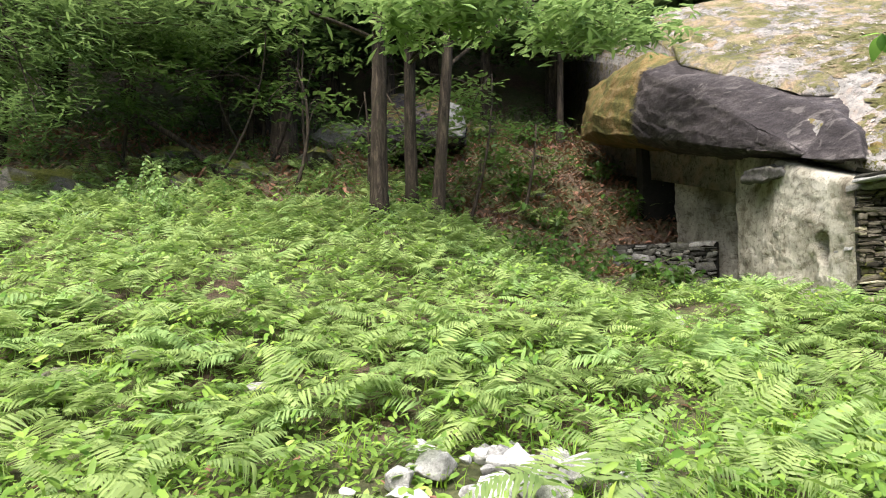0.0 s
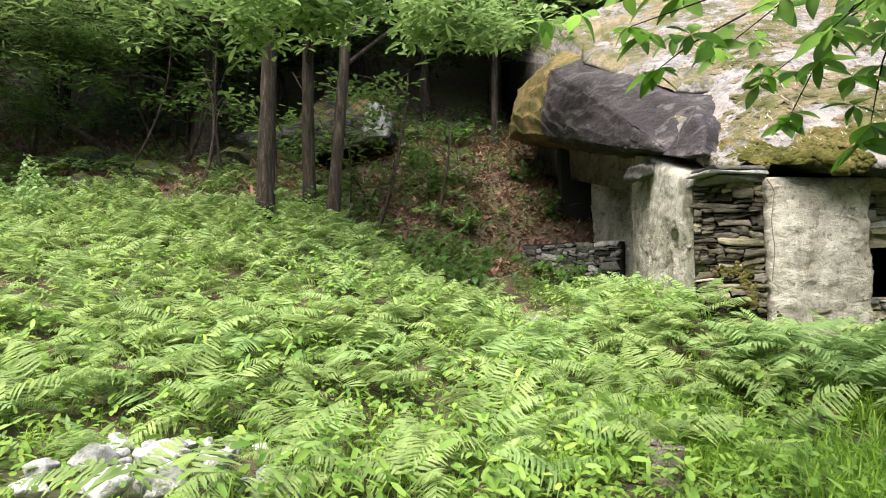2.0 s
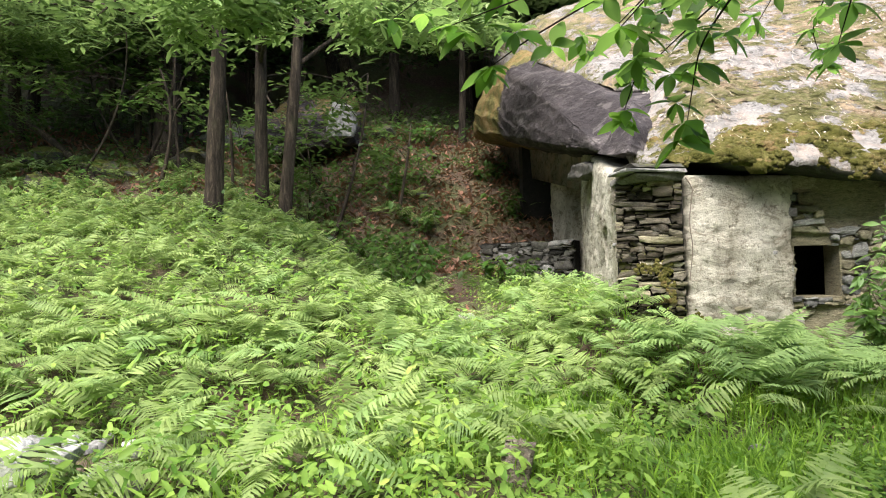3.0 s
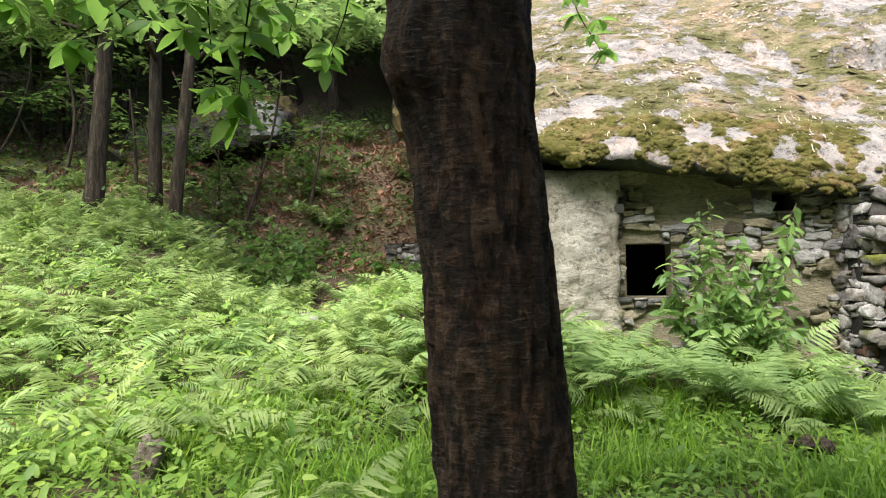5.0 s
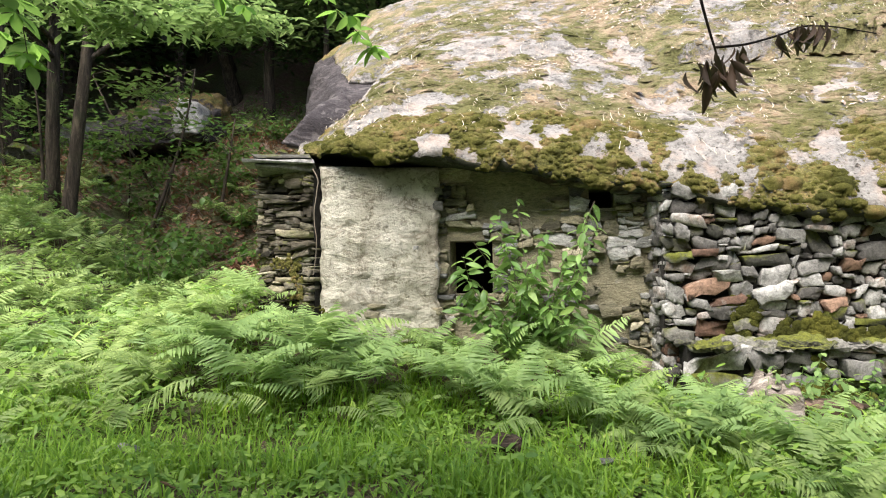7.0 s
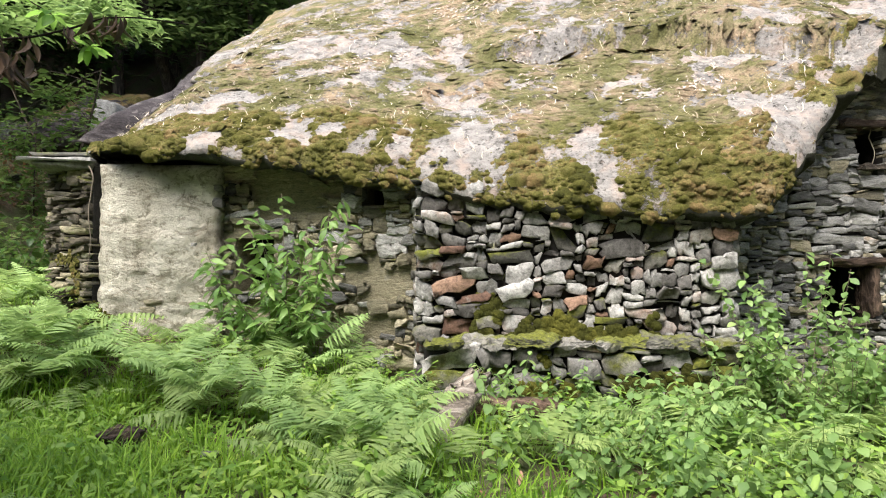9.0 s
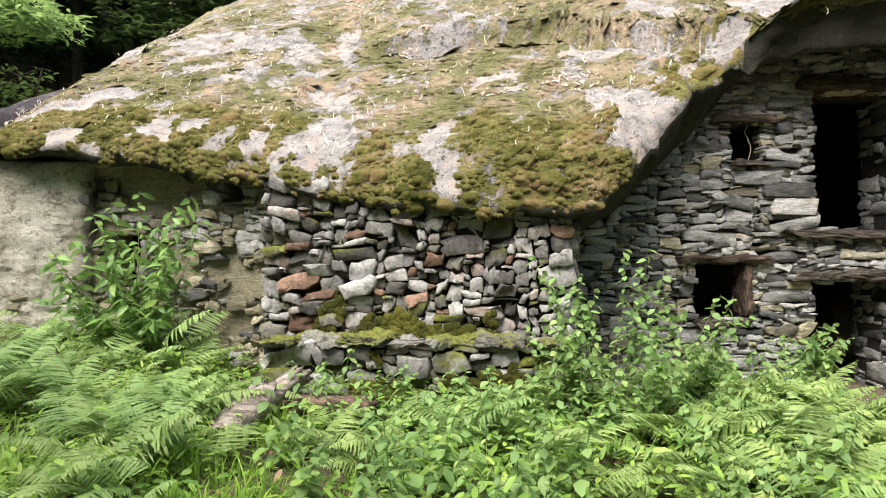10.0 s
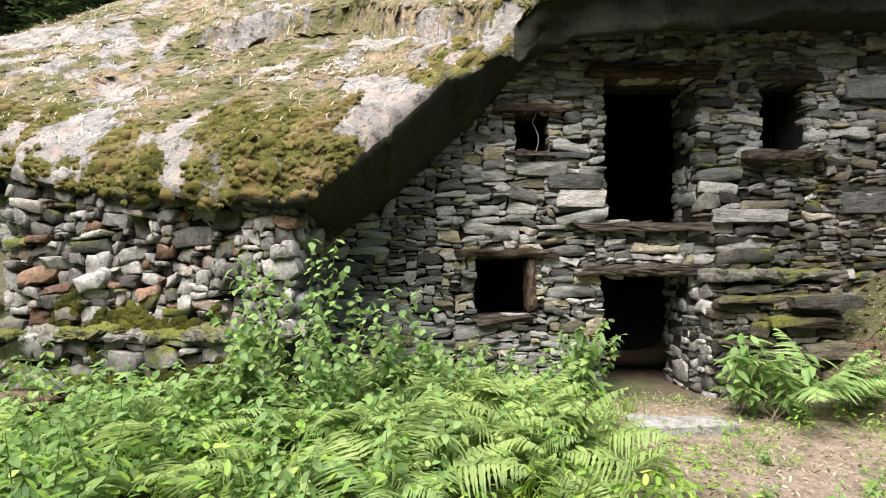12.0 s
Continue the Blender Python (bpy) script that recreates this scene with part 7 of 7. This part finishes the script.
carpet("leaf_litter", DEAD, 0.05, (12.9, 18.8, 1.7, 4.9), lambda x, y: outside(x, y) * 0.9 * sstep(13.0, 14.3, x) * ~((x > 14.2) & (x < 15.3) & (y > 3.35) & (y < 3.9)), (0.2, 0.45), M_LITTER, "brown leaves on the soil before the house", "leaf litter", 412, 0.3)
# the dark leaf colour stands in for shade on this bank
carpet("leaf_litter", DEAD, 0.07, (16.4, 19.5, 2.6, 6.0), lambda x, y: 0.8 * sstep(16.5, 17.2, x), (0.4, 0.9), M_BROWNLEAF, "fallen leaves on the bank beside the house, darkened for the shade there", "leaf litter", 414, 0.4)
carpet("leaf_litter", DEAD, 0.2, (-8, 13, 1.7, 5), lambda x, y: outside(x, y) * 0.3, (0.6, 1.0), M_DEADLEAF, "old brown leaves in the grass", "leaf litter", 413, 0.3)

# ---- stones of the walls ----
rs = np.random.default_rng(31)
flat = lambda v: (lambda u: v)
THIN = (0.28, 0.27, 0.2, 0.13, 0.08, 0.04)
FRONT = lay_courses(8.6, lambda u: -0.4, lambda u: float(np.interp(u, [0, 0.6, 1.5, 2.35, 2.75, 8.6], [2.1, 2.2, 2.8, 3.5, 4.1, 4.3])), FH, rs, 0.0235, THIN, (1.6, 5.8), 0.010)
# stained stones right of the doors; the overhang's shade is in their colour too
stain_and_shade = lambda q: q[0] > 4.5 + 0.2 * math.sin(9 * q[2]) and q[2] < 2.7 + 0.3 * math.sin(2.0 * q[0])
masonry(wall_south, FA, FB, [q for q in FRONT if not stain_and_shade(q)], FLAT_STONES, [(M_STONE, 0.86), (M_STONE_OCHRE, 0.14)], rs, 0.22, 0.02, 250)
masonry(wall_south, FA, FB, [q for q in FRONT if stain_and_shade(q)], FLAT_STONES, [(M_STONE, 0.3), (M_BENCH, 0.55), (M_PILLAR, 0.15)], rs, 0.22, 0.02, 50)
Lr = float(np.linalg.norm(np.subtract(RB, RA)))
masonry(rubble_wall, RA, RB, lay_courses(Lr, lambda u: 0.3, lambda u: float(np.interp(u, [0, 1.0, 2.0, 3], [2.4, 2.3, 2.15, 2.1])), [], rs, 0.03, (0.16, 0.2, 0.2, 0.19, 0.16, 0.09), (1.1, 3.3), 0.02), ROUND_STONES, [(M_RUBBLE, 0.78), (M_MOSSY, 0.15), (M_REDSTONE, 0.07)], rs, 0.22, 0.03)
masonry(rubble_end, (11.43, 4.0), (11.55, 5.05), lay_courses(1.05, lambda u: 0.2, lambda u: 2.1, [], rs, 0.04, THIN, (1.3, 3.5)), FLAT_STONES, [(M_RUBBLE, 1.0)], rs, 0.2, 0.03)
OLD = [s for s in lay_courses(2.52, lambda u: 0.4, lambda u: 2.7, CH, rs, 0.028, THIN, (1.5, 4.5)) if cheap(s[0] * 2.2, s[2] * 2.6, 4.0) + rs.normal(0, 0.3) > -0.22]
masonry(recess_wall, CA, CB, OLD, FLAT_STONES, [(M_STONE_OCHRE, 0.6), (M_STONE, 0.4)], rs, 0.18, 0.012)
masonry(pillar_wall, PA, PB, lay_courses(0.73, lambda u: 0.4, lambda u: 2.62, [], rs, 0.02, (0.35, 0.3, 0.2, 0.1, 0.05), (1.5, 7.0)), FLAT_STONES, [(M_STONE_OCHRE, 0.12), (M_PILLAR, 0.88)], rs, 0.2, 0.03)
masonry(low_wall, LA, LB, lay_courses(2.0, lambda u: 0.9, lambda u: 2.16, [], rs, 0.034, THIN, (1.4, 4.2)), FLAT_STONES, [(M_RUBBLE, 0.35), (M_BENCH, 0.65)], rs, 0.2, 0.03)
masonry(ledge_wall, GA, GB, lay_courses(Lg, lambda u: 0.15, lambda u: 0.76, [], rs, 0.055, (0.25, 0.35, 0.3, 0.1), (1.2, 3.0), 0.02), ROUND_STONES, [(M_RUBBLE, 0.6), (M_MOSSY, 0.4)], rs, 0.2, 0.03)
masonry(bench_wall, BA, BB, lay_courses(1.39, lambda u: -0.3, lambda u: 1.16, [], rs, 0.036, THIN, (1.5, 4.5)), FLAT_STONES, [(M_PILLAR, 0.4), (M_BENCH, 0.6)], rs, 0.2, 0.03)
masonry(rubble_wall, (8.52, 5.2), (8.52, 4.80), lay_courses(0.4, lambda u: 0.3, lambda u: 2.3, [], rs, 0.04, THIN, (1.5, 3.5)), FLAT_STONES, [(M_RUBBLE, 1.0)], rs, 0.2, 0.0, 40)
masonry(bench_wall, (15.56, 4.98), (15.56, 4.74), lay_courses(0.24, lambda u: -0.3, lambda u: 1.16, [], rs, 0.036, THIN, (1.5, 4.0)), FLAT_STONES, [(M_STONE, 1.0)], rs, 0.2, 0.03, 30)
# stones of the door jambs
for x, y1, z0, z1 in ((15.47, 5.6, -0.2, 1.26), (15.61, 5.6, 1.84, 3.42)):
    masonry(wall_south, (x, y1), (x, 5.03), lay_courses(y1 - 5.03, lambda u: z0, lambda u: z1, [], rs, 0.036, THIN, (1.5, 4.0)), FLAT_STONES, [(M_STONE, 1.0)], rs, 0.16, 0.02, 0)


def moss_mound(wall, a, b, u0, u1, z0, z1, count, seed, label, size=1.0, mat=M_MOSS_GREEN):
    """Cushions of moss hanging on the foot of a wall."""
    rng = np.random.default_rng(seed)
    a, b = np.array(a), np.array(b)
    d = (b - a) / np.linalg.norm(b - a)
    out = np.array([d[1], -d[0]])
    parts = []
    for _ in range(count):
        v, f = dome(rng, 3, 8)
        t = rng.random() ** 1.6
        u, z = rng.uniform(u0, u1), z0 + (z1 - z0) * t
        if fbm(np.array([[u * 2.2, z * 2.6, 3.0]]), 2)[0] < -0.1 + 0.35 * t:
            continue
        s = rng.uniform(0.04, 0.1) * size
        c = a + d * u + out * (0.03 + 0.05 * size**2 * (1 - t))
        q = v * s * np.array([1.2, 1.0, 0.6])
        parts.append((np.column_stack([c[0] + d[0] * q[:, 0] + out[0] * q[:, 2], c[1] + d[1] * q[:, 0] + out[1] * q[:, 2], z + q[:, 1] * 1.2]), f))
    v, f = merge(parts)
    put("moss_cushions", mesh_np("moss_cushions", v, f, mat, True), wall, label, kind="stuff")


moss_mound(rubble_wall, RA, RB, 0.6, 2.3, 0.78, 1.32, 900, 61, "thick olive moss on the foot of the wall")
moss_mound(ledge_wall, GA, GB, 0.9, 2.7, 0.3, 0.82, 380, 62, "olive moss on the ledge stones")
moss_mound(pillar_wall, PA, PB, 0.1, 0.62, 1.25, 1.95, 420, 63, "rusty brown moss grown over the stones", 0.5, M_MOSS_BROW)
moss_mound(plaster_front, (5.06, 5.72), (6.36, 5.66), 0.0, 0.2, 0.8, 2.3, 420, 64, "dark moss along the edge of the plaster", 0.45)
